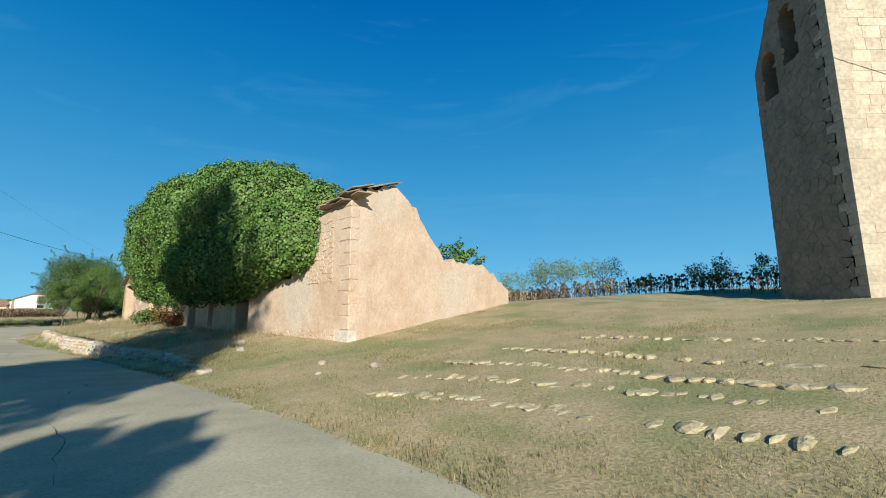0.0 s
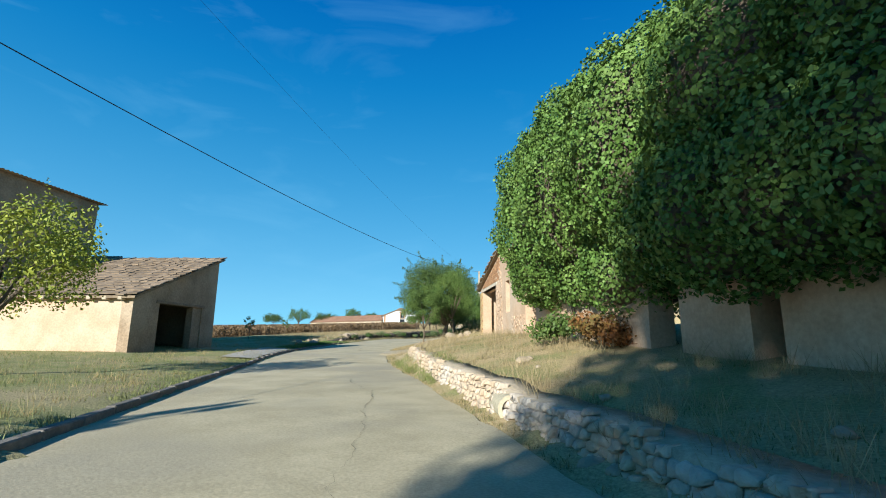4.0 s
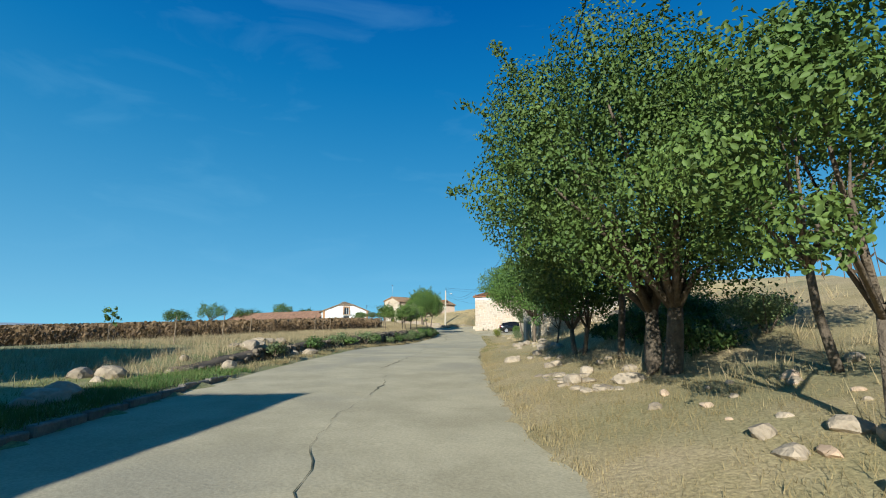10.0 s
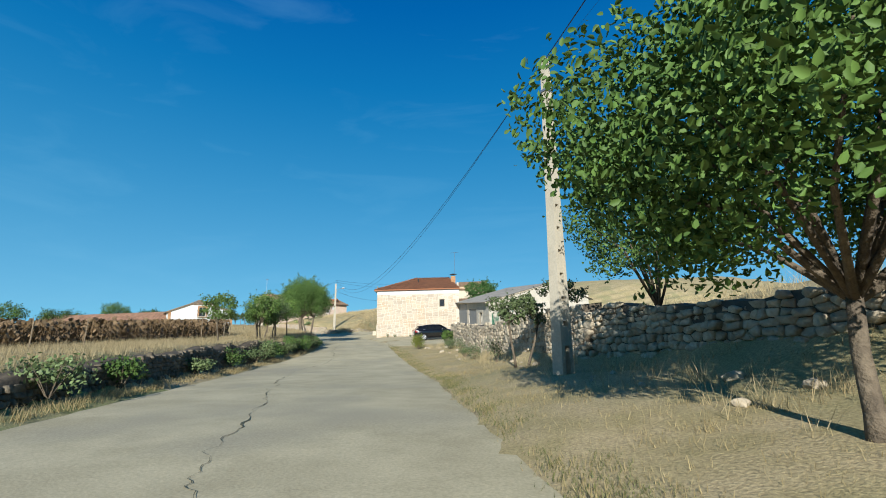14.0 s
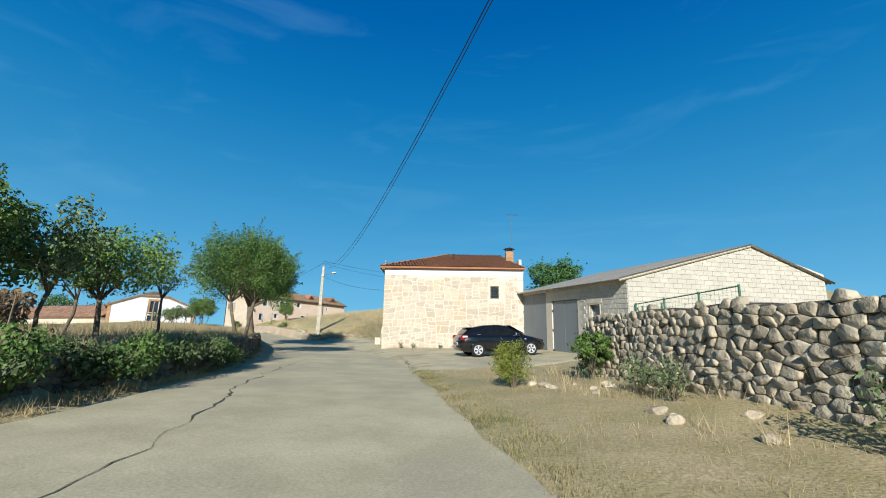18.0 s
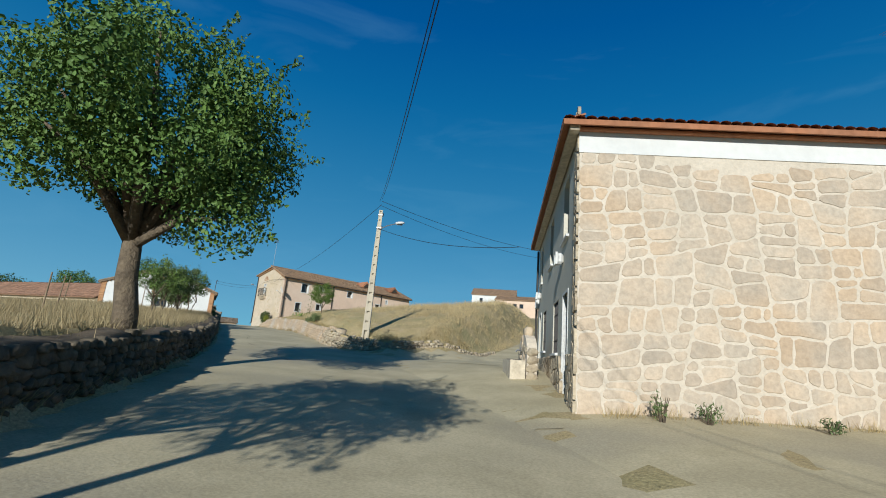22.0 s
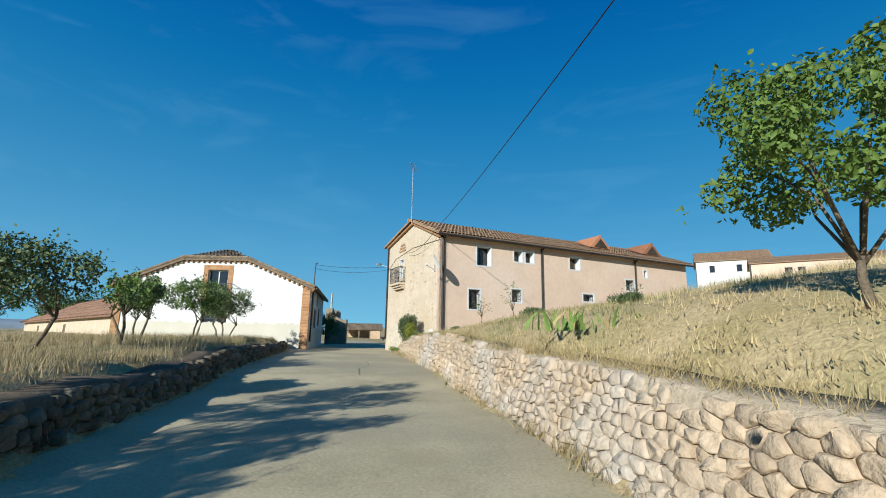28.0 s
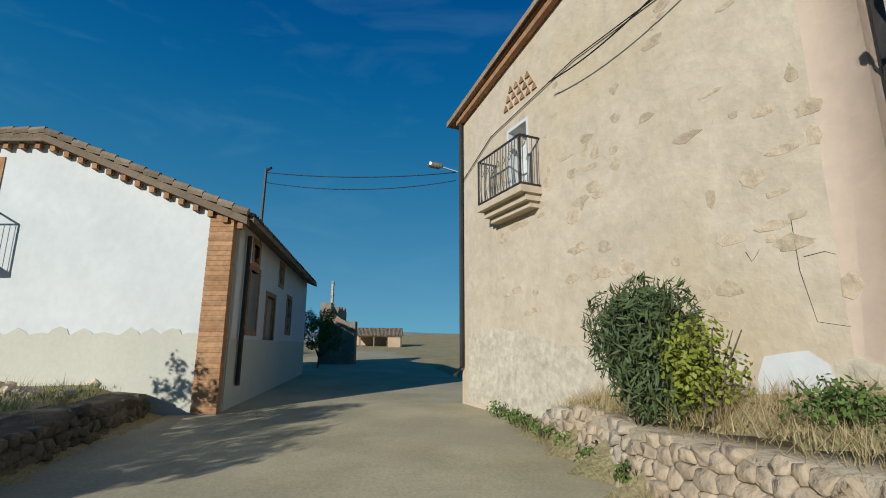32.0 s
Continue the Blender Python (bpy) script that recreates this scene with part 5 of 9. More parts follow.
# the long low barn beside the white house
LB = thing("low_barn", (-154.0, 128.0, 6.4), -2.0, "long low farm building with a brown tile roof and pale wall", "barn")
part("wall", openwall(bmesh.new(), 37.0, 1.5, 0.4, [(8, 9, 0.4, 1.1), (20, 21, 0.4, 1.1)], 4.0), ENDWALL, LB)
part("end_wall", boxed(36.6, 37.0, 0.4, 6.5, -0.4, 1.5), ENDWALL, LB)
part("back_wall", boxed(0.0, 36.6, 6.1, 6.5, -0.4, 1.5), ENDWALL, LB)
tiles(LB, Matrix.Translation((-0.3, -0.4, 1.5)), 37.6, 3.7, 2.1, TILE_BARN, pitch=0.3, row=0.6, name="front_roof")
tiles(LB, rot(180, 37.3, 6.9, 1.5), 37.6, 3.7, 2.1, TILE_BARN, pitch=0.3, row=0.6, name="back_roof")

# far open barn at the end of the road
FB = thing("open_barn", (-156.5, 174.5, 6.3), 49.0, "open-fronted farm barn with a grey roof beyond the road's end", "barn")
for k in range(5):
    part("post", boxed(3.0 * k, 3.0 * k + 0.3, 0, 0.3, -0.3, 2.6), WOOD, FB)
part("back_wall", boxed(0, 12.3, 7.0, 7.3, -0.3, 2.8), ADOBE, FB)
bm = bmesh.new()
prism(bm, [(9.0, -0.3), (12.3, -0.3), (12.3, 2.6), (9.0, 2.6)], 0.0, 0.3)
part("front_wall", bm, ADOBE, FB)
tiles(FB, Matrix.Translation((-0.4, -0.4, 2.6)), 13.1, 4.1, 1.4, TILE_OLD, pitch=0.3, row=0.6, name="front_roof")
tiles(FB, rot(180, 12.7, 7.7, 2.6), 13.1, 4.1, 1.4, TILE_OLD, pitch=0.3, row=0.6, name="back_roof")
FB.scale = (0.7, 0.7, 0.9)
RT = thing("ruined_stone_gable", (-119.6, 144.3, 6.0), 40, "crumbling rubble gable with brick courses beyond the white house", "ruin")
part("wall", openwall(bmesh.new(), 2.0, lambda u: 3.3 - 0.35 * u, 0.6, (), 0.4, ragged=0.3, seed=4), TOWERST, RT)
part("side_wall", openwall(bmesh.new(), 4.0, 3.4, 0.6, (), 0.4, ragged=0.3, seed=6, along="y", at=0.6), TOWERST, RT)


# ---- ruins, shed, tower ----
RA = thing("ivy_ruin", (-8.0, 17.9, 1.2), -40.4, "ruined adobe house with stone quoins, its wall half hidden by ivy", "ruin")
AL = 7.02


def rough_up(bm, amount, seed):
    """Worn corners."""
    r = random.Random(seed)
    for v in bm.verts:
        v.co += Vector((r.uniform(-1, 1), r.uniform(-1, 1), r.uniform(-1, 1))) * amount


atop = lambda u: 3.75 if u > 5.6 else (3.75 - (5.6 - u) * 0.75 if u > 4.0 else 2.5)
set_in("front_wall", openwall(bmesh.new(), AL, atop, 0.6, [(0.35, 1.3, -0.3, 1.75), (2.9, 4.0, 1.75, 2.6)], 0.3, bottom=-1.2, ragged=0.07, seed=2), ADOBE, RA, None, "crumbling rendered adobe")
A_SIDE = rot(93.8, AL, 0.06)
stop = lambda u: 4.15 + 0.32 * u if u < 1.85 else (4.7 - 0.55 * (u - 1.85) if u < 2.9 else (4.1 - 1.0 * (u - 2.9) if u < 4.4 else (2.6 if u < 7.4 else 2.6 - 0.5 * (u - 7.4))))
set_in("side_wall", openwall(bmesh.new(), 9.2, stop, 0.6, (), 0.22, bottom=-1.0, ragged=0.1, seed=8), ADOBE, RA, A_SIDE, "crumbling bare adobe")
# added dark backing that closes the bright gap under the ivy
set_in("dark_backing", boxed(-1.5, 5.8, 2.4, 2.8, -1.2, 3.0), ADOBE_DARK, RA)
set_in("window_bar", tubed([(4.0, 0.1, 1.7), (4.0, 0.1, 2.65)], 0.03, 5), DARKM, RA)
rnd = random.Random(21)
z = -0.6
k = 0
while z < 3.7:
    h = rnd.uniform(0.3, 0.42)
    w = 0.62 if k % 2 else 0.4
    w2 = 0.38 if k % 2 else 0.66
    bm = boxed(AL - w * rnd.uniform(0.8, 1.1), AL + 0.012, -0.012 - rnd.uniform(0, 0.014), 0.3, z, z + h - 0.01, 0.03)
    rough_up(bm, 0.014, k)
    set_in("quoin", bm, ADOBE if z > 0 else LIME, RA)
    z += h
    k += 1
set_in("quoin_foot", boxed(AL - 0.75, AL + 0.12, -0.14, 0.4, -0.95, -0.5, 0.04), STONE_PALE, RA)
for i, poly in enumerate(cells(4.4, 0.6, 85, 41, (), 1.5, 0.03, -0.5)):
    bm = bmesh.new()
    flag(bm, [(p[0] + 2.0, p[1]) for p in poly], rnd.uniform(0.008, 0.028), rnd)
    set_in("footing_stone", bm, ADOBE, RA)
for i, poly in enumerate(cells(1.3, 1.9, 95, 44, (), 1.3, 0.03, 1.5)):
    bm = bmesh.new()
    flag(bm, [(p[0] + 4.9, p[1]) for p in poly], rnd.uniform(0.008, 0.03), rnd)
    set_in("bare_stone", bm, ADOBE, RA)


def slate(parent, m, u, y, z, w, d, tiltx, material=TILE_OLD, name="roof_tile"):
    bm = boxed(-w / 2, w / 2, -d / 2, d / 2, -0.02, 0.02, 0.006)
    bm.transform(Matrix.Translation((u, y, z)) @ Matrix.Rotation(radians(tiltx), 4, "Y") @ Matrix.Rotation(radians(rnd.uniform(-8, 8)), 4, "X") @ Matrix.Rotation(radians(rnd.uniform(-20, 20)), 4, "Z"))
    return set_in(name, bm, material, parent, m)


for k in range(16):
    slate(RA, None, 5.7 + 0.11 * k, -0.05 + rnd.uniform(-0.1, 0.25), 3.78 + rnd.uniform(0, 0.16) + (0.12 if k > 10 else 0), 0.42, 0.5, -6)
for k in range(9):
    slate(RA, A_SIDE, 0.05 + 0.22 * k, 0.2, 4.22 + 0.075 * k, 0.4, 0.75, -18)
RA2 = thing("shaded_adobe_wall", (-15.5, 26.0, 1.5), -47.2, "shaded adobe wall with a dark doorway under the ivy", "ruin")
set_in("wall", openwall(bmesh.new(), 11.0, 3.2, 0.6, [(5.4, 6.5, -0.2, 1.75), (8.3, 8.9, -0.2, 1.6)], 0.5, bottom=-1.2, ragged=0.1, seed=12), ADOBE, RA2)
# dark sheet coloured as the shade inside the doorways
set_in("room_shade_sheet", boxed(4.9, 9.4, 1.6, 1.7, -0.5, 2.2), DIM, RA2)
set_in("lintel", boxed(5.1, 6.8, -0.04, 0.3, 1.75, 1.95, 0.02), WOOD, RA2)

# the facade with the wide opening
RB = thing("adobe_barn_ruin", (-25.6, 37.9, 2.0), -49.1, "roofless adobe barn with a beamed opening and a small window", "ruin")
BL = 15.2
btop = lambda u: 2.9 + 0.235 * u if u < 6.4 else (4.4 - 0.16 * (u - 6.4) if u < 9.4 else (3.9 + 0.28 * (u - 9.4) if u < 12 else 4.4))
bholes = [(0.85, 4.85, -0.8, 2.72), (7.3, 8.15, 1.05, 2.65), (11.0, 12.6, -0.4, 2.3)]
set_in("facade", openwall(bmesh.new(), BL, btop, 0.55, bholes, 0.3, bottom=-1.0, ragged=0.06, seed=14), ADOBE, RB)
set_in("lintel_beam", boxed(0.5, 5.2, -0.03, 0.3, 2.72, 2.9, 0.015), LIME, RB, None, "long pale concrete beam")
set_in("door_beam", boxed(10.6, 13.0, -0.05, 0.3, 2.3, 2.48, 0.02), WOOD, RB, None, "grey weathered beam")
set_in("far_wall", boxed(0.0, 0.5, 0.55, 7.0, -1.0, 2.85), ADOBE, RB)
set_in("back_wall", boxed(0.0, 9.5, 7.0, 7.5, -1.0, 3.2), ADOBE, RB)
set_in("cross_wall", boxed(5.3, 5.75, 0.55, 7.0, -1.0, 3.6), ADOBE, RB)
set_in("floor", boxed(0.5, 5.3, -0.1, 7.0, -1.2, -0.56), TRACK, RB)
set_in("sill_block", boxed(0.9, 2.6, 0.12, 0.5, -0.8, 0.02, 0.03), LIME, RB, None, "low pale plastered block inside the opening")
for k in range(8):
    x = 0.35 + 0.75 * k
    set_in("rafter", tubed([(x, 0.2, 2.95 + 0.235 * x), (x, 7.2, 2.75 + 0.235 * x)], 0.07, 6), WOOD, RB)
bm = bmesh.new()
prism(bm, [(-0.25, 2.88), (6.5, 4.48), (6.5, 4.56), (-0.25, 2.96)], -0.2, 7.4)
rf = set_in("roof_boarding", bm, WOOD, RB)
for k in range(26):
    slate(rf, None, -0.1 + 0.25 * k, rnd.uniform(-0.1, 0.1), 3.02 + 0.0594 * k, 0.36, 0.55, -13)
for k in range(14):
    slate(rf, None, 4.6 + 0.14 * k, rnd.uniform(-0.15, 0.3), 4.1 + 0.03 * k + rnd.uniform(0, 0.12), 0.4, 0.45, rnd.uniform(-25, 5))
set_in("ridge_beam", tubed([(7.4, 0.3, 4.35), (10.4, 0.3, 4.9)], 0.1, 6), WOOD, RB, None, "bare leaning roof beam")
for u in (8.6, 9.6):
    set_in("beam_stub", boxed(u, u + 0.1, 0.2, 0.35, 4.0, 4.85), WOOD, RB)
wv = set_in("window_frame", frame_of(7.32, 8.13, 1.07, 2.63, 0.07, 0.22, 0.3), WOOD, RB, None, "broken wooden window frame")
for z in (1.45, 1.85, 2.25):
    set_in("glazing_bar", boxed(7.39, 8.06, 0.235, 0.275, z, z + 0.04), WOOD, wv)
set_in("glazing_bar", boxed(7.7, 7.75, 0.23, 0.28, 1.14, 2.56), WOOD, wv)
# hollow bricks of the pier and of the gable over the beam
for row in range(29):
    z = -0.92 + 0.125 * row
    for j in range(3):
        w = 0.285
        x = j * w + (0.0 if row % 2 else -0.12)
        a, b = max(x, 0.0), min(x + w, 0.85)
        if b - a > 0.06:
            set_in("hollow_brick", boxed(a + 0.007, b - 0.007, -0.03 - rnd.uniform(0, 0.012), 0.02, z + 0.007, z + 0.118, 0.006), BRICK if (row * 3 + j) % 4 == 0 else MORTAR_Y, RB)
for row in range(12):
    z = 2.92 + 0.125 * row
    for j in range(22):
        a = j * 0.285 + (0.14 if row % 2 else 0.0)
        b = a + 0.285
        if 2.9 + 0.235 * a > z + 0.12 and b < 6.0:
            set_in("gable_brick", boxed(a + 0.007, b - 0.007, -0.025 - rnd.uniform(0, 0.01), 0.02, z + 0.007, z + 0.118, 0.006), BRICK, RB)
for x0, z0, w, h, n, seed in ((8.3, 2.65, 3.6, 1.5, 150, 51), (4.98, 0.2, 1.5, 3.4, 90, 52), (8.4, -0.2, 2.4, 1.0, 40, 53)):
    for poly in cells(w, h, n, seed, (), 1.4, 0.03, z0):
        if max(q[1] for q in poly) > btop(x0 + poly[0][0]) - 0.05 or rnd.random() < 0.18:
            continue
        bm = bmesh.new()
        flag(bm, [(q[0] + x0, q[1]) for q in poly], rnd.uniform(0.008, 0.04), rnd)
        set_in("bare_stone", bm, ADOBE, RB)
set_in("barn_door", boxed(11.0, 12.6, 0.5, 0.56, -0.4, 2.3), WOOD, RB, None, "grey plank door standing in shade")

# the shed by the road, and the tall barn behind it
SD = thing("roadside_shed", (-32.04, 19.73, 1.0), 122.4, "low adobe shed with a stone-tiled lean-to roof and open doorway", "shed")
sdtop = lambda u: 2.35 + 0.395 * u
set_in("front_wall", openwall(bmesh.new(), 6.6, sdtop, 0.5, [(1.75, 5.3, -0.3, 2.2)], 0.5, bottom=-0.5, ragged=0.03, seed=15), ADOBE_DARK, SD)
set_in("door_post", boxed(4.55, 5.3, 0.06, 0.4, -0.3, 2.2), ADOBE_DARK, SD)
set_in("lintel", boxed(1.5, 5.5, -0.04, 0.25, 2.2, 2.34, 0.02), WOOD, SD)
SD_L = rot(-90, 0, 14.0)
set_in("side_wall", openwall(bmesh.new(), 13.5, lambda u: 2.4, 0.5, (), 0.6, bottom=-0.5, ragged=0.05, seed=16), ADOBE, SD, SD_L, "pale adobe wall in the sun")
set_in("far_wall", boxed(6.1, 6.6, 0.5, 14.0, -0.5, 4.9), ADOBE_DARK, SD)
set_in("back_wall", boxed(0.5, 6.1, 13.5, 14.0, -0.5, 3.4), ADOBE_DARK, SD)
# dark sheet that stands for the shed's inner shade
set_in("shed_shade_sheet", boxed(0.6, 6.0, 4.0, 4.1, -0.3, 2.2), DIM, SD)
bm = bmesh.new()
prism(bm, [(-0.3, 2.27), (6.75, 5.05), (6.75, 5.15), (-0.3, 2.37)], -0.25, 14.2)
rs = set_in("roof_boarding", bm, WOOD, SD)
for r in range(15):
    for c in range(34):
        if c > 14 and rnd.random() < 0.35:
            continue
        x = -0.3 + 0.47 * r + rnd.uniform(-0.04, 0.04)
        bm = boxed(-0.3, 0.3, -0.21, 0.21, -0.025, 0.025, 0.0)
        bm.transform(Matrix.Translation((x + 0.2, -0.12 + 0.42 * c, 2.46 + 0.395 * (x + 0.45) + rnd.uniform(0, 0.03))) @ Matrix.Rotation(radians(-17 + rnd.uniform(-3, 3)), 4, "Y") @ Matrix.Rotation(radians(rnd.uniform(-6, 6)), 4, "X") @ Matrix.Rotation(radians(rnd.uniform(-9, 9)), 4, "Z"))
        if c < 15:
            set_in("roof_tile", bm, TILE_OLD, rs)
        else:
            bm.free()
tiles(SD, rot(-90, -0.3, 14.1, 2.42), 8.0, 7.2, 2.85, TILE_OLD, name="far_roof")
for k in range(10):
    set_in("eave_stone", boxed(-0.32, -0.05, 0.3 + 0.7 * k, 0.5 + 0.7 * k, 2.2, 2.36, 0.02), STONE, SD)
TB = thing("tall_barn", (-39.1, 15.6, 1.0), 122.4, "tall adobe barn with a corrugated roof edge", "barn")
bgab = lambda u: 8.45 + 0.02 * u
set_in("front_wall", openwall(bmesh.new(), 6.7, bgab, 0.5, (), 1.0), ADOBE_DARK, TB)
set_in("side_wall", openwall(bmesh.new(), 11.5, lambda u: 8.3, 0.5, [(4.0, 5.0, 4.0, 5.2)], 1.0), ADOBE_DARK, TB, rot(-90, 0, 12))
set_in("far_wall", boxed(6.2, 6.7, 0.5, 12, -0.5, 8.5), ADOBE_DARK, TB)
set_in("back_wall", boxed(0.5, 6.2, 11.5, 12, -0.5, 8.4), ADOBE_DARK, TB)
corrugated(TB, Matrix.Translation((-0.3, -0.3, 8.5)) @ lean(0, 0.02), 7.4, 12.6, 0.4, TILE_OLD, pitch=0.24, name="roof")

# the church tower
QUOIN = mat("tower_quoin", (0.50, 0.40, 0.28), (0.42, 0.335, 0.23), size=0.5, fine=6, bump=0.5, each=0.1)
TW = thing("church_tower", (16.3, 22.7, 1.9), -90.0, "rubble-stone church belfry with arched bell openings and ashlar corner", "tower")
TL_ = 4.7


def arch(u0, u1, z0, z1, n=8):
    r = (u1 - u0) / 2
    c = (u0 + u1) / 2
    return [(u0, z0), (u1, z0), (u1, z1 - r)] + [(c + r * math.cos(a), z1 - r + r * math.sin(a)) for a in np.linspace(0, math.pi, n + 1)[1:-1]] + [(u0, z1 - r)]


ttop = lambda u: 12.4 + 1.9 * u if u < 2.35 else 16.9 - 1.9 * (u - 2.35)
tholes = [(0.55, 1.5, 10.6, 13.0), (2.0, 3.0, 11.7, 14.6)]
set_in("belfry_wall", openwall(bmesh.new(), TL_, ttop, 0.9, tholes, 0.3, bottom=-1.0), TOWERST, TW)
for h in tholes:
    bm = bmesh.new()
    r = (h[1] - h[0]) / 2
    for sgn in (0, 1):
        pts = [(h[0], h[3]), (h[0], h[3] - r)] + [(h[0] + r - r * math.cos(a), h[3] - r + r * math.sin(a)) for a in np.linspace(0, math.pi / 2, 5)[1:]]
        prism(bm, [(x if not sgn else h[0] + h[1] - x, z) for x, z in pts], 0.0, 0.9)
    set_in("arch", bm, TOWERST, TW)
    # dark slab behind each opening, coloured as the belfry's shade
    set_in("belfry_shade_slab", boxed(h[0] - 0.3, h[1] + 0.3, 1.6, 1.7, h[2] - 0.3, h[3] + 0.3), DIM, TW)
T_F = rot(90, TL_ + 0.007, 0)
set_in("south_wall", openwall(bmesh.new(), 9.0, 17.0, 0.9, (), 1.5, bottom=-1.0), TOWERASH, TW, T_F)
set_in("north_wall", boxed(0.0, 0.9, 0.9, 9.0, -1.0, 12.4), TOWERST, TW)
set_in("back_wall", boxed(0.9, TL_ - 0.9, 8.1, 9.0, -1.0, 14.0), TOWERST, TW)
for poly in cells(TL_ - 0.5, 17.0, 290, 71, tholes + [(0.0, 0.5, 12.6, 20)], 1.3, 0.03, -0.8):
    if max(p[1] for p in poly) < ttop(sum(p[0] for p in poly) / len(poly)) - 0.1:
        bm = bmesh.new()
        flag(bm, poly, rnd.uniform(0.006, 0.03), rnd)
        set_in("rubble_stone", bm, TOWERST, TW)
z, k = -0.8, 0
while z < 16.5:
    h = rnd.uniform(0.36, 0.5)
    w = 0.85 if k % 2 else 0.45
    set_in("ashlar_quoin", boxed(TL_ - w, TL_ + 0.014, -0.012, 0.85 if k % 2 == 0 else 0.5, z, z + h - 0.008, 0.008), QUOIN, TW)
    z += h
    k += 1
z = -0.8
while z < 14.6:
    h, a = rnd.uniform(0.36, 0.62), rnd.uniform(0.5, 0.95)
    while a < 4.0:
        w = rnd.uniform(0.4, 0.95)
        if rnd.random() < 0.75:
            set_in("ashlar_block", boxed(a + 0.004, a + w - 0.004, -0.006 - rnd.uniform(0, 0.012), 0.05, z + 0.004, z + h - 0.004, 0.008), TOWERASH, TW, T_F)
        a += w
    z += h

# far houses up the hill
ADOBE_PALE = mat("pale_sunlit_render", (0.66, 0.55, 0.41), (0.60, 0.49, 0.36), size=1.4, fine=6, bump=0.2, grain=0.08)
def far_house(name, place, turn, w, d, h, rise, wall_m, roof_m, label, wins):
    t = thing(name, place, turn, label, "house", "houses up the hill")
    part("front_wall", openwall(bmesh.new(), w, h, 0.4, wins, 3.0, bottom=-2.0), wall_m, t)
    bm = bmesh.new()
    prism(bm, [(0.4, -2.0), (d, -2.0), (d, h), ((d + 0.4) / 2, h + rise), (0.4, h)], 0, 0.4)
    for x in (0.4, w):
        c = bm.copy()
        c.transform(rot(90, x, 0))
        part("end_wall", c, wall_m, t)
    bm.free()
    part("back_wall", boxed(0.4, w - 0.4, d - 0.4, d, -2.0, h), wall_m, t)
    tiles(t, Matrix.Translation((-0.3, -0.3, h)), w + 0.6, d / 2 + 0.35, rise, roof_m, pitch=0.3, row=0.6, name="front_roof")
    tiles(t, rot(180, w + 0.3, d + 0.3, h), w + 0.6, d / 2 + 0.35, rise, roof_m, pitch=0.3, row=0.6, name="back_roof")
    for q in wins:
        window(t, None, *q, 0.15, DARKM, middle=False)
    return t


far_house("white_hill_house", (-99.5, 207.0, 17.5), 12, 11, 9, 3.6, 2.2, WHITE, TILE_BROWN, "white house with a tile roof high on the hill", [(2, 2.8, 1.6, 2.8), (6, 6.8, 1.6, 2.8)])
far_house("brick_hill_house", (-90.5, 198.0, 15.7), 8, 16.5, 8, 3.0, 1.4, OCHRE, TILE_BROWN, "long ochre house behind the grass hill", [(4, 4.9, 1.2, 2.2), (5.5, 6.4, 1.2, 2.2), (11, 11.9, 1.3, 2.3)])
far_house("lane_house", (-68.9, 178.0, 14.2), 4, 7.3, 9, 4.2, 1.7, ADOBE, TILE_BROWN, "adobe house beside the climbing lane", [(1.5, 2.3, 2.4, 3.4), (4.2, 5.0, 2.4, 3.4)])
far_house("grey_lane_house", (-64.4, 149.6, 8.6), 3, 9.0, 9, 5.6, 0.7, ADOBE_PALE, TILE_BROWN, "rendered house above the climbing lane", [(1.5, 2.4, 1.0, 2.2)])
far_house("vine_house", (-61.6, 134.5, 6.6), 0, 7.5, 8, 3.3, 1.3, LIME, TILE_BROWN, "pale house behind a vine pergola", [(2.2, 3.0, 0.9, 2.0), (4.6, 5.5, 0.0, 2.1)])


# ---- trees and shrubs ----
def cards(points, normals, size, rng, curl=0.25, slim=0.62, fine=False):
    """Leaves: one bent, pointed quad at each point, roughly facing its normal."""
    n = len(points)
    nrm = normals + rng.normal(0, 0.55, (n, 3))
    nrm /= np.linalg.norm(nrm, axis=1, keepdims=True) + 1e-9
    ref = rng.normal(0, 1, (n, 3))
    ref[:, 2] -= 0.8
    a = np.cross(nrm, ref)
    a /= np.linalg.norm(a, axis=1, keepdims=True) + 1e-9
    b = np.cross(nrm, a)
    s = (size * rng.uniform(0.65, 1.3, n))[:, None]
    base, tip = points - b * s * 0.5, points + b * s * 0.55 - nrm * s * curl
    if fine:
        # an egg-shaped leaf, folded along its rib
        w = a * s * 0.5 * slim
        fold = nrm * s * 0.1
        r1, r2 = points - b * s * 0.22 + w * 0.95 + fold, points + b * s * 0.2 + w * 0.85 + fold - nrm * s * curl * 0.4
        l1, l2 = r1 - w * 1.9, r2 - w * 1.7
        v = np.stack([base, r1, r2, tip, l2, l1], 1).reshape(-1, 3)
        k = 6 * np.arange(n)[:, None]
        return v, np.concatenate([k + np.array([0, 1, 2, 3]), k + np.array([0, 3, 4, 5])])
    l, r = points - a * s * 0.5 * slim, points + a * s * 0.5 * slim
    v = np.stack([base, r, tip, l], 1).reshape(-1, 3)
    return v, np.arange(4 * n).reshape(n, 4)


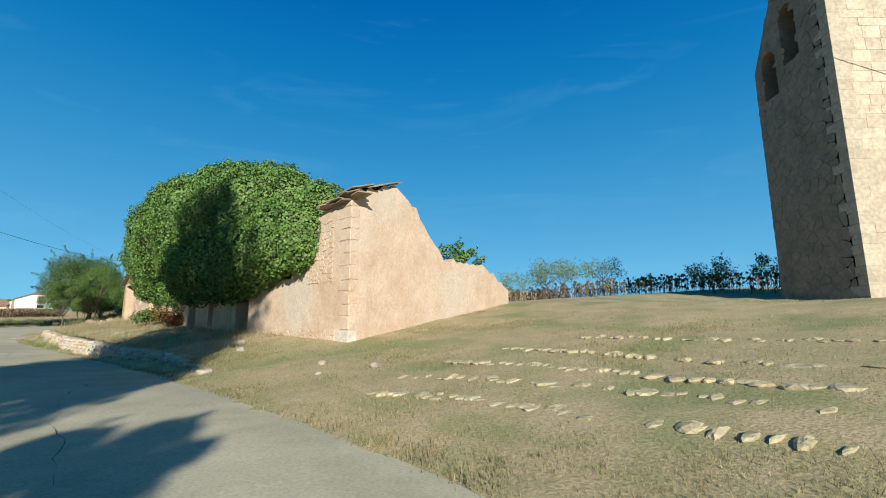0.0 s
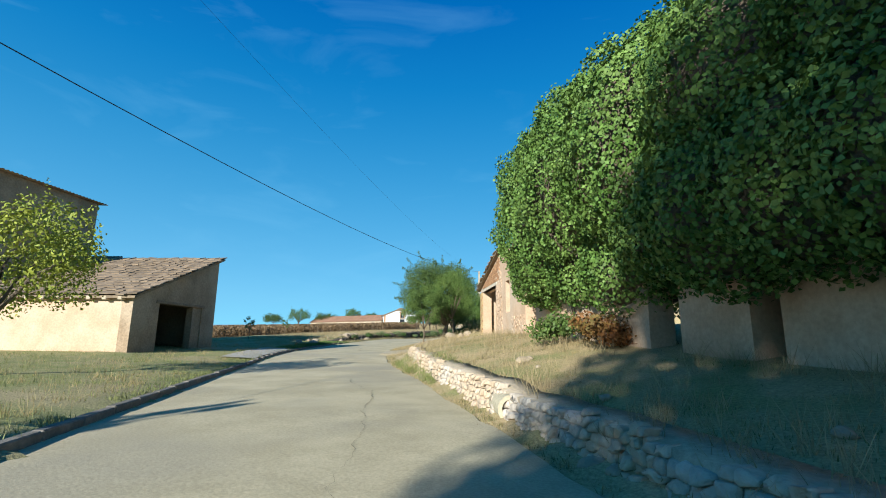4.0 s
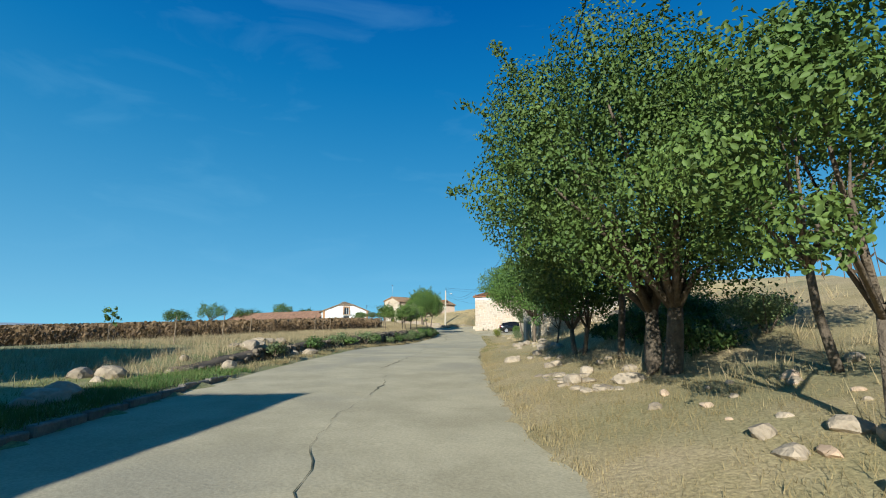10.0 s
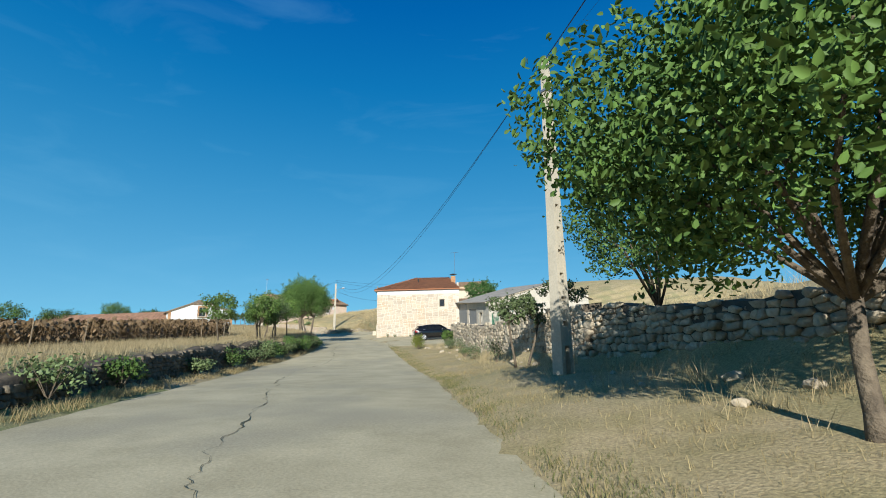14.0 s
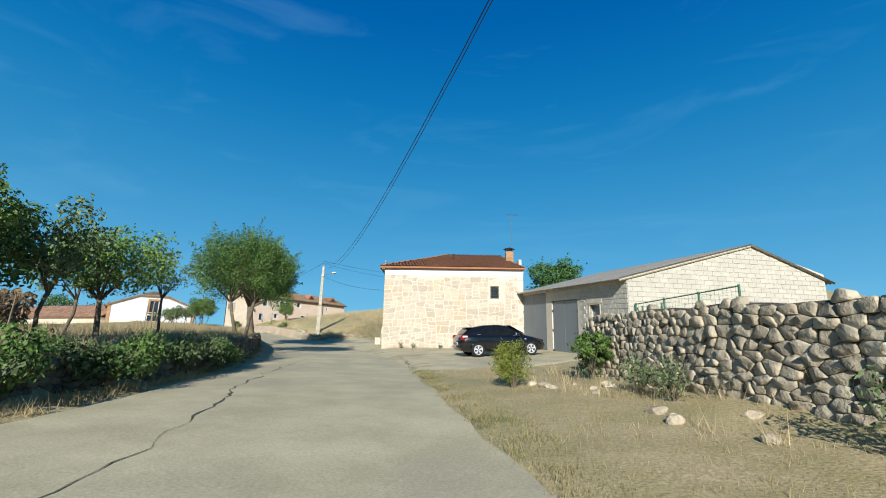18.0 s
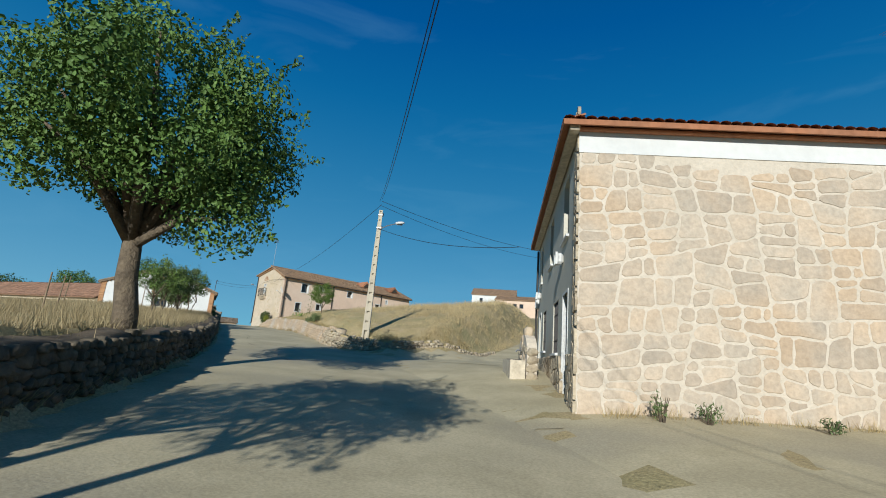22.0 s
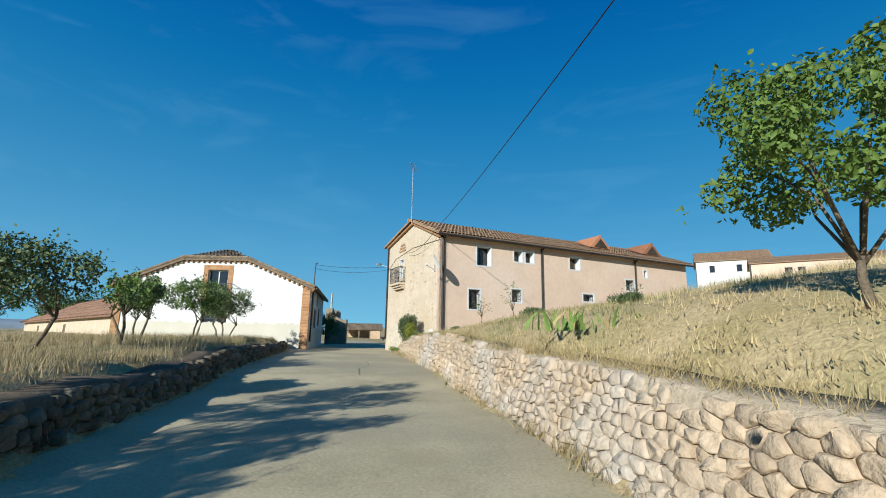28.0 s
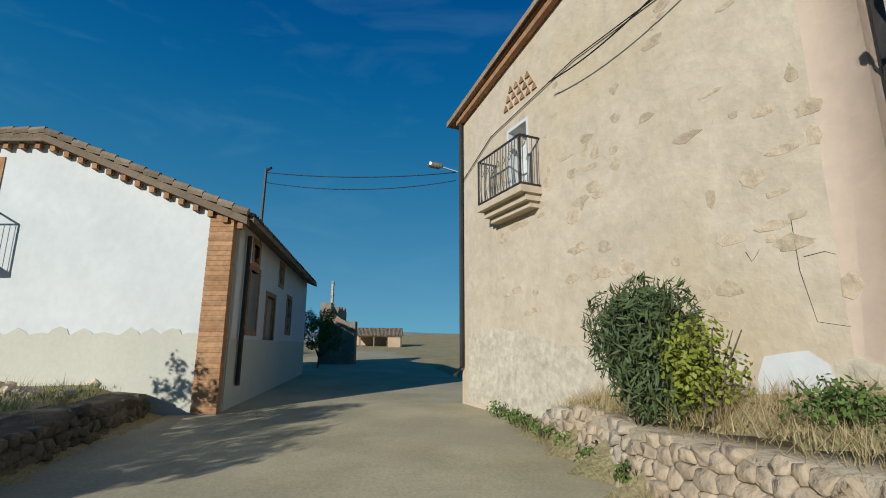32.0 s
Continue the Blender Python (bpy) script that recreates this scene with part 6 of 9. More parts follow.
def clump_points(centres, radii, n, rng, fill=0.35):
    """Points in a cloud of clumps, most near the clumps' skins, with the way out of the clump."""
    w = np.array([r[0] * r[1] + r[1] * r[2] for r in radii])
    pick = rng.choice(len(centres), n, p=w / w.sum())
    way = rng.normal(0, 1, (n, 3))
    way /= np.linalg.norm(way, axis=1, keepdims=True)
    depth = 1 - fill * rng.random(n) ** 1.5 + rng.normal(0, 0.05, n)
    return np.array(centres)[pick] + way * np.array(radii)[pick] * depth[:, None], way


def tree(place, height, spread, leaf_m, label, trunk_h=None, leaves=5000, leaf=0.13, seed=1, clumps=14, stems=1, trunk_r=None, lift=0.0, flat=0.8, category="tree", name="tree", group="", bare=0.0, shift=None, fine=False):
    r, rng = random.Random(seed), np.random.default_rng(seed)
    trunk_h = trunk_h or height * 0.35
    trunk_r = trunk_r or 0.035 * height
    x, y = place[:2]
    z = place[2] if len(place) > 2 else ground(x, y) - 0.05
    t = thing(name, (x, y, z), 0.0 if shift else r.uniform(0, 360), label, category, group)
    leaves, leaf = int(leaves * 1.5), leaf * 0.85
    ox_, oy_ = shift or (0, 0)
    mid = Vector((ox_, oy_, (height + trunk_h * 0.75) / 2 + lift))
    up = (height - trunk_h * 0.75) / 2
    centres, radii = [], []
    clumps = int(clumps * 1.7)
    for k in range(clumps):
        a, e = 2.4 * k + r.uniform(-0.3, 0.3), math.asin(max(-0.9, min(0.95, -0.75 + 1.7 * (k + 0.5) / clumps)))
        q = r.uniform(0.45, 0.86)
        centres.append((mid.x + spread * q * math.cos(a) * math.cos(e), mid.y + spread * q * math.sin(a) * math.cos(e), mid.z + up * q * math.sin(e)))
        cr = spread * r.uniform(0.2, 0.36)
        radii.append((cr, cr, cr * flat))
    for s_ in range(stems):
        ox, oy = (0.0, 0.0) if stems == 1 else (0.22 * math.cos(2.1 * s_), 0.22 * math.sin(2.1 * s_))
        lean_ = Vector((r.uniform(-0.05, 0.05) * height + ox * 2, r.uniform(-0.05, 0.05) * height + oy * 2, trunk_h))
        root = Vector((ox, oy, -0.1))
        fork = root + lean_
        part("trunk", tubed([root, root.lerp(fork, 0.25) + Vector((0.02, 0.02, 0)), root.lerp(fork, 0.6) + Vector((r.uniform(-0.06, 0.06), r.uniform(-0.06, 0.06), 0)), fork], trunk_r, 8, trunk_r * 0.72), BARK, t, "", True)
        for k in range(s_, len(centres), stems):
            if k % 3 and not bare:
                continue
            c = Vector(centres[k])
            mid_ = fork.lerp(c, 0.5) + Vector((r.uniform(-0.15, 0.15), r.uniform(-0.15, 0.15), 0.12 * height * r.random())) * 0.6
            part("limb", tubed([fork - Vector((0, 0, 0.12)), mid_, c], trunk_r * 0.5, 5, trunk_r * 0.1), BARK, t, "", True)
    p, nrm = clump_points(centres, radii, leaves, rng, 0.5)
    # shoots that stand out of the crown
    for k in range(clumps):
        w = Vector(centres[k]) - mid
        w = (w.normalized() + Vector((r.uniform(-0.4, 0.4), r.uniform(-0.4, 0.4), r.uniform(0.0, 0.7)))).normalized()
        a = Vector(centres[k]) + w * radii[k][0] * 0.8
        b = a + w * spread * r.uniform(0.1, 0.26)
        q = np.array(a) + (np.array(b) - np.array(a)) * rng.random((max(6, leaves // 900), 1)) + rng.normal(0, 0.05, (max(6, leaves // 900), 3))
        p, nrm = np.concatenate([p, q]), np.concatenate([nrm, rng.normal(0, 1, q.shape)])
    keep = p[:, 2] > trunk_h * 0.35
    v, f = cards(p[keep], nrm[keep], leaf, rng, fine=fine or leaves > 8000)
    put("crown", raw("crown", v, f), leaf_m, t)
    return t


def shrub(place, height, spread, leaf_m, label, leaves=900, leaf=0.07, seed=1, slim=0.5, name="shrub", category="shrub", group="", upright=False, lift=0.0):
    r, rng = random.Random(seed), np.random.default_rng(seed)
    x, y = place[:2]
    t = thing(name, (x, y, ground(x, y) - 0.03 + lift), r.uniform(0, 360), label, category, group)
    for k in range(6):
        a = 1.05 * k + r.uniform(-0.3, 0.3)
        part("stem", tubed([(0.03 * math.cos(a), 0.03 * math.sin(a), 0), (0.3 * spread * math.cos(a), 0.3 * spread * math.sin(a), height * 0.45), (0.6 * spread * math.cos(a), 0.6 * spread * math.sin(a), height * 0.8)], 0.015, 4, 0.005), BARK, t)
    centres = [(spread * 0.5 * r.uniform(-1, 1), spread * 0.5 * r.uniform(-1, 1), height * r.uniform(0.3, 0.72)) for _ in range(8)]
    radii = [(spread * 0.5, spread * 0.5, height * 0.3)] * 8
    p, nrm = clump_points(centres, radii, leaves, rng, 0.6)
    if upright:
        nrm = nrm * np.array([1, 1, 0.15])
    p[:, 2] = np.abs(p[:, 2])
    v, f = cards(p, nrm, leaf, rng, 0.1, slim)
    put("foliage", raw("foliage", v, f), leaf_m, t)
    return t


def ivy():
    rng = np.random.default_rng(3)
    E = [((-15.0, 26.3, 6.0), (2.7, 2.6, 3.3)), ((-13.2, 24.3, 6.3), (2.6, 2.5, 3.0)), ((-11.2, 22.3, 6.1), (2.6, 2.4, 2.9)), ((-9.0, 20.2, 5.9), (2.4, 2.2, 2.7)), ((-7.0, 18.4, 5.6), (2.2, 1.9, 2.45)),
         ((-5.4, 16.9, 5.1), (1.75, 1.6, 1.85)), ((-4.1, 15.7, 4.9), (1.25, 1.1, 1.35)), ((-13.6, 25.0, 3.9), (1.7, 1.6, 1.5)), ((-10.5, 21.4, 4.0), (1.8, 1.6, 1.5)), ((-16.2, 27.0, 4.3), (1.5, 1.4, 1.6)), ((-9.8, 20.9, 3.7), (1.6, 1.4, 1.4)), ((-12.1, 23.1, 3.5), (1.6, 1.5, 1.5))]
    # the curtain that hangs before the wall
    for u, zc, ra, rz in ((-2.3, 3.75, 1.4, 1.55), (-1.0, 3.8, 1.3, 1.5), (0.3, 3.75, 1.25, 1.55), (1.5, 3.85, 1.25, 1.5), (2.7, 4.0, 1.2, 1.4), (3.8, 4.3, 1.1, 1.3), (4.75, 4.25, 0.85, 1.15)):
        E.append(((-8.0 + 0.762 * u - 0.2, 17.9 - 0.648 * u - 0.23, zc), (ra, ra * 0.8, rz)))
    t = thing("ivy_mass", (-10.5, 21.5, 1.5), 0, "great glossy dark green ivy bulging over the ruined wall", "ivy")
    o = np.array([-10.5, 21.5, 1.5])
    c, rad = np.array([e[0] for e in E]), np.array([e[1] for e in E])
    pts, nrms = [], []
    for i in range(len(E)):
        n = int(19000 * rad[i].max() ** 2 / 4.0)
        way = rng.normal(0, 1, (n, 3))
        way /= np.linalg.norm(way, axis=1, keepdims=True)
        lump = np.array([1 + 0.15 * noise.noise(Vector(w) * 2.6 + Vector((i * 7.1, 0, 0))) + 0.09 * noise.noise(Vector(w) * 7 + Vector((0, i * 3.3, 0))) for w in way])
        p = c[i] + way * rad[i] * (lump + rng.normal(0, 0.02, n) - rng.exponential(0.055, n))[:, None]
        inside = np.zeros(n, bool)
        for j in range(len(E)):
            if j != i:
                inside |= (((p - c[j]) / rad[j]) ** 2).sum(1) < 0.8
        keep = ~inside & (p[:, 2] > 2.5 + 0.4 * rng.normal(0, 1, n))
        pts.append(p[keep])
        nrms.append(way[keep])
    p, n = np.concatenate(pts), np.concatenate(nrms)
    n[:, 2] -= 0.15
    v, f = cards(p - o, n, 0.092, rng, 0.25, 0.85)
    put("ivy_leaves", raw("ivy_leaves", v, f), LEAF_IVY, t)
    # dark balls under the leaves: the ivy's inner shade, given as colour
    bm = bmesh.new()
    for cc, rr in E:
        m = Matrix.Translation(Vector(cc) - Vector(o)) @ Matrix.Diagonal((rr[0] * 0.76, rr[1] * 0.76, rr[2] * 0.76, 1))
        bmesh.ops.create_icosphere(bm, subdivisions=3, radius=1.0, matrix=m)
    part("ivy_shade_core", bm, BARK, t, "dark bark-coloured core that stands for the shade inside the ivy", True)
    r = random.Random(9)
    for k in range(7):
        q = k / 6
        x, y = -14.6 + 8.5 * q, 25.0 - 7.6 * q
        z0 = ground(x, y) - 1.5
        part("ivy_stem", tubed([(x - o[0] + 0.3, y - o[1] + 0.2, z0), (x - o[0] + r.uniform(-0.2, 0.2), y - o[1], z0 + 1.0), (x - o[0], y - o[1], 2.6)], 0.12, 6, 0.07), BARK, t)
    # sprays at the top
    for k in range(5):
        tube_ = tubed([(-3.5 + 0.25 * k, 3.6, 7.3), (-3.6 + 0.3 * k, 3.5, 8.0 + 0.1 * k)], 0.01, 4)
        part("spray", tube_, BARK, t)


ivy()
tree((-24.6, 14.0), 4.5, 2.1, LEAF_C, "small tree with yellow-green autumn leaves on the verge by the shed", 1.5, 5200, 0.11, 11, 16, trunk_r=0.1, name="verge_tree")
tree((-31.3, 41.5), 6.9, 3.1, LEAF_A, "large leafy tree with a stout pale trunk at the road's edge", 1.4, 50000, 0.08, 12, 32, stems=2, trunk_r=0.18, lift=-0.3, name="roadside_tree", shift=(-0.25, -0.2))
tree((-29.0, 39.8), 5.2, 2.2, LEAF_A, "slim young tree beside the large one", 1.6, 11000, 0.072, 13, 14, trunk_r=0.07, name="roadside_tree")
tree((-29.4, 36.7), 4.3, 1.6, LEAF_A, "slim young tree with low leafy branches", 1.2, 8500, 0.068, 27, 13, trunk_r=0.06, name="roadside_tree")
tree((-32.3, 44.5), 3.6, 0.8, LEAF_A, "slim straight tree on the shaded bank", 2.3, 4200, 0.08, 14, 10, trunk_r=0.1, name="roadside_tree")
tree((-33.8, 46.3), 4.0, 1.85, LEAF_B, "dark forked tree growing on the shaded bank", 1.0, 10000, 0.095, 15, 18, stems=2, trunk_r=0.09, name="bank_tree")
tree((-37.7, 55.0), 4.75, 2.8, LEAF_B, "broad-leaved tree with a whitewashed trunk by the verge", 1.4, 24000, 0.09, 16, 26, trunk_r=0.09, lift=-0.1, name="bank_tree", shift=(0.15, 0.0))
tree((-35.46, 50.74), 2.4, 1.2, LEAF_B, "small dark shrubby tree on the bank", 0.9, 1500, 0.1, 17, 8, trunk_r=0.04, name="bank_tree")
tree((-38.0, 62.2), 6.3, 2.2, LEAF_B, "leafy dark tree beside the concrete pole", 1.0, 7500, 0.1, 18, 20, trunk_r=0.07, lift=-0.35, name="wall_tree")
tree((-41.6, 65.9), 2.45, 1.0, LEAF_D, "thin quince sapling before the stone wall", 1.6, 1300, 0.12, 19, 9, stems=2, trunk_r=0.045, name="wall_tree")
tree((-40.2, 67.4), 2.35, 0.9, LEAF_D, "thin sapling leaning on the stone wall", 1.6, 800, 0.12, 20, 7, trunk_r=0.04, name="wall_tree")
# by the left-hand field wall
tree((-63.1, 89.6), 4.7, 2.4, LEAF_B, "leafy tree with two grey trunks growing at the field wall", 1.7, 13500, 0.088, 21, 20, stems=2, trunk_r=0.09, name="wall_tree")
tree((-61.7, 83.9), 2.9, 0.95, LEAF_D, "thin leaning young tree behind the field wall", 1.4, 600, 0.1, 22, 10, trunk_r=0.05, name="wall_tree")
tree((-60.9, 81.3), 3.1, 1.7, LEAF_A, "spreading fruit tree behind the field wall", 1.2, 3600, 0.11, 25, 16, trunk_r=0.08, name="wall_tree")
tree((-59.6, 77.4), 2.9, 1.3, LEAF_B, "dark fruit tree behind the field wall", 1.1, 2600, 0.11, 26, 12, trunk_r=0.07, name="wall_tree")
tree((-69.0, 98.1), 6.5, 2.75, LEAF_B, "dense round tree with a stout trunk at the field wall", 1.9, 25000, 0.1, 23, 30, trunk_r=0.24, lift=-0.2, name="wall_tree", shift=(0.35, -0.3))
for k, (s, d, h, sp) in enumerate(((96.5, -6.6, 3.3, 1.25), (99.5, -6.4, 3.1, 1.2), (93.5, -8.4, 2.9, 1.2), (102.5, -7.2, 3.0, 1.0))):
    tree(on_road(s, d), h, sp, LEAF_D if k % 2 else LEAF_A, "small orchard tree at the edge of the field", 1.2, 1700, 0.12, 30 + k, 10, trunk_r=0.05, name="orchard_tree", group="orchard trees")
for k, (s, d, h, sp) in enumerate(((139.2, -6.0, 2.95, 1.3), (143.1, -5.95, 2.9, 1.1), (144.8, -5.3, 3.0, 1.0), (147.5, -4.95, 3.1, 1.2), (150.3, -5.6, 2.2, 0.8), (154.5, -6.3, 2.5, 1.35), (157.0, -5.5, 1.9, 0.7), (160.5, -6.6, 2.2, 0.8), (164.1, -8.0, 1.9, 0.6), (165.2, -6.4, 2.8, 1.2), (168.0, -5.75, 2.7, 1.15), (169.6, -6.2, 2.3, 0.5))):
    thin = k in (6, 8, 11)
    tree(on_road(s, d), h, sp, LEAF_D if k % 3 else LEAF_A, "sparse young orchard tree behind the low wall" if thin else "small leafy orchard tree behind the low wall", 0.95, 500 if thin else 3200, 0.095, 40 + k, 12, stems=1 + k % 2, trunk_r=0.045, name="orchard_tree", group="orchard trees")
tree((-81.66, 121.07), 2.3, 1.12, LEAF_E, "young bright green tree on the grass slope", 0.55, 5200, 0.066, 60, 12, trunk_r=0.042, name="slope_tree", shift=(-0.05, 0.05), fine=True)
for k, (p, h) in enumerate((((-92.0, 132.9), 1.8), ((-94.0, 133.6), 1.3), ((-88.6, 137.4), 1.2))):
    tree(p, h, 0.45, LEAF_D, "bare sapling before the ochre house", 0.7, 40, 0.07, 64 + k, 7, trunk_r=0.02, name="sapling", bare=1.0)
# the far side of fields and hill
for k, (x, y, h, sp) in enumerate(((-156, 124, 6.5, 4.2), (-143, 139, 6.5, 4.0), (-150, 131.5, 4.5, 4.5), (-163, 118, 4.5, 4.0), (-135, 141, 5.0, 3.2))):
    tree((x, y), h, sp, LEAF_B, "round distant tree behind the farm", 1.2, 2600, 0.3, 70 + k, 14, name="far_tree", group="far trees")
tree((-50.0, 107.8), 6.7, 2.3, LEAF_PINE, "umbrella pine behind the garage", 4.6, 4800, 0.17, 80, 18, name="pine_tree", flat=0.55)
tree((9.0, 37.7), 3.4, 2.6, LEAF_D, "low spreading almond tree beyond the churchyard", 1.4, 2400, 0.13, 81, 12, stems=2, trunk_r=0.07, name="almond_tree")
tree((13.0, 38.0), 3.2, 2.0, LEAF_D, "small thin almond tree beyond the churchyard", 1.4, 1000, 0.13, 82, 9, trunk_r=0.06, name="almond_tree")
tree((4.5, 30.0), 2.0, 1.3, LEAF_D, "grey dry bush behind the ruin", 0.5, 900, 0.09, 83, 9, trunk_r=0.03, name="bush")
tree((17.5, 30.5), 2.2, 1.8, LEAF_B, "dark spreading bush near the church tower", 0.6, 1500, 0.12, 84, 10, trunk_r=0.05, name="bush")
tree((14.6, 34.0), 1.5, 0.8, LEAF_B, "dark low bush near the church tower", 0.4, 600, 0.12, 85, 7, trunk_r=0.03, name="bush")
tree((18.6, 26.5), 2.4, 1.2, LEAF_B, "dark shrub against the church tower", 0.7, 900, 0.12, 86, 8, trunk_r=0.03, name="bush")
tree((0.9, 22.6), 2.5, 1.2, LEAF_IVY, "ivy crown behind the ruined side wall", 0.9, 900, 0.16, 87, 8, name="bush", lift=0.6)
tree((-116.6, 142.2), 2.9, 1.3, LEAF_B, "dark bush growing beside the white house's far corner", 0.7, 2600, 0.12, 190, 10, trunk_r=0.05, name="bush")
tree((-46.5, 34.5), 2.1, 0.5, LEAF_B, "thin sapling at the field's edge", 0.9, 260, 0.12, 88, 6, trunk_r=0.03, name="sapling")
tree((-55.9, 44.9), 1.9, 0.4, LEAF_B, "thin sapling at the field's edge", 0.9, 220, 0.12, 89, 6, trunk_r=0.03, name="sapling")
# shrubs
for k, (s, d, h) in enumerate(((54.5, 5.6, 0.8), (56.2, 6.3, 0.9), (57.8, 5.7, 0.75), (59.3, 6.4, 0.95), (60.8, 5.8, 0.7), (58.4, 7.4, 0.9), (62.3, 6.6, 0.7))):
    shrub(on_road(s, d), h, 0.95, LEAF_B, "dark bramble thicket under the trees on the bank", 1500, 0.09, 210 + k, 0.6, name="bramble", group="brambles on the bank")
for k in range(8):
    s, d = 54.8 + 1.2 * k, 7.3 + 0.5 * math.sin(2.1 * k)
    shrub(on_road(s, d), 0.95 + 0.2 * math.sin(3.7 * k), 0.95, LEAF_B if k % 3 else LEAF_D, "tall dark bramble hedge along the top of the bank", 2600, 0.065, 260 + k, 0.6, name="bramble", group="brambles on the bank")
shrub((-13.0, 22.6), 1.0, 0.9, LEAF_RED, "low shrub of green and reddening leaves before the ruin", 1500, 0.1, 1, 0.7)
shrub((-14.6, 23.9), 1.0, 1.0, LEAF_A, "low green shrub before the ruin", 1700, 0.1, 2, 0.7)
shrub((-50.3, 82.7), 1.2, 0.6, LEAF_C, "bushy yellow-green broom on the dry verge", 2600, 0.1, 3, 0.18, upright=True, name="broom_bush")
tree((-48.5, 83.95), 1.3, 0.56, LEAF_IVY, "clipped round shrub on a short stem by the wall", 0.45, 1700, 0.09, 90, 9, trunk_r=0.03, name="clipped_shrub", category="shrub")
for k, (s, d, h) in enumerate(((92.0, 5.0, 1.0), (95.5, 5.2, 0.9), (96.5, 5.3, 0.8), (87.2, 4.6, 0.9), (84.0, 4.8, 1.1), (89.5, 4.6, 0.6), (99.5, 6.0, 0.7))):
    shrub(on_road(s, d), h, 0.45, LEAF_D, "straggling weed at the foot of the stone wall", 420, 0.08, 100 + k, 0.35, name="weed", category="weed", upright=True)
for k, (s, h, sp) in enumerate(((61, 0.5, 0.5), (65, 0.6, 0.7), (68.5, 0.7, 0.8), (71, 0.6, 0.6), (75.5, 0.9, 0.8), (78.5, 0.8, 0.7), (84, 0.7, 0.7), (88, 0.9, 0.7), (91.5, 0.8, 0.9), (93.5, 0.9, 0.9), (96, 0.7, 0.8), (98.5, 0.8, 0.8), (101.5, 0.8, 0.8), (104, 0.6, 0.6))):
    shrub(on_road(s, -float(np.interp(s, *LWALL_D)) + 0.25), h, sp, LEAF_B if k % 2 else LEAF_D, "bramble growing over the field wall", 700, 0.09, 120 + k, 0.6, name="bramble", group="brambles on the wall", lift=0.15)
for k, (s, e, h) in enumerate(((93.0, 0.1, 1.1), (94.6, -0.3, 1.0), (96.8, 0.0, 1.15), (98.0, -0.3, 0.9), (99.6, 0.1, 1.1), (101.0, -0.2, 0.9), (102.6, 0.0, 1.0), (103.8, -0.3, 0.8))):
    shrub(on_road(s, -float(np.interp(s, *LWALL_D)) + e), h, 0.75, LEAF_B if k % 3 else LEAF_D, "dark bramble hedge grown over the field wall", 1500, 0.08, 230 + k, 0.6, name="bramble", group="brambles on the wall", lift=0.1)
shrub((-98.72, 133.72), 1.5, 0.68, LEAF_D, "grey-green oleander against the ochre house", 5600, 0.14, 140, 0.16, lift=0.05, name="oleander", upright=True)
shrub((-98.0, 133.4), 0.95, 0.48, LEAF_C, "yellowing leafy shrub beside the oleander", 1500, 0.055, 141, 0.6)
shrub((-97.15, 132.95), 0.4, 0.42, LEAF_A, "low green weeds on the wall's ledge", 700, 0.05, 142, 0.5)
for k, (p, h, sp) in enumerate((((-80.6, 118.6), 0.8, 0.6), ((-79.9, 118.3), 0.75, 0.5), ((-89.2, 129.5), 0.3, 0.4), ((-85.5, 127.0), 0.35, 0.45), ((-94.3, 132.1), 0.22, 0.25))):
    shrub(p, h, sp, LEAF_D, "grey-green lavender on the slope", 1300, 0.12, 150 + k, 0.12, name="lavender", upright=True)
for k in range(7):
    shrub(on_road(168.0 + 0.7 * k, 2.5), 0.3, 0.25, LEAF_A, "small weed at the road's edge", 160, 0.06, 160 + k, 0.5, name="weed", category="weed")
for k, (x, y) in enumerate(((-59.6, 100.9), (-58.9, 101.2), (-57.2, 101.6))):
    shrub((x, y - 0.25), 0.55 - 0.12 * k, 0.2, LEAF_D, "dry thistle at the foot of the stone house", 150, 0.07, 170 + k, 0.3, name="thistle", category="weed", upright=True)


def iris(place, n, seed, high=0.55):
    r = random.Random(seed)
    t = thing("iris_clump", (*place, ground(*place)), 0, "clump of broad green iris blades on top of the wall", "plant")
    for k in range(n):
        a, x, y = r.uniform(0, 6.28), r.uniform(-0.9, 0.9), r.uniform(-0.45, 0.45)
        h, w = high * r.uniform(0.6, 1.15), 0.028
        lx, ly = r.uniform(-0.22, 0.22), r.uniform(-0.22, 0.22)
        bm = bmesh.new()
        dx, dy = w * math.cos(a), w * math.sin(a)
        row = [[bm.verts.new((x + lx * q * q + sg * dx * (1 - q ** 3), y + ly * q * q + sg * dy * (1 - q ** 3), h * q)) for sg in (-1, 1)] for q in (0.0, 0.35, 0.7, 0.98)]
        for p, q in zip(row, row[1:]):
            bm.faces.new((p[0], p[1], q[1], q[0]))
        part("blade", bm, LEAF_A if r.random() < 0.75 else STRAW, t)


iris((-84.6, 122.9), 45, 1, 0.3)

# unseen tall trees behind the first bend, added to shade road and ivy
tree((-4.4, -14.0), 19.8, 3.3, LEAF_A, "unseen tall leafy tree behind the first bend, placed for its shade", 4.0, 9000, 0.33, 95, 30, trunk_r=0.35, name="unseen_shade_tree", flat=1.6, shift=(0, 0.01))
tree((-0.75, -12.0), 7.3, 1.3, LEAF_A, "unseen slim leafy tree behind the first bend, placed for its shade", 4.9, 5200, 0.2, 96, 16, trunk_r=0.12, name="verge_tree", shift=(0, 0.01))
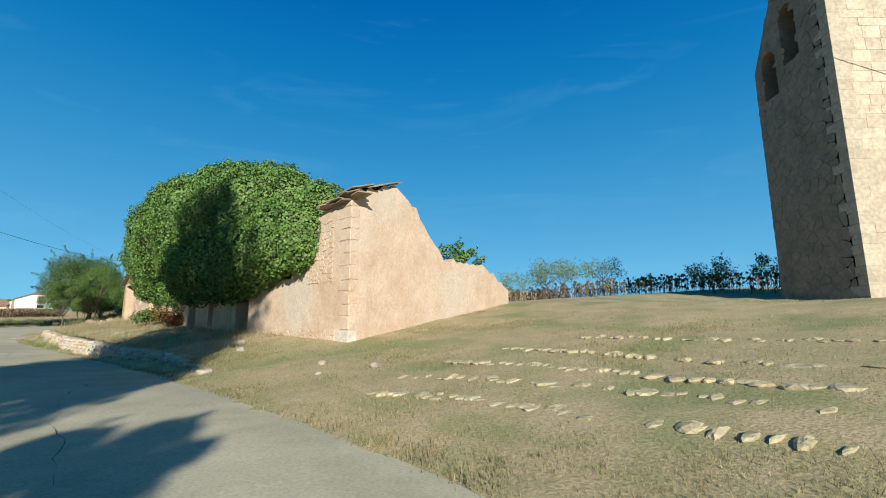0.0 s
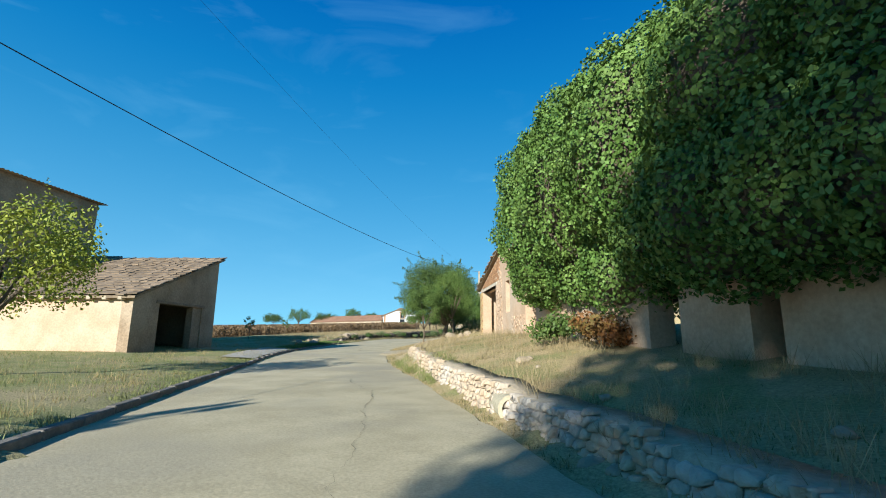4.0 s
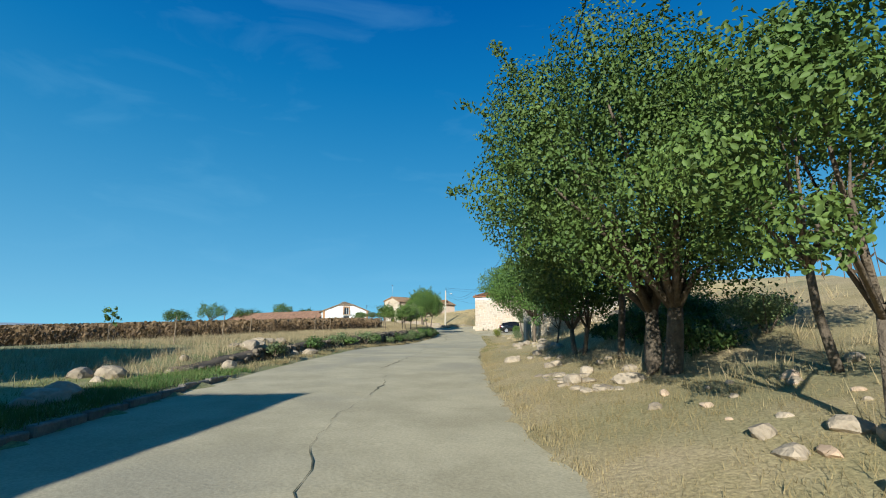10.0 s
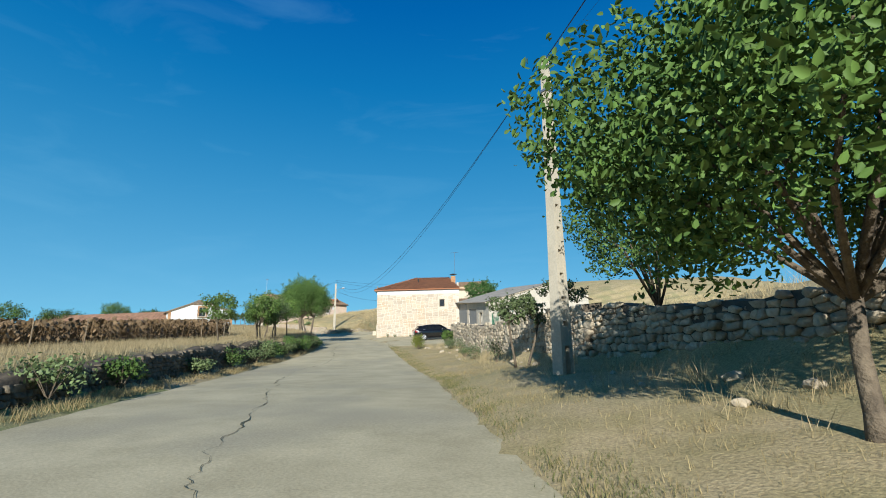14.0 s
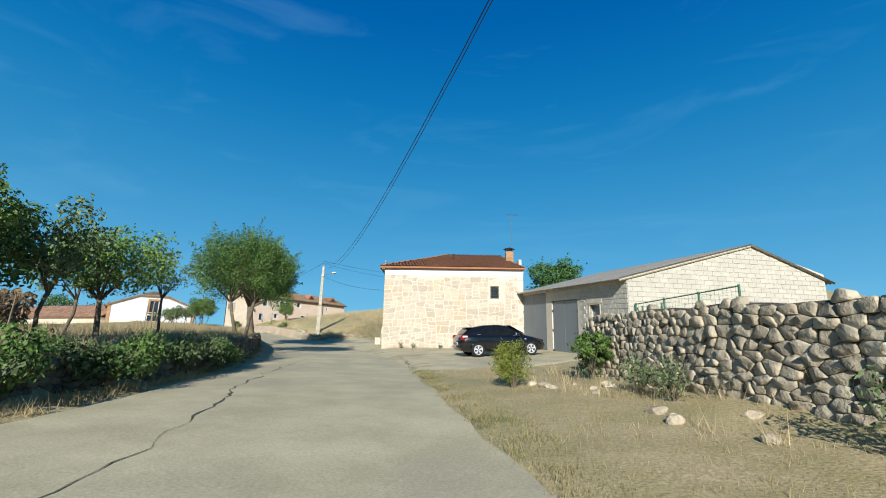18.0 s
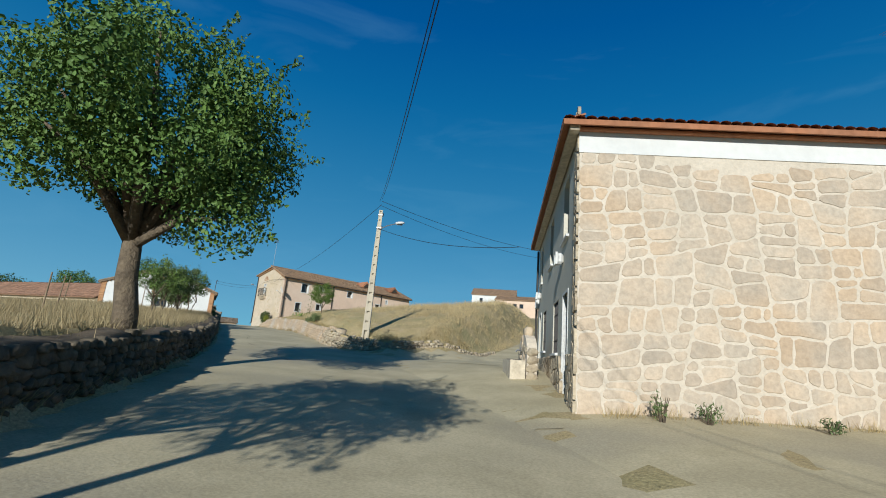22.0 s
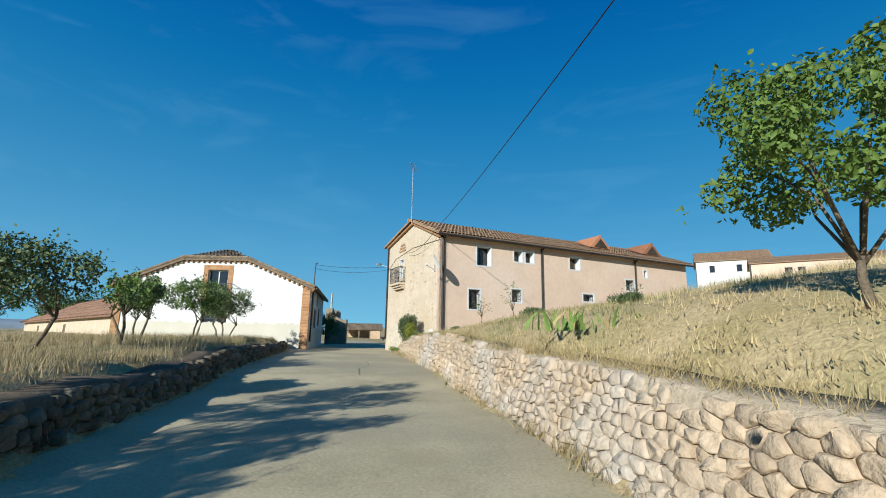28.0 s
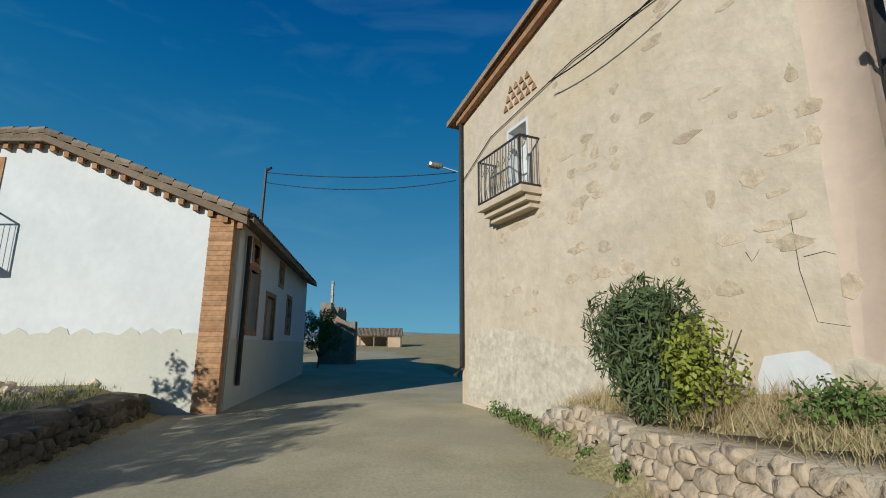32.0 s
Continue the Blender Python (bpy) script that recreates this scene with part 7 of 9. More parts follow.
tree((-2.6, -12.6), 6.9, 1.2, LEAF_A, "unseen slim leafy tree behind the first bend, placed for its shade", 4.2, 4200, 0.2, 110, 14, trunk_r=0.12, name="verge_tree", shift=(0, 0.01))
# two more out of view, placed for the shadow bands on the verge
for k, (x, y, h, sp) in enumerate(((-9.8, -6.0, 7.0, 0.75), (-15.4, 0.5, 6.4, 0.5))):
    tree((x, y), h, sp, LEAF_A, "unseen slim tree on the wide verge, placed for its shade", 2.0, 2600, 0.16, 97 + k, 10, name="verge_tree", flat=1.5, group="verge trees")


# ---- dry-stone walls, kerbs, rocks ----
def stone_mesh(seed, rounded=0.45, uneven=0.08):
    """A rough broken stone, about one metre each way: a ball cut by flat breaks."""
    r = random.Random(seed)
    bm = bmesh.new()
    bmesh.ops.create_icosphere(bm, subdivisions=2, radius=0.62)
    for k in range(9):
        way = Vector((r.gauss(0, 1), r.gauss(0, 1), r.gauss(0, 1))).normalized()
        cut = r.uniform(0.36, 0.5)
        for v in bm.verts:
            over = v.co.dot(way) - cut
            if over > 0:
                v.co -= way * over * 0.92
    for v in bm.verts:
        v.co += Vector([r.uniform(-uneven, uneven) for _ in range(3)]) * 0.35
    me = bpy.data.meshes.new("stone")
    bm.to_mesh(me)
    bm.free()
    return me


def variants(material, n=9, seed=0, rounded=0.45, uneven=0.08):
    out = []
    for k in range(n):
        me = stone_mesh(seed + k, rounded, uneven)
        me.materials.append(material)
        me.polygons.foreach_set("use_smooth", np.zeros(len(me.polygons), bool))
        out.append(me)
    return out


STEPM = mat("worn_step_stone", (0.47, 0.375, 0.225), (0.38, 0.315, 0.175), size=0.35, fine=11, bump=0.7, grain=0.25, each=0.14)
ST_STEP = variants(STEPM, 9, 860, 0.3, 0.09)
ST_GREY, ST_PALE, ST_ADOBE, ST_ROCK = variants(STONE, 9, 100, 0.3, 0.085), variants(STONE_PALE, 9, 200), variants(ADOBE, 6, 300), variants(ROCKM, 8, 400)


DUST = mat("pale_dust", (0.58, 0.47, 0.33), (0.50, 0.40, 0.27), size=0.5, fine=14, bump=0.5, grain=0.2)


def fitted(length, tall, wide, high, seed, jitter=0.3):
    """Stones that fit one another on a wall's face: (centre, outline) pairs in metres along and up."""
    rng = np.random.default_rng(seed)
    pts, row, v = [], 0, -0.5 * high
    while v < tall + high:
        u = -wide * rng.random()
        step = high * rng.uniform(0.8, 1.25)
        while u < length + wide:
            w = wide * rng.choice([0.6, 0.85, 1.0, 1.3, 1.75], p=[0.2, 0.25, 0.25, 0.2, 0.1])
            pts.append((u + w / 2, v + step * rng.uniform(-jitter, jitter)))
            u += w
        v += step
    pts = np.array(pts)
    k = wide / high
    q = pts * np.array([1.0, k])
    out = []
    order = np.argsort(q[:, 0])
    rank = np.empty(len(q), int)
    rank[order] = np.arange(len(q))
    reach = int(4.5 * wide / length * len(q)) + 10
    for i in range(len(q)):
        if not (0 <= pts[i, 0] <= length and pts[i, 1] > -0.2 * high):
            continue
        near = order[max(0, rank[i] - reach):rank[i] + reach]
        dist = ((q[near] - q[i]) ** 2).sum(1)
        near = near[np.argsort(dist)[1:13]]
        cx, cz = pts[i]
        poly = [(-1.4 * wide, -1.4 * high), (1.4 * wide, -1.4 * high), (1.4 * wide, 1.4 * high), (-1.4 * wide, 1.4 * high)]
        for j in near:
            nx, nz = q[j] - q[i]
            nz *= k
            c = (nx * (pts[j, 0] - cx) + nz * (pts[j, 1] - cz)) / 2
            cut = []
            for m in range(len(poly)):
                p0, p1 = poly[m], poly[(m + 1) % len(poly)]
                d0, d1 = nx * p0[0] + nz * p0[1] - c, nx * p1[0] + nz * p1[1] - c
                if d0 <= 0:
                    cut.append(p0)
                if d0 * d1 < 0:
                    h = d0 / (d0 - d1)
                    cut.append((p0[0] + (p1[0] - p0[0]) * h, p0[1] + (p1[1] - p0[1]) * h))
            poly = cut
            if len(poly) < 3:
                break
        if len(poly) >= 3:
            pa = np.array(poly)
            nb = np.roll(pa, -1, 0)
            soft = np.stack([pa * 0.87 + nb * 0.13, pa * 0.13 + nb * 0.87], 1).reshape(-1, 2)
            out.append(((cx, cz), soft))
    return out


def stone_on_face(soft, rng, gap, deep, bulge):
    """One walling stone: a rough rounded face towards -y, sides that run back into the wall."""
    n = len(soft)
    size = np.sqrt(np.ptp(soft[:, 0]) * np.ptp(soft[:, 1])) + 1e-6
    shrink = max(0.5, 1 - gap / size)
    o = soft * shrink + rng.normal(0, 0.022 * size, soft.shape)
    lean_ = rng.normal(0, 0.16, 2)
    rim = np.c_[o[:, 0], 0.3 * bulge + rng.normal(0, 0.1 * bulge, n) + o @ lean_ * 0.5, o[:, 1]]
    part_ = rng.uniform(0.72, 0.9)
    face = np.c_[o[:, 0] * part_, -0.7 * bulge + rng.normal(0, 0.3 * bulge, n) + o @ lean_, o[:, 1] * part_]
    back = np.c_[o[:, 0] * 0.85, np.full(n, deep), o[:, 1] * 0.85]
    mid = np.array([[rng.normal(0, 0.12 * size), -bulge * rng.uniform(0.4, 1.1), rng.normal(0, 0.1 * size)]])
    v = np.concatenate([back, rim, face, mid])
    i, j = np.arange(n), (np.arange(n) + 1) % n
    tri = []
    for a, b in ((0, n), (n, 2 * n)):
        tri += [np.stack([a + i, a + j, b + j], 1), np.stack([a + i, b + j, b + i], 1)]
    tri.append(np.stack([2 * n + i, 2 * n + j, np.full(n, 3 * n)], 1))
    return v, np.concatenate(tri)


def lay(t, at, length, height, wide, high, material, seed, gap=0.02, deep=0.3, bulge=0.05, mess=0.03, batter=0.04, near=None, ragged=0.5, smooth=False, widen=None):
    """Stones laid along a line: at(u) gives a foot point and the ways along the wall and into it. near: the stretch whose stones are pieces of their own."""
    rng = np.random.default_rng(seed)
    inv = t.matrix_world.inverted()
    tall = max(height(u) for u in np.arange(0, length, 0.5))
    vs, fs, base, singles = [], [], 0, 0
    for (u, z), soft in fitted(length, tall, wide, high, seed):
        h = height(u)
        if z > h - high * rng.uniform(0.0, ragged):
            continue
        big = widen(u) if widen else 1.0
        v, f = stone_on_face(soft, rng, gap, deep * (0.5 if z > h - high * 1.3 else 1.0), bulge * rng.uniform(0.7, 1.3) * big)
        foot, way, into = at(u)
        d = v[:, 1] + rng.normal(0, mess) + batter * (z + v[:, 2])
        w = np.array(foot)[None] + np.outer(v[:, 0], way) + np.outer(d, into)
        w[:, 2] += z + v[:, 2]
        w = (np.c_[w, np.ones(len(w))] @ np.array(inv).T)[:, :3]
        if near and near[0] < u < near[1] and singles < 298:
            singles += 1
            put("stone", raw("stone", w, f), material, t, "", smooth)
        else:
            vs.append(w)
            fs.append(f + base)
            base += len(w)
    if vs:
        put("stones", raw("stones", np.concatenate(vs), np.concatenate(fs)), material, t, "", smooth, "stuff")


def drywall(name, s0, s1, dist, foot, height, material, label, stone=(0.34, 0.2), thick=0.45, near=None, sgn=1, seed=1, mess=0.03, core=SOIL, inset=0.12, batter=0.04, **how):
    """A wall of rough stones along the road: dist, foot, height are functions of s; its face looks at the road. near: the stretch whose stones are pieces of their own."""
    xm, ym = on_road((s0 + s1) / 2, dist((s0 + s1) / 2) * sgn)
    t = thing(name, (xm, ym, ground(xm, ym)), 0, label, "wall")
    inv = t.matrix_world.inverted()
    v, f = [], []
    ss = np.arange(s0, s1 + 0.01, 0.5)
    for s in ss:
        h, d, z0 = height(s), dist(s), float(road_z(s)) + foot(s)
        for dd, z in ((d + inset, z0 - 0.4), (d + inset + batter * h, z0 + h - 0.06), (d + thick + batter * h, z0 + h - 0.01), (d + thick, z0 - 0.4)):
            x, y = on_road(s, dd * sgn)
            v.append(inv @ Vector((x, y, z)))
    for i in range(len(ss) - 1):
        for k in range(4):
            f.append((4 * i + k, 4 * i + (k + 1) % 4, 4 * i + 4 + (k + 1) % 4, 4 * i + 4 + k))
    f += [(3, 2, 1, 0), tuple(range(len(v) - 4, len(v)))]
    put("earth_core", raw("earth_core", v, f), core, t)

    def at(u):
        s = s0 + u
        x, y = on_road(s, dist(s) * sgn)
        x2, y2 = on_road(s + 0.2, dist(s + 0.2) * sgn)
        way = np.array([x2 - x, y2 - y, 0.0])
        way /= np.linalg.norm(way)
        way[2] = (float(road_z(s + 0.2)) - float(road_z(s))) / 0.2
        return (x, y, float(road_z(s)) + foot(s)), way, np.array([way[1], -way[0], 0.0]) * sgn
    lay(t, at, s1 - s0, lambda u: height(s0 + u), stone[0], stone[1], material, seed, mess=mess, batter=batter, near=(near[0] - s0, near[1] - s0) if near else None, deep=thick * 0.55, **how)
    return t


K = lambda pair: (lambda s: float(np.interp(s, *pair)))
# wall cores: the shade between stones is put into this dark colour
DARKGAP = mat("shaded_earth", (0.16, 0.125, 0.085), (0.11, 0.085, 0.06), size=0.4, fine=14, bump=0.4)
drywall("field_wall", 56.5, 176.0, K(LWALL_D), lambda s: 0.0, lambda s: K(LWALL_H)(s) * (1 + 0.25 * noise.noise(Vector((s * 0.6, 1, 0)))), STONE_SHADED, "low dry-stone wall holding up the field beside the road, shade in its stone colour", (0.21, 0.125), 0.5, (114, 128), -1, 3, 0.025, DARKGAP, 0.025, 0.1, bulge=0.032, gap=0.012, ragged=1.0)
drywall("terrace_wall", 12.5, 39.7, lambda s: float(np.interp(s, [12, 16, 22, 27, 33, 40], [2.95, 2.75, 2.7, 2.85, 3.05, 3.1])), lambda s: -0.05, lambda s: float(np.interp(s, [12, 15, 22, 30, 36, 38.6, 39.7], [0.2, 0.42, 0.52, 0.66, 0.74, 0.62, 0.3])) * (1 + 0.2 * noise.noise(Vector((s * 0.8, 4, 0)))), STONE_WARM, "low rough retaining wall of pale dusty stones before the ruins", (0.15, 0.1), 0.55, (33, 40), 1, 5, 0.025, DUST, 0.012, 0.3, bulge=0.028, gap=0.008, ragged=1.1)
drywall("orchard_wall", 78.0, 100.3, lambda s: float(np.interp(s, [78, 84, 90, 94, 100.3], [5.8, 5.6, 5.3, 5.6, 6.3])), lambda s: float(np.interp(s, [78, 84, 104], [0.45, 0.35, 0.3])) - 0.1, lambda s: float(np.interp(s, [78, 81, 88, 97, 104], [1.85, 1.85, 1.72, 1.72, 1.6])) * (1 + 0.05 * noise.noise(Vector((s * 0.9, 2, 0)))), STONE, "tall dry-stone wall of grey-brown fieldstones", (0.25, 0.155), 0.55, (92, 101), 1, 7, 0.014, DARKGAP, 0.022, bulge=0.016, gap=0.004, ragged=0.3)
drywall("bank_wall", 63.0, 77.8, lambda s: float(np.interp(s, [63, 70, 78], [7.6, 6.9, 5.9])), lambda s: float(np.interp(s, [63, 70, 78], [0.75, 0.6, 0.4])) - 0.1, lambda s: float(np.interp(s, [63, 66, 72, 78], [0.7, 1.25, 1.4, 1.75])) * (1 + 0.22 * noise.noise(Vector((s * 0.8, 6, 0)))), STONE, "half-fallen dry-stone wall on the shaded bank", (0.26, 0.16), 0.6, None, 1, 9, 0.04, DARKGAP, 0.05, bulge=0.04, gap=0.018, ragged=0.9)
drywall("garden_wall", 135.6, 170.6, lambda s: float(np.interp(s, [135, 137, 142, 150, 160, 167, 172], [2.35, 2.1, 2.1, 2.15, 2.15, 2.35, 2.7])), lambda s: -0.05, lambda s: float(np.interp(s, [135, 142, 147, 158, 164, 167, 170, 172], [0.87, 0.8, 0.97, 1.03, 0.92, 0.66, 0.5, 0.3])) * (1 + 0.1 * noise.noise(Vector((s * 0.7, 8, 0)))), STONE_WARM, "retaining wall of pale dusty stones under the grass slope", (0.18, 0.115), 0.5, (154, 168), 1, 11, 0.012, DUST, 0.004, 0.26, bulge=0.02, gap=0.005, ragged=1.1)


def island_wall():
    """The wall round the tip of the grass island at the fork."""
    line = smooth_line([(-74.9, 112.2, 0), (-72.9, 110.9, 0), (-71.2, 110.7, 0), (-69.6, 111.3, 0), (-68.4, 113.6, 0), (-67.7, 116.5, 0), (-67.5, 119.5, 0)], 8)
    t = thing("island_wall", (-71.5, 112.0, 4.4), 0, "low curved stone wall round the grassy tip of the fork", "wall")
    gone = np.r_[0, np.cumsum(np.hypot(*np.diff(line[:, :2], axis=0).T))]
    inv = t.matrix_world.inverted()

    def at(u):
        x, y = np.interp(u, gone, line[:, 0]), np.interp(u, gone, line[:, 1])
        x2, y2 = np.interp(u + 0.3, gone, line[:, 0]), np.interp(u + 0.3, gone, line[:, 1])
        way = np.array([x2 - x, y2 - y, 0.0]) / max(1e-6, math.hypot(x2 - x, y2 - y))
        into = np.array([-way[1], way[0], 0.0])
        return (x, y, min(ground(x - into[0] * 0.5, y - into[1] * 0.5), ground(x, y)) - 0.06), way, into
    tall = lambda u: float(np.interp(u, [0, 3, 8, 12], [0.82, 0.72, 0.6, 0.3])) * (1 + 0.16 * noise.noise(Vector((u * 1.1, 3, 0))))
    lay(t, at, gone[-1] - 0.4, tall, 0.22, 0.13, STONE, 77, near=(0, 20), batter=0.3, mess=0.02, bulge=0.03, gap=0.01, ragged=1.0)
    v, f = [], []
    us = np.arange(0, gone[-1] - 0.3, 0.3)
    for u in us:
        (x, y, z), way, into = at(u)
        for d, up in ((0.03, -0.3), (0.03 + 0.3 * tall(u), tall(u) - 0.08), (0.55, tall(u) - 0.06), (0.8, -0.3)):
            v.append(inv @ Vector((x + into[0] * d, y + into[1] * d, z + up)))
    for i in range(len(us) - 1):
        for k in range(3):
            f.append((4 * i + k, 4 * i + k + 1, 4 * i + 5 + k, 4 * i + 4 + k))
    put("earth_core", raw("earth_core", v, f), SOIL, t)
    return line


ISLE = island_wall()


def rock(place, size, material_set, seed, name="boulder", label="rough pale boulder lying in dry grass", flat=0.7, group="loose rocks", sunk=-0.1):
    r = random.Random(seed)
    o = new(name, r.choice(material_set))
    x, y = place[:2]
    o.matrix_world = Matrix.Translation((x, y, ground(x, y) - size * flat * sunk)) @ Euler((r.uniform(-0.2, 0.2), r.uniform(-0.2, 0.2), r.uniform(0, 6.28))).to_matrix().to_4x4() @ Matrix.Diagonal((size * r.uniform(0.9, 1.5), size * r.uniform(0.8, 1.1), size * flat, 1))
    return tagged(o, label, "rock", group)


for k in range(26):
    r = random.Random(900 + k)
    s, d = r.uniform(52.6, 55.6), r.uniform(2.5, 3.3)
    rock(on_road(s, d), r.uniform(0.14, 0.3), ST_ROCK, 900 + k, "flat_rock", "pale flat rock bared by the road's edge", 0.4, "flat rocks in the bank", 0.12)
for k, (s, d, size) in enumerate(((48.2, 5.5, 0.55), (46.3, 4.1, 0.5), (49.6, 6.6, 0.45), (47.2, 6.2, 0.4), (50.6, 6.4, 0.38), (48.9, 3.3, 0.25), (47.4, 3.2, 0.22))):
    rock(on_road(s, d), size, ST_ROCK, 940 + k, label="great pale boulder in the dry bank", flat=0.8)
r = random.Random(4)
for k in range(44):
    s, d = r.uniform(45.5, 51.5), r.uniform(2.8, 6.8)
    rock(on_road(s, d), r.uniform(0.07, 0.24), ST_ROCK if k % 3 else ST_ADOBE, 500 + k)
for k in range(26):
    s, d = r.uniform(62.5, 67.5), r.uniform(2.9, 4.4)
    rock(on_road(s, d), r.uniform(0.15, 0.5), ST_ROCK, 600 + k)
for k in range(16):
    s, d = r.uniform(52, 62), r.uniform(2.2, 4.6)
    rock(on_road(s, d), r.uniform(0.15, 0.4), ST_ROCK, 640 + k)
for k in range(30):
    s, d = r.uniform(70, 100), r.uniform(4.0, 5.6)
    rock(on_road(s, d), r.uniform(0.08, 0.26), ST_GREY, 660 + k)
for k in range(22):
    s, d = r.uniform(50, 66), -r.uniform(5.6, 7.5)
    rock(on_road(s, d), r.uniform(0.2, 0.55), ST_ROCK, 700 + k, label="pale fieldstone tumbled beside the field")
for k in range(10):
    a = r.uniform(0, 6.28)
    rock((-107.0 + 1.2 * math.cos(a), 130.6 + 0.7 * math.sin(a)), r.uniform(0.12, 0.3), ST_PALE, 730 + k, label="broken stone heaped before the white house")
for k in range(14):
    s, d = r.uniform(8, 26), r.uniform(2.6, 5.2)
    rock(on_road(s, d), r.uniform(0.1, 0.28), ST_ROCK, 750 + k)
# rows of half-sunk stones that step up the churchyard slope
TERR = (((-1.0, 7.6), (0.6, 6.5), (2.6, 4.6), (3.6, 3.2)), ((-0.6, 8.6), (1.0, 7.6), (2.9, 5.9), (4.6, 3.6)), ((0.2, 9.6), (1.9, 8.2), (3.4, 6.6), (5.6, 3.9)), ((1.4, 10.4), (2.9, 8.9), (4.2, 7.4), (6.8, 4.4)), ((3.2, 10.8), (4.6, 9.6), (6.6, 7.6), (8.6, 5.6)))
steps = thing("terrace_steps", (2.5, 7.0, ground(2.5, 7.0)), 0, "rows of worn stones stepping up the churchyard slope", "steps")
inv = steps.matrix_world.inverted()
for row in TERR:
    ln = smooth_line([(x, y, 0) for x, y in row], 14)
    for a, b in zip(ln, ln[1:]):
        if r.random() < 0.85:
            w = np.hypot(*(b - a)[:2]) * r.uniform(0.5, 1.25)
            o = new("step_stone", r.choice(ST_STEP))
            o.parent = steps
            x, y = a[0] + r.uniform(-0.08, 0.08), a[1] + r.uniform(-0.08, 0.08)
            o.matrix_basis = inv @ Matrix.Translation((x, y, ground(x, y) - 0.02)) @ Matrix.Rotation(math.atan2(b[1] - a[1], b[0] - a[0]) + r.uniform(-0.15, 0.15), 4, "Z") @ Matrix.Diagonal((w * 1.25, r.uniform(0.25, 0.5), r.uniform(0.05, 0.12), 1))

# kerb
KERB = mat("dark_kerbstone", (0.16, 0.145, 0.12), (0.24, 0.21, 0.17), size=0.4, fine=12, bump=0.4, each=0.15)
kb = boxed(-0.5, 0.5, -0.08, 0.08, -0.15, 0.12, 0.02)
kme = bpy.data.meshes.new("kerbstone")
kb.to_mesh(kme)
kb.free()
kme.materials.append(KERB)
kerb = thing("kerb", (*on_road(25, -3.5), float(road_z(25))), 0, "worn dark concrete kerb along the grass verge", "kerb", "", "structure")
kinv = kerb.matrix_world.inverted()
for k in range(66):
    s = -9.0 + k
    d = float(np.interp(s, *LEFT_EDGE)) + 0.06
    (x, y), (x2, y2) = on_road(s, -d), on_road(s + 0.5, -float(np.interp(s + 0.5, *LEFT_EDGE)) - 0.06)
    o = new("kerbstone", kme)
    o.parent = kerb
    o.matrix_basis = kinv @ Matrix.Translation((x, y, float(road_z(s)) - 0.02 + r.uniform(-0.012, 0.012))) @ Matrix.Rotation(math.atan2(y2 - y, x2 - x) + r.uniform(-0.01, 0.01), 4, "Z") @ Matrix.Diagonal((0.985, 1, 1, 1))


def slab_strip(name, s0, s1, d0, d1, lift, material, label, category="pavement"):
    v, f = [], []
    ss = np.arange(s0, s1 + 0.01, 0.5)
    for s in ss:
        e = float(np.interp(s, *LEFT_EDGE))
        for d in np.linspace(d0, d1, 5):
            x, y = on_road(s, -(e + d))
            v.append((x, y, ground(x, y) + lift))
    for i in range(len(ss) - 1):
        for k in range(4):
            f.append((5 * i + k, 5 * i + 5 + k, 5 * i + 6 + k, 5 * i + 1 + k))
    tagged(put(name, raw(name, v, f), material, None, "", True), label, category, "", "structure")


PALEC = mat("pale_concrete", (0.52, 0.47, 0.385), (0.46, 0.42, 0.345), size=1.0, fine=14, bump=0.1)
slab_strip("pavement", 36.5, 44.0, 0.16, 1.6, 0.05, PALEC, "pale concrete ramp from the shed to the road")


# cracks in the road
def crack(points, wide, seed, lift=0.0):
    r = random.Random(seed)
    v, f = [], []
    pts = smooth_line([(s, d, 0) for s, d in points], max(4, int(abs(points[-1][0] - points[0][0]) / len(points) / 0.16)))
    wander = 0.0
    for i, (s, d, _) in enumerate(pts):
        wander = wander * 0.86 + r.uniform(-0.075, 0.075)
        w = wide * (0.04 + abs(noise.noise(Vector((s * 0.9, seed, 0)))) * 1.25)
        for sg in (-1, 1):
            x, y = on_road(s, d + wander + sg * w)
            # keep to the road's own surface
            l_, r_ = float(np.interp(s, *LEFT_EDGE)), float(np.interp(s, *RIGHT_EDGE))
            q = (2 * (d + l_) / (l_ + r_) - 1) ** 2
            v.append((x, y, max(float(road_z(s)), ground(x, y) if lift else -9) + lift + 0.009 - 0.02 * q + 0.008 * noise.noise(Vector((x, y, 0)))))
    for i in range(len(pts) - 1):
        f.append((2 * i, 2 * i + 1, 2 * i + 3, 2 * i + 2))
    return tagged(put("road_crack", raw("road_crack", v, f), CRACK, None), "grass-filled dark crack across the worn concrete", "crack", "cracks in the road", "stuff")


crack([(59, -1.6), (65.7, -1.2), (69, -1.5), (71.3, -1.8), (76, -2.4), (80.2, -2.9), (84, -3.1), (87, -3.4), (93.7, -2.2), (100, -2.4), (105.5, -1.9), (110.3, -0.8), (113, 0.4)], 0.035, 1)
crack([(105.2, 2.35), (108.1, 2.8), (111, 3.3), (114, 3.7)], 0.05, 2, 0.03)
crack([(18, 0.0), (21, 0.35), (25.6, 0.8), (29, 0.5)], 0.016, 3)
crack([(156, 0.2), (160.3, 0.6), (163, 0.3)], 0.02, 4)
crack([(80.4, -3.0), (80.9, -3.9), (81.2, -4.6)], 0.04, 5)
crack([(44, 0.4), (47, -0.6), (52, -1.2), (56, -1.0), (59, -1.6)], 0.02, 6)
crack([(128, -1.2), (131, -0.3), (134, 0.5)], 0.025, 7)
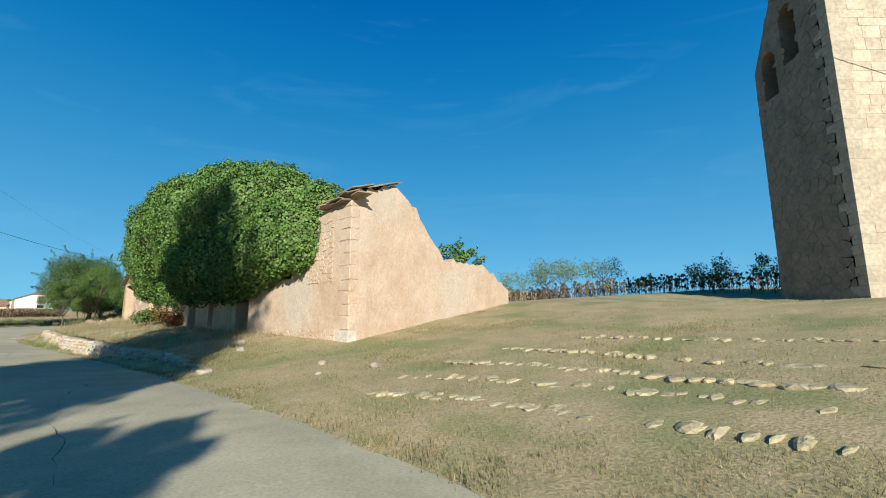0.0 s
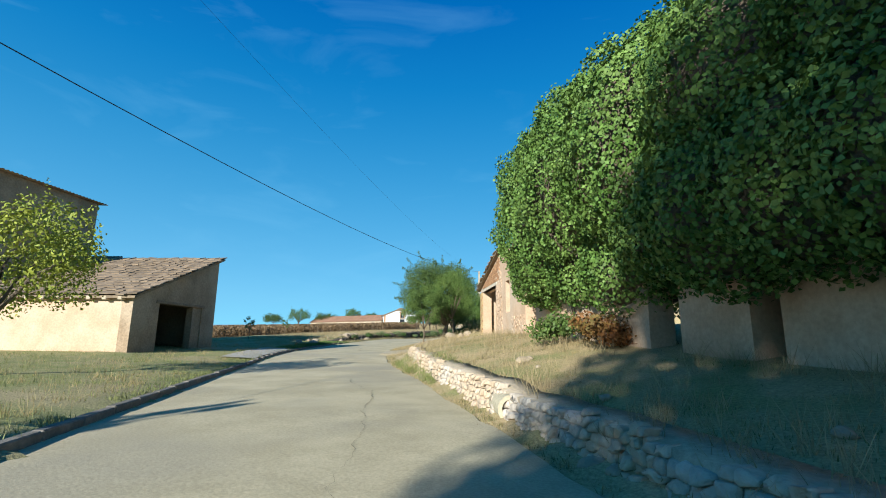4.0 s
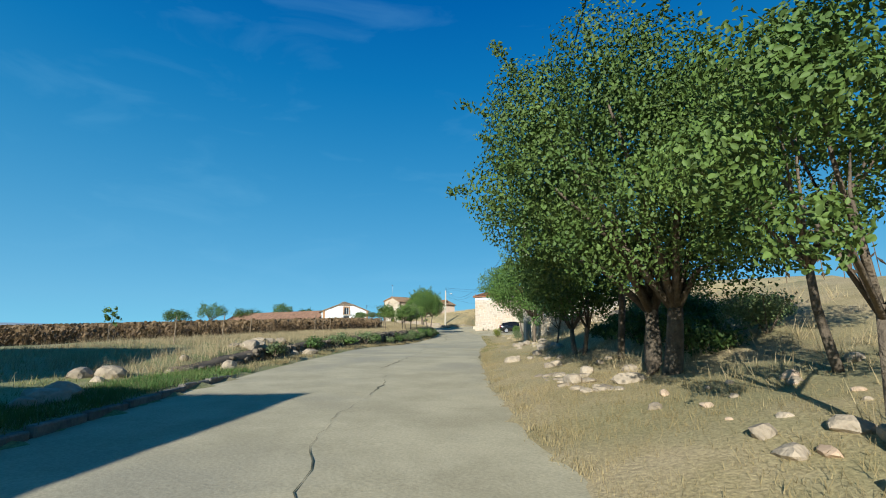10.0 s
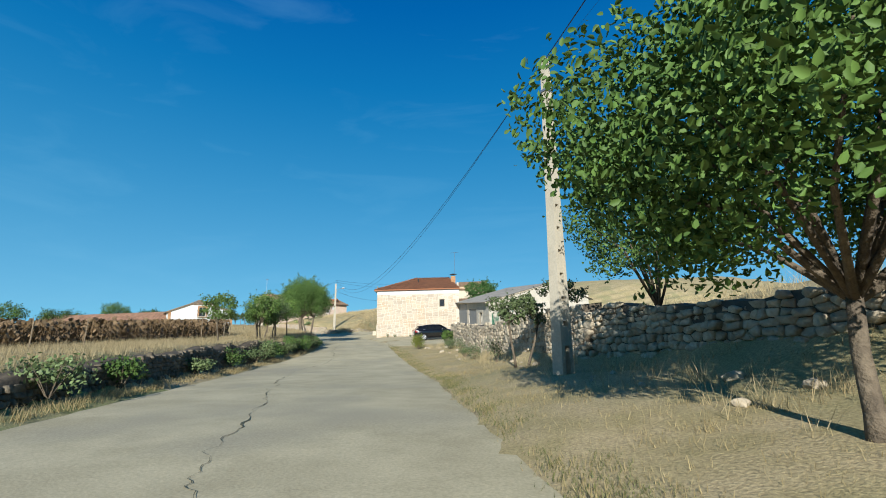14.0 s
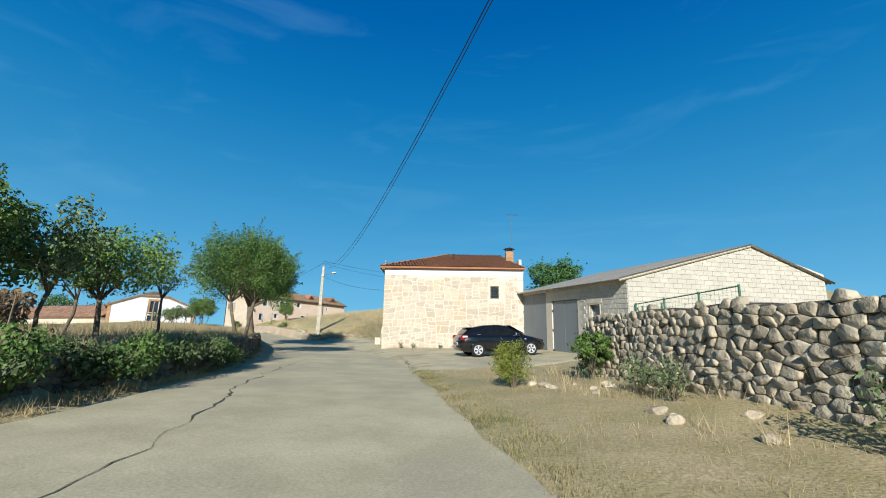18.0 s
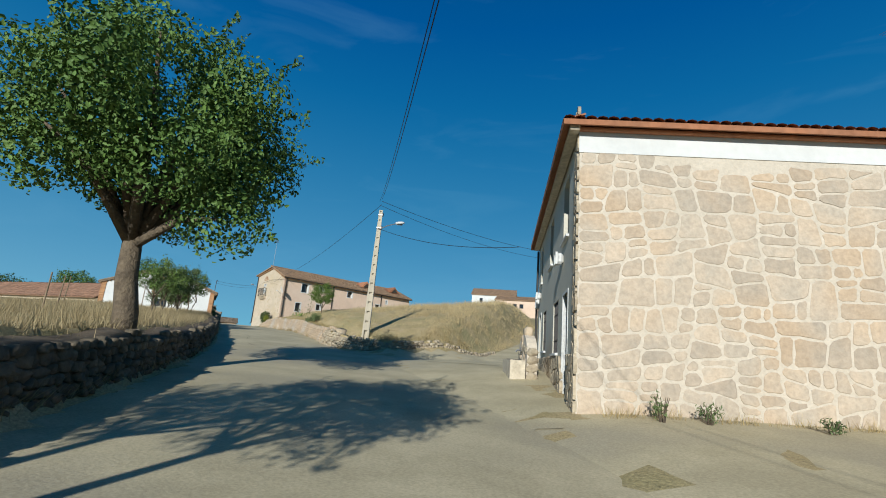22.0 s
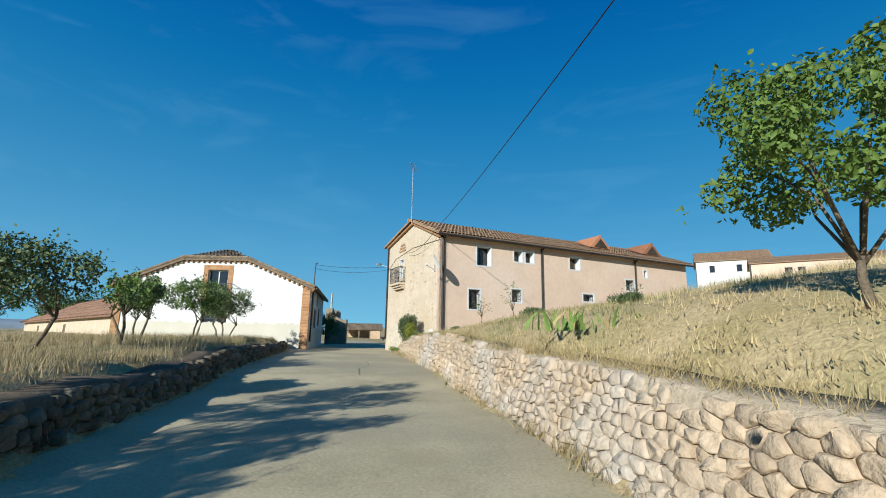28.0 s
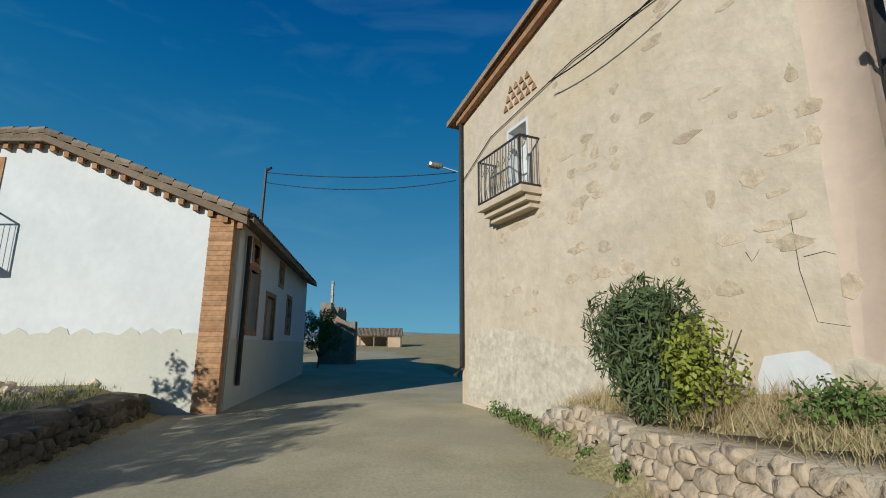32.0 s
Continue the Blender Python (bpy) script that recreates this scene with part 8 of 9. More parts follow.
crack([(47, -1.8), (47.2, -0.8), (47.0, 0.2)], 0.02, 8)
crack([(126, -0.4), (129, -0.9), (133, -1.6), (138, -1.3)], 0.025, 9)
crack([(5, -0.5), (9, -0.2), (12, 0.6)], 0.015, 10)


# ---- poles and cables ----
def concrete_pole(place, height, turn, label, low=0.36, high=0.19, tilt=(0.0, 0.0), notches=13, lamp=False, group="power line poles"):
    x, y = place
    z = ground(x, y) - 0.25
    t = thing("concrete_pole", (x, y, z), turn, label, "utility pole", group)
    sx, sy = tilt
    half = lambda h: (low + (high - low) * h / height) / 2

    def tapered(x0, x1, y0, y1, h0, h1):
        """A block given in shares of the half width."""
        bm = bmesh.new()
        v = []
        for h in (h0, h1):
            q = half(h)
            v += [bm.verts.new((a * q + sx * h, b * q * 0.8 + sy * h, h)) for a, b in ((x0, y0), (x1, y0), (x1, y1), (x0, y1))]
        for f in ((3, 2, 1, 0), (4, 5, 6, 7), (0, 1, 5, 4), (1, 2, 6, 5), (2, 3, 7, 6), (3, 0, 4, 7)):
            bm.faces.new([v[i] for i in f])
        return bm
    part("flange", tapered(-1, -0.45, -1, 1, 0, height), POLEM, t)
    part("flange", tapered(0.45, 1, -1, 1, 0, height), POLEM, t)
    part("web", tapered(-0.45, 0.45, -0.12, 0.12, 0, height), POLEM, t)
    gap = (height - 0.9) / notches
    for k in range(notches):
        h = 0.9 + gap * k
        part("rib", tapered(-0.45, 0.45, -0.94, 0.94, h, h + gap * 0.8), POLEM, t)
    part("cap", tapered(-0.98, 0.98, -0.98, 0.98, height, height + 0.04), POLEM, t)
    for k, h in enumerate((height - 0.25, height - 0.95)):
        part("bracket", tapered(-1.25, 1.25, -1.15, 1.15, h, h + 0.06), GALV, t, "steel cable bracket")
        part("insulator", tubed([(half(h) * 1.3 + sx * h, sy * h, h - 0.02), (half(h) * 1.3 + sx * h, sy * h, h + 0.14)], 0.04, 8), DARKM, t)
    if lamp:
        h = height - 0.9
        arm = part("lamp_arm", tubed([(sx * h, sy * h, h - 0.1), (sx * h + 0.45, sy * h - 0.1, h + 0.14), (sx * h + 0.85, sy * h - 0.2, h + 0.26)], 0.025, 6), GALV, t, "steel street lamp arm")
        bm = bmesh.new()
        bmesh.ops.create_uvsphere(bm, u_segments=12, v_segments=8, radius=0.5, matrix=Matrix.Translation((sx * h + 1.05, sy * h - 0.24, h + 0.3)) @ Matrix.Rotation(-0.18, 4, "Y") @ Matrix.Diagonal((0.52, 0.26, 0.17, 1)))
        head = part("lamp_head", bm, PVC, arm, "pale oval lamp head", True)
        part("glass_bowl", boxed(sx * h + 0.92, sx * h + 1.2, sy * h - 0.32, sy * h - 0.16, h + 0.2, h + 0.25, 0.02), GLASS, arm)
        part("conduit", tubed([(half(0) * 1.05, half(0) * 0.5, 0.2), (half(3) * 1.05 + sx * 3, half(3) * 0.5 + sy * 3, 3.0), (half(h) * 1.05 + sx * h, half(h) * 0.5 + sy * h, h)], 0.025, 6), PVC, t, "white cable conduit")
    return t


P1, P2, P3, P4 = (-40.2, 61.9), (-72.4, 112.4), (-63.3, 140.4), (-68.0, 173.3)
concrete_pole(P1, 8.35, 50.0, "weathered concrete utility pole by the orchard wall", 0.40, 0.19)
concrete_pole(P2, 7.1, 30.0, "concrete utility pole with a street lamp on the grassy island", 0.36, 0.18, (0.012, 0.0), 13, True)
concrete_pole(P3, 15.7 - ground(*P3) + 0.25, 60.0, "concrete utility pole beside the climbing street", 0.34, 0.18, (0.01, 0.01), 10)
concrete_pole(P4, 6.2, 60.0, "distant concrete pole beside the climbing street", 0.32, 0.18, (0, 0), 8)
concrete_pole((-124.5, 148.6), 5.6, 20.0, "thin distant pole near the open barn", 0.2, 0.14, (0, 0), 5)


def cable(a, b, sag, radius=0.012, label="black overhead power cable", n=22):
    a, b = Vector(a), Vector(b)
    mid = a.lerp(b, 0.5)
    ob = part("overhead_cable", tubed([p - mid for p in sagging(a, b, sag, n)], radius, 5), WIREM, None, "", True)
    ob.matrix_world = Matrix.Translation(mid)
    return tagged(ob, label, "cable", "overhead cables")


P1T, P2T, P3T = Vector((P1[0], P1[1], 10.3)), Vector((-72.32, 112.4, 12.25)), Vector((-63.2, 140.5, 15.7))
cable(P1T, (-14.8, -6.3, 8.7), 2.05, 0.014, "twisted black cable crossing high over the road", 30)
cable(P1T - Vector((0, 0, 0.2)), (-9.0, -6.0, 10.2), 1.9, 0.003, "thin black cable crossing high over the road", 30)
cable(P1T, P2T, 3.4, 0.009, "thick black cable running above the road")
cable(P1T - Vector((0.1, 0, 0.12)), P2T - Vector((0.12, 0, 0.1)), 3.65, 0.007)
cable(P2T - Vector((0, 0, 0.3)), (-96.75, 133.5, 12.0), 0.5, 0.012, "black cable running to the ochre house's corner")
cable(P2T - Vector((0, 0, 0.1)), P3T, 0.9, 0.013)
cable(P2T - Vector((0, 0, 0.35)), P3T - Vector((0, 0, 0.4)), 1.15, 0.011)
cable(P2T - Vector((0, 0, 1.6)), (-63.9, 108.6, 8.6), 0.35, 0.012, "black cable running to the stone house's eave")
cable(P3T - Vector((0.1, 0, 0.3)), (-68.0, 173.3, 18.8), 0.8, 0.012)
cross = part("crossarm", boxed(-1.5, 0.15, -0.05, 0.05, -0.05, 0.05), GALV, None)
cross.matrix_world = Matrix.Translation(P3T - Vector((0.1, 0.12, 2.1)))
tagged(cross, "pale steel crossarm bolted to the lane's concrete pole", "crossarm")
cable((-107.25, 134.05, 11.3), (-103.6, 136.8, 11.2), 0.12, 0.012, "short cable between the white and ochre houses")
cable((-107.25, 134.05, 11.05), (-103.6, 136.8, 11.0), 0.2, 0.01, "short cable between the white and ochre houses")
cable((-96.75, 133.5, 12.0), (-100.3, 135.2, 11.5), 0.3, 0.012, "slack black cable along the house's gable")
cable((10.2, 17.0, 15.2), (40.0, 6.0, 10.0), 0.6, 0.02, "black cable beside the church tower")


# ---- the parked car ----
def hatchback():
    c, s_ = math.cos(radians(27.8)), math.sin(radians(27.8))
    rear = Vector((-53.2 - s_ * 0.76, 93.45 + c * 0.76, 0))
    ax = rear + Vector((c, s_, 0)) * 1.29
    zs = [ground(*(rear + Vector((c, s_, 0)) * a + Vector((-s_, c, 0)) * b)[:2]) for a, b in ((0, -0.76), (0, 0.76), (2.58, -0.76), (2.58, 0.76))]
    z0 = sum(zs) / 4 + 0.035
    pitch = math.atan2((zs[2] + zs[3] - zs[0] - zs[1]) / 2, 2.58)
    rollc = math.atan2((zs[1] + zs[3] - zs[0] - zs[2]) / 2, 1.52)
    t = thing("hatchback_car", (0, 0, 0), 0, "black three-door hatchback parked before the garage", "car")
    t.matrix_world = Matrix.Translation((ax.x, ax.y, z0)) @ Matrix.Rotation(radians(27.8), 4, "Z") @ Matrix.Rotation(-pitch, 4, "Y") @ Matrix.Rotation(rollc, 4, "X")
    # lower body: at each station the half widths at sill, waist and shoulder, and heights of underside, shoulder and middle
    st = ((-2.12, 0.62, 0.66, 0.60, 0.42, 0.80, 0.82), (-2.06, 0.74, 0.78, 0.70, 0.30, 0.92, 0.95), (-1.85, 0.80, 0.855, 0.79, 0.24, 0.97, 1.0), (-1.29, 0.82, 0.875, 0.82, 0.22, 0.96, 0.98), (-0.4, 0.82, 0.875, 0.82, 0.20, 0.93, 0.95),
          (0.5, 0.82, 0.875, 0.81, 0.20, 0.90, 0.93), (0.95, 0.82, 0.87, 0.79, 0.21, 0.87, 0.97), (1.29, 0.81, 0.865, 0.75, 0.22, 0.84, 0.92), (1.75, 0.76, 0.82, 0.66, 0.22, 0.76, 0.82), (2.02, 0.64, 0.70, 0.54, 0.24, 0.64, 0.70), (2.15, 0.46, 0.50, 0.40, 0.30, 0.52, 0.55))
    bm = bmesh.new()
    rings = []
    for x, a, b, d, u, sh, mid in st:
        half = [(0, u), (a * 0.9, u), (a, u + 0.08), (b, (u + sh) / 2), (b * 0.985, sh - 0.1), (d, sh), (d * 0.55, mid - 0.01), (0, mid)]
        ring = [(-w, z) for w, z in half[::-1]][:-1] + half
        rings.append([bm.verts.new((x, w, z)) for w, z in ring[:-1]])
    for a, b in zip(rings, rings[1:]):
        k = len(a)
        for i in range(k):
            bm.faces.new((a[i], b[i], b[(i + 1) % k], a[(i + 1) % k]))
    bm.faces.new(rings[0])
    bm.faces.new(rings[-1][::-1])
    bmesh.ops.recalc_face_normals(bm, faces=bm.faces[:])
    body = part("body", bm, CARP, t, "glossy black paint", True)
    # cabin: half widths at waist and roof
    cab = ((-2.0, 0.66, 0.60, 0.93, 0.97), (-1.72, 0.75, 0.58, 0.95, 1.2), (-1.45, 0.77, 0.58, 0.95, 1.33), (-0.9, 0.79, 0.59, 0.94, 1.42), (-0.2, 0.80, 0.60, 0.92, 1.44), (0.3, 0.79, 0.58, 0.90, 1.38), (0.75, 0.78, 0.60, 0.88, 1.17), (1.12, 0.74, 0.68, 0.88, 0.94))
    bm = bmesh.new()
    rings = []
    for x, a, b, w, h in cab:
        ring = [(-a, w - 0.06), (-(a * 0.45 + b * 0.55), w * 0.45 + h * 0.5), (-b, h - 0.03), (-b * 0.6, h), (0, h + 0.012), (b * 0.6, h), (b, h - 0.03), (a * 0.45 + b * 0.55, w * 0.45 + h * 0.5), (a, w - 0.06)]
        rings.append([bm.verts.new((x, q, z)) for q, z in ring])
    for a, b in zip(rings, rings[1:]):
        for i in range(len(a) - 1):
            bm.faces.new((a[i], a[i + 1], b[i + 1], b[i]))
    bm.faces.new(rings[0][::-1])
    bm.faces.new(rings[-1])
    bmesh.ops.recalc_face_normals(bm, faces=bm.faces[:])
    part("cabin", bm, CARP, t, "", True)

    def side_at(x, z):
        """The cabin's half width at x and height z."""
        xs = [q[0] for q in cab]
        a, b, w, h = [float(np.interp(x, xs, [q[i] for q in cab])) for i in (1, 2, 3, 4)]
        lo, md, hi = w - 0.06, w * 0.45 + h * 0.5, h - 0.03
        return float(np.interp(z, [lo, md, hi], [a, a * 0.45 + b * 0.55, b]))

    def glazing(name, pts, sgn, material=CARGLASS, out=0.012):
        bm = bmesh.new()
        v = [bm.verts.new((x, sgn * (side_at(x, z) + out), z)) for x, z in pts]
        w = [bm.verts.new((x, sgn * (side_at(x, z) - 0.03), z)) for x, z in pts]
        bm.faces.new(v)
        bm.faces.new(w[::-1])
        for i in range(len(pts)):
            j = (i + 1) % len(pts)
            bm.faces.new((v[j], v[i], w[i], w[j]))
        bmesh.ops.recalc_face_normals(bm, faces=bm.faces[:])
        return part(name, bm, material, t)
    for sg in (-1, 1):
        glazing("door_window", [(-0.42, 0.95), (0.2, 0.935), (0.75, 0.93), (0.62, 1.09), (0.3, 1.25), (-0.05, 1.335), (-0.42, 1.35)], sg)
        glazing("rear_side_window", [(-1.12, 1.07), (-0.5, 0.97), (-0.5, 1.34), (-0.85, 1.325), (-1.05, 1.24)], sg)
        glazing("chrome_strip", [(-1.3, 1.01), (0.8, 0.905), (0.8, 0.92), (-1.3, 1.027)], sg, GALV, 0.016)
        mir = part("door_mirror", boxed(0.55, 0.7, sg * 0.95 - 0.1, sg * 0.95 + 0.1, 0.93, 1.07, 0.04), CARP, t, "", True)
        part("mirror_glass", boxed(0.543, 0.548, sg * 0.95 - 0.08, sg * 0.95 + 0.08, 0.95, 1.05), ALLOY, mir)
        part("door_handle", boxed(-0.35, -0.17, sg * 0.875 - 0.012, sg * 0.875 + 0.012, 0.79, 0.82, 0.006), CARP, t)
        part("door_seam", tubed([(-0.48, sg * 0.874, 0.30), (-0.47, sg * 0.876, 0.6), (-0.44, sg * 0.862, 0.85)], 0.005, 4), TYRE, t)
        part("side_sill", boxed(-0.88, 0.88, sg * 0.85 - 0.025, sg * 0.85 + 0.025, 0.19, 0.27, 0.012), CARP, t)
        tail = part("tail_lamp", boxed(-2.09, -1.80, sg * 0.74 - 0.11, sg * 0.74 + 0.11, 0.76, 0.99, 0.05), REDGLASS, t, "red tail lamp", True)
        part("clear_lens", boxed(-2.02, -1.78, sg * 0.775 - 0.095, sg * 0.775 + 0.095, 0.885, 0.965, 0.02), PVC, tail)
        part("headlamp", boxed(1.72, 2.0, sg * 0.6 - 0.12, sg * 0.6 + 0.1, 0.58, 0.72, 0.045), GLASS, t, "", True)
        part("side_repeater", boxed(0.98, 1.06, sg * 0.865 - 0.012, sg * 0.865 + 0.012, 0.74, 0.775, 0.006), PVC, t)
    for x in (-1.29, 1.29):
        for sg in (-1, 1):
            w = part("wheel", tubed([(x, sg * 0.66, 0.315), (x, sg * 0.86, 0.315)], 0.2, 20), DARKM, t)
            bm = bmesh.new()
            prof = ((0.205, -0.09), (0.29, -0.1), (0.315, -0.07), (0.318, 0.07), (0.29, 0.1), (0.21, 0.09))
            rr = [[bm.verts.new((x + q * math.cos(a), sg * 0.77 + p, 0.315 + q * math.sin(a))) for q, p in prof] for a in (2 * math.pi * k / 26 for k in range(26))]
            for i in range(26):
                a, b = rr[i], rr[(i + 1) % 26]
                for k in range(6):
                    bm.faces.new((a[k], a[(k + 1) % 6], b[(k + 1) % 6], b[k]))
            bmesh.ops.recalc_face_normals(bm, faces=bm.faces[:])
            part("tyre", bm, TYRE, w, "", True)
            bm = bmesh.new()
            for k in range(5):
                a = 2 * math.pi * k / 5 + 0.3
                for side_ in (-0.16, 0.16):
                    tube(bm, [(x + 0.03 * math.cos(a), sg * 0.872, 0.315 + 0.03 * math.sin(a)), (x + 0.2 * math.cos(a + side_), sg * 0.87, 0.315 + 0.2 * math.sin(a + side_))], 0.021, 5)
            ring = [(x + 0.2 * math.cos(2 * math.pi * k / 20), sg * 0.87, 0.315 + 0.2 * math.sin(2 * math.pi * k / 20)) for k in range(21)]
            tube(bm, ring, 0.016, 5)
            part("rim", bm, ALLOY, w, "five-spoke alloy rim")
            arch = [(x + 0.365 * math.cos(math.pi * k / 12), sg * 0.862, 0.315 + 0.355 * math.sin(math.pi * k / 12)) for k in range(13)]
            part("wheel_arch", tubed(arch, 0.03, 6), CARP, t, "", True)
    part("rear_window", boxed(-0.33, 0.33, -0.56, 0.56, -0.008, 0.008, 0.005), CARGLASS, t).matrix_basis = Matrix.Translation((-1.77, 0, 1.17)) @ Matrix.Rotation(-0.76, 4, "Y") @ Matrix.Diagonal((0.62, 1, 1, 1))
    part("windscreen", boxed(-0.42, 0.42, -0.6, 0.6, -0.008, 0.008, 0.005), CARGLASS, t).matrix_basis = Matrix.Translation((0.72, 0, 1.2)) @ Matrix.Rotation(0.49, 4, "Y")
    plate = part("number_plate", boxed(-2.145, -2.12, -0.26, 0.26, 0.56, 0.67, 0.004), PVC, t, "white plate with dark bars")
    for k in range(7):
        y = -0.19 + 0.058 * k + (0.03 if k > 3 else 0)
        part("plate_bar", boxed(-2.15, -2.145, y, y + 0.035, 0.585, 0.648), DARKM, plate)
    part("plate_band", boxed(-2.149, -2.145, 0.215, 0.255, 0.565, 0.665), GREENM, plate)
    part("bumper", boxed(-2.14, -1.98, -0.78, 0.78, 0.38, 0.54, 0.05), CARP, t, "", True)
    part("chrome_strip", boxed(-2.1, -2.08, -0.4, 0.4, 0.755, 0.785, 0.006), ALLOY, t)
    part("rear_wiper", tubed([(-2.0, 0.0, 1.0), (-1.92, -0.32, 1.06)], 0.01, 4), TYRE, t)
    part("roof_aerial", tubed([(-1.35, 0, 1.38), (-1.55, 0, 1.52)], 0.008, 4), TYRE, t)
    part("spoiler", boxed(-1.72, -1.48, -0.56, 0.56, 1.3, 1.34, 0.015), CARP, t, "", True)


hatchback()


# ---- by the stone house ----
def fountain():
    z = ground(-62.7, 104.9)
    t = thing("stone_fountain", (-62.36, 104.75, z), 111.0, "stone wall fountain with a rendered trough and arched rubble back", "fountain")
    # x goes along the wall, y out from it
    bm = bmesh.new()
    box(bm, -0.05, 1.75, 0.66, 0.76, -0.3, 0.45)
    box(bm, -0.05, 1.75, 0.36, 0.42, -0.3, 0.45)
    box(bm, -0.05, 0.08, 0.42, 0.66, -0.3, 0.45)
    box(bm, 1.62, 1.75, 0.42, 0.66, -0.3, 0.45)
    part("trough", bm, LIME, t, "trough rendered in pale lime")
    part("water", boxed(0.08, 1.62, 0.42, 0.66, 0.2, 0.38), GLASS, t)
    bm = bmesh.new()
    arch = [(-0.05, -0.3), (1.55, -0.3), (1.55, 0.55)] + [(0.75 + 0.8 * math.cos(a), 0.55 + 0.62 * math.sin(a)) for a in (math.pi * k / 10 for k in range(1, 10))] + [(-0.05, 0.55)]
    prism(bm, arch, 0.06, 0.33)
    part("back_slab", bm, MORTAR, t)
    part("top_stone", boxed(0.5, 0.92, 0.08, 0.32, 1.1, 1.38, 0.06), STONE_PALE, t, "", True)
    r = random.Random(8)
    for k in range(26):
        a = math.pi * r.random()
        q = r.uniform(0.3, 0.68)
        x, zz = (0.75 + q * math.cos(a), 0.5 + 0.85 * q * math.sin(a)) if k % 3 else (r.uniform(0.1, 1.4), r.uniform(0.1, 0.5))
        o = new("stone", r.choice(ST_GREY if k % 2 else ST_PALE))
        o.parent = t
        o.matrix_basis = Matrix.Translation((x, 0.33, zz)) @ Euler((0, r.uniform(0, 3), 0)).to_matrix().to_4x4() @ Matrix.Diagonal((0.24, 0.07, 0.19, 1))
    for k in range(4):
        o = new("stone", r.choice(ST_GREY))
        o.parent = t
        o.matrix_basis = Matrix.Translation((-0.06, 0.2, 0.05 + 0.21 * k)) @ Matrix.Diagonal((0.12, 0.28, 0.22, 1))
    part("spout", tubed([(0.75, 0.32, 0.72), (0.75, 0.48, 0.73), (0.75, 0.52, 0.68)], 0.025, 6), GALV, t)
    part("tap_handle", boxed(0.7, 0.8, 0.36, 0.4, 0.76, 0.8, 0.01), GALV, t)
    for k in range(5):
        part("grille_bar", tubed([(0.55 + 0.1 * k, 0.38, 0.46), (0.55 + 0.1 * k, 0.74, 0.46)], 0.012, 5), DARKM, t)


fountain()


def garden_chair(x, y, turn):
    t = thing("garden_chair", (x, y, ground(x, y) + 0.03), turn, "green plastic garden chair beside the stone house", "chair")
    part("seat", boxed(-0.23, 0.23, -0.21, 0.22, 0.40, 0.43, 0.012), PLASTIC, t)
    for k in range(5):
        part("back_slat", tubed([(-0.17 + 0.085 * k, 0.2, 0.43), (-0.18 + 0.09 * k, 0.29, 0.83)], 0.02, 5), PLASTIC, t)
    part("back_rail", tubed([(-0.25, 0.25, 0.72), (-0.2, 0.3, 0.84), (0.0, 0.31, 0.88), (0.2, 0.3, 0.84), (0.25, 0.25, 0.72)], 0.022, 6), PLASTIC, t)
    for sx in (-1, 1):
        part("armrest", tubed([(sx * 0.27, 0.24, 0.66), (sx * 0.3, 0.0, 0.66), (sx * 0.28, -0.2, 0.62)], 0.025, 6), PLASTIC, t)
        part("leg", tubed([(sx * 0.28, -0.2, 0.63), (sx * 0.27, -0.27, 0)], 0.022, 5), PLASTIC, t)
        part("leg", tubed([(sx * 0.25, 0.25, 0.72), (sx * 0.26, 0.3, 0)], 0.022, 5), PLASTIC, t)


garden_chair(-53.6, 103.0, 28.0)


def green_gate():
    t = thing("wire_gate", (-46.3, 91.5, ground(-46.3, 91.5)), -63.0, "green metal gate beside the orchard wall", "gate")
    for x in (0.0, 1.15):
        part("gate_post", tubed([(x, 0, -0.2), (x, 0, 1.95)], 0.035, 8), GREENM, t)
    part("gate_frame", frame_of_gate(0.07, 1.08, 0.12, 1.7), GREENM, t)
    for k in range(9):
        part("gate_bar", tubed([(0.15 + 0.105 * k, 0, 0.14), (0.15 + 0.105 * k, 0, 1.68)], 0.01, 5), GREENM, t)
    f = thing("wire_fence", (-44.7, 88.6, ground(-44.7, 88.6)), -64.0, "green wire-mesh fence on steel posts behind the wall", "fence")
    base = ground(-44.7, 88.6)
    for x in (-4.0, -2.2, -0.4, 1.3):
        part("fence_post", tubed([(x, 0, -0.3), (x, 0, 5.5 - base)], 0.035, 8), GREENM, f)
    part("top_rail", tubed([(-4.0, 0, 5.45 - base), (1.3, 0, 5.45 - base)], 0.02, 6), GREENM, f)
    part("brace", tubed([(-3.9, 0, 5.3 - base), (-2.9, 0, 0.0)], 0.02, 6), GREENM, f)
    bm = bmesh.new()
    for k in range(10):
        tube(bm, [(-4.0, 0, 0.5 + 0.17 * k), (1.3, 0, 0.5 + 0.17 * k)], 0.003, 3)
    for k in range(31):
        tube(bm, [(-4.0 + 0.172 * k, 0, 0.4), (-4.0 + 0.172 * k, 0, 5.42 - base)], 0.003, 3)
    part("wire_mesh", bm, GREENM, f, kind="stuff")


def frame_of_gate(x0, x1, z0, z1):
    bm = bmesh.new()
    tube(bm, [(x0, 0, z0), (x1, 0, z0), (x1, 0, z1), (x0, 0, z1), (x0, 0, z0)], 0.022, 6)
    return bm


green_gate()


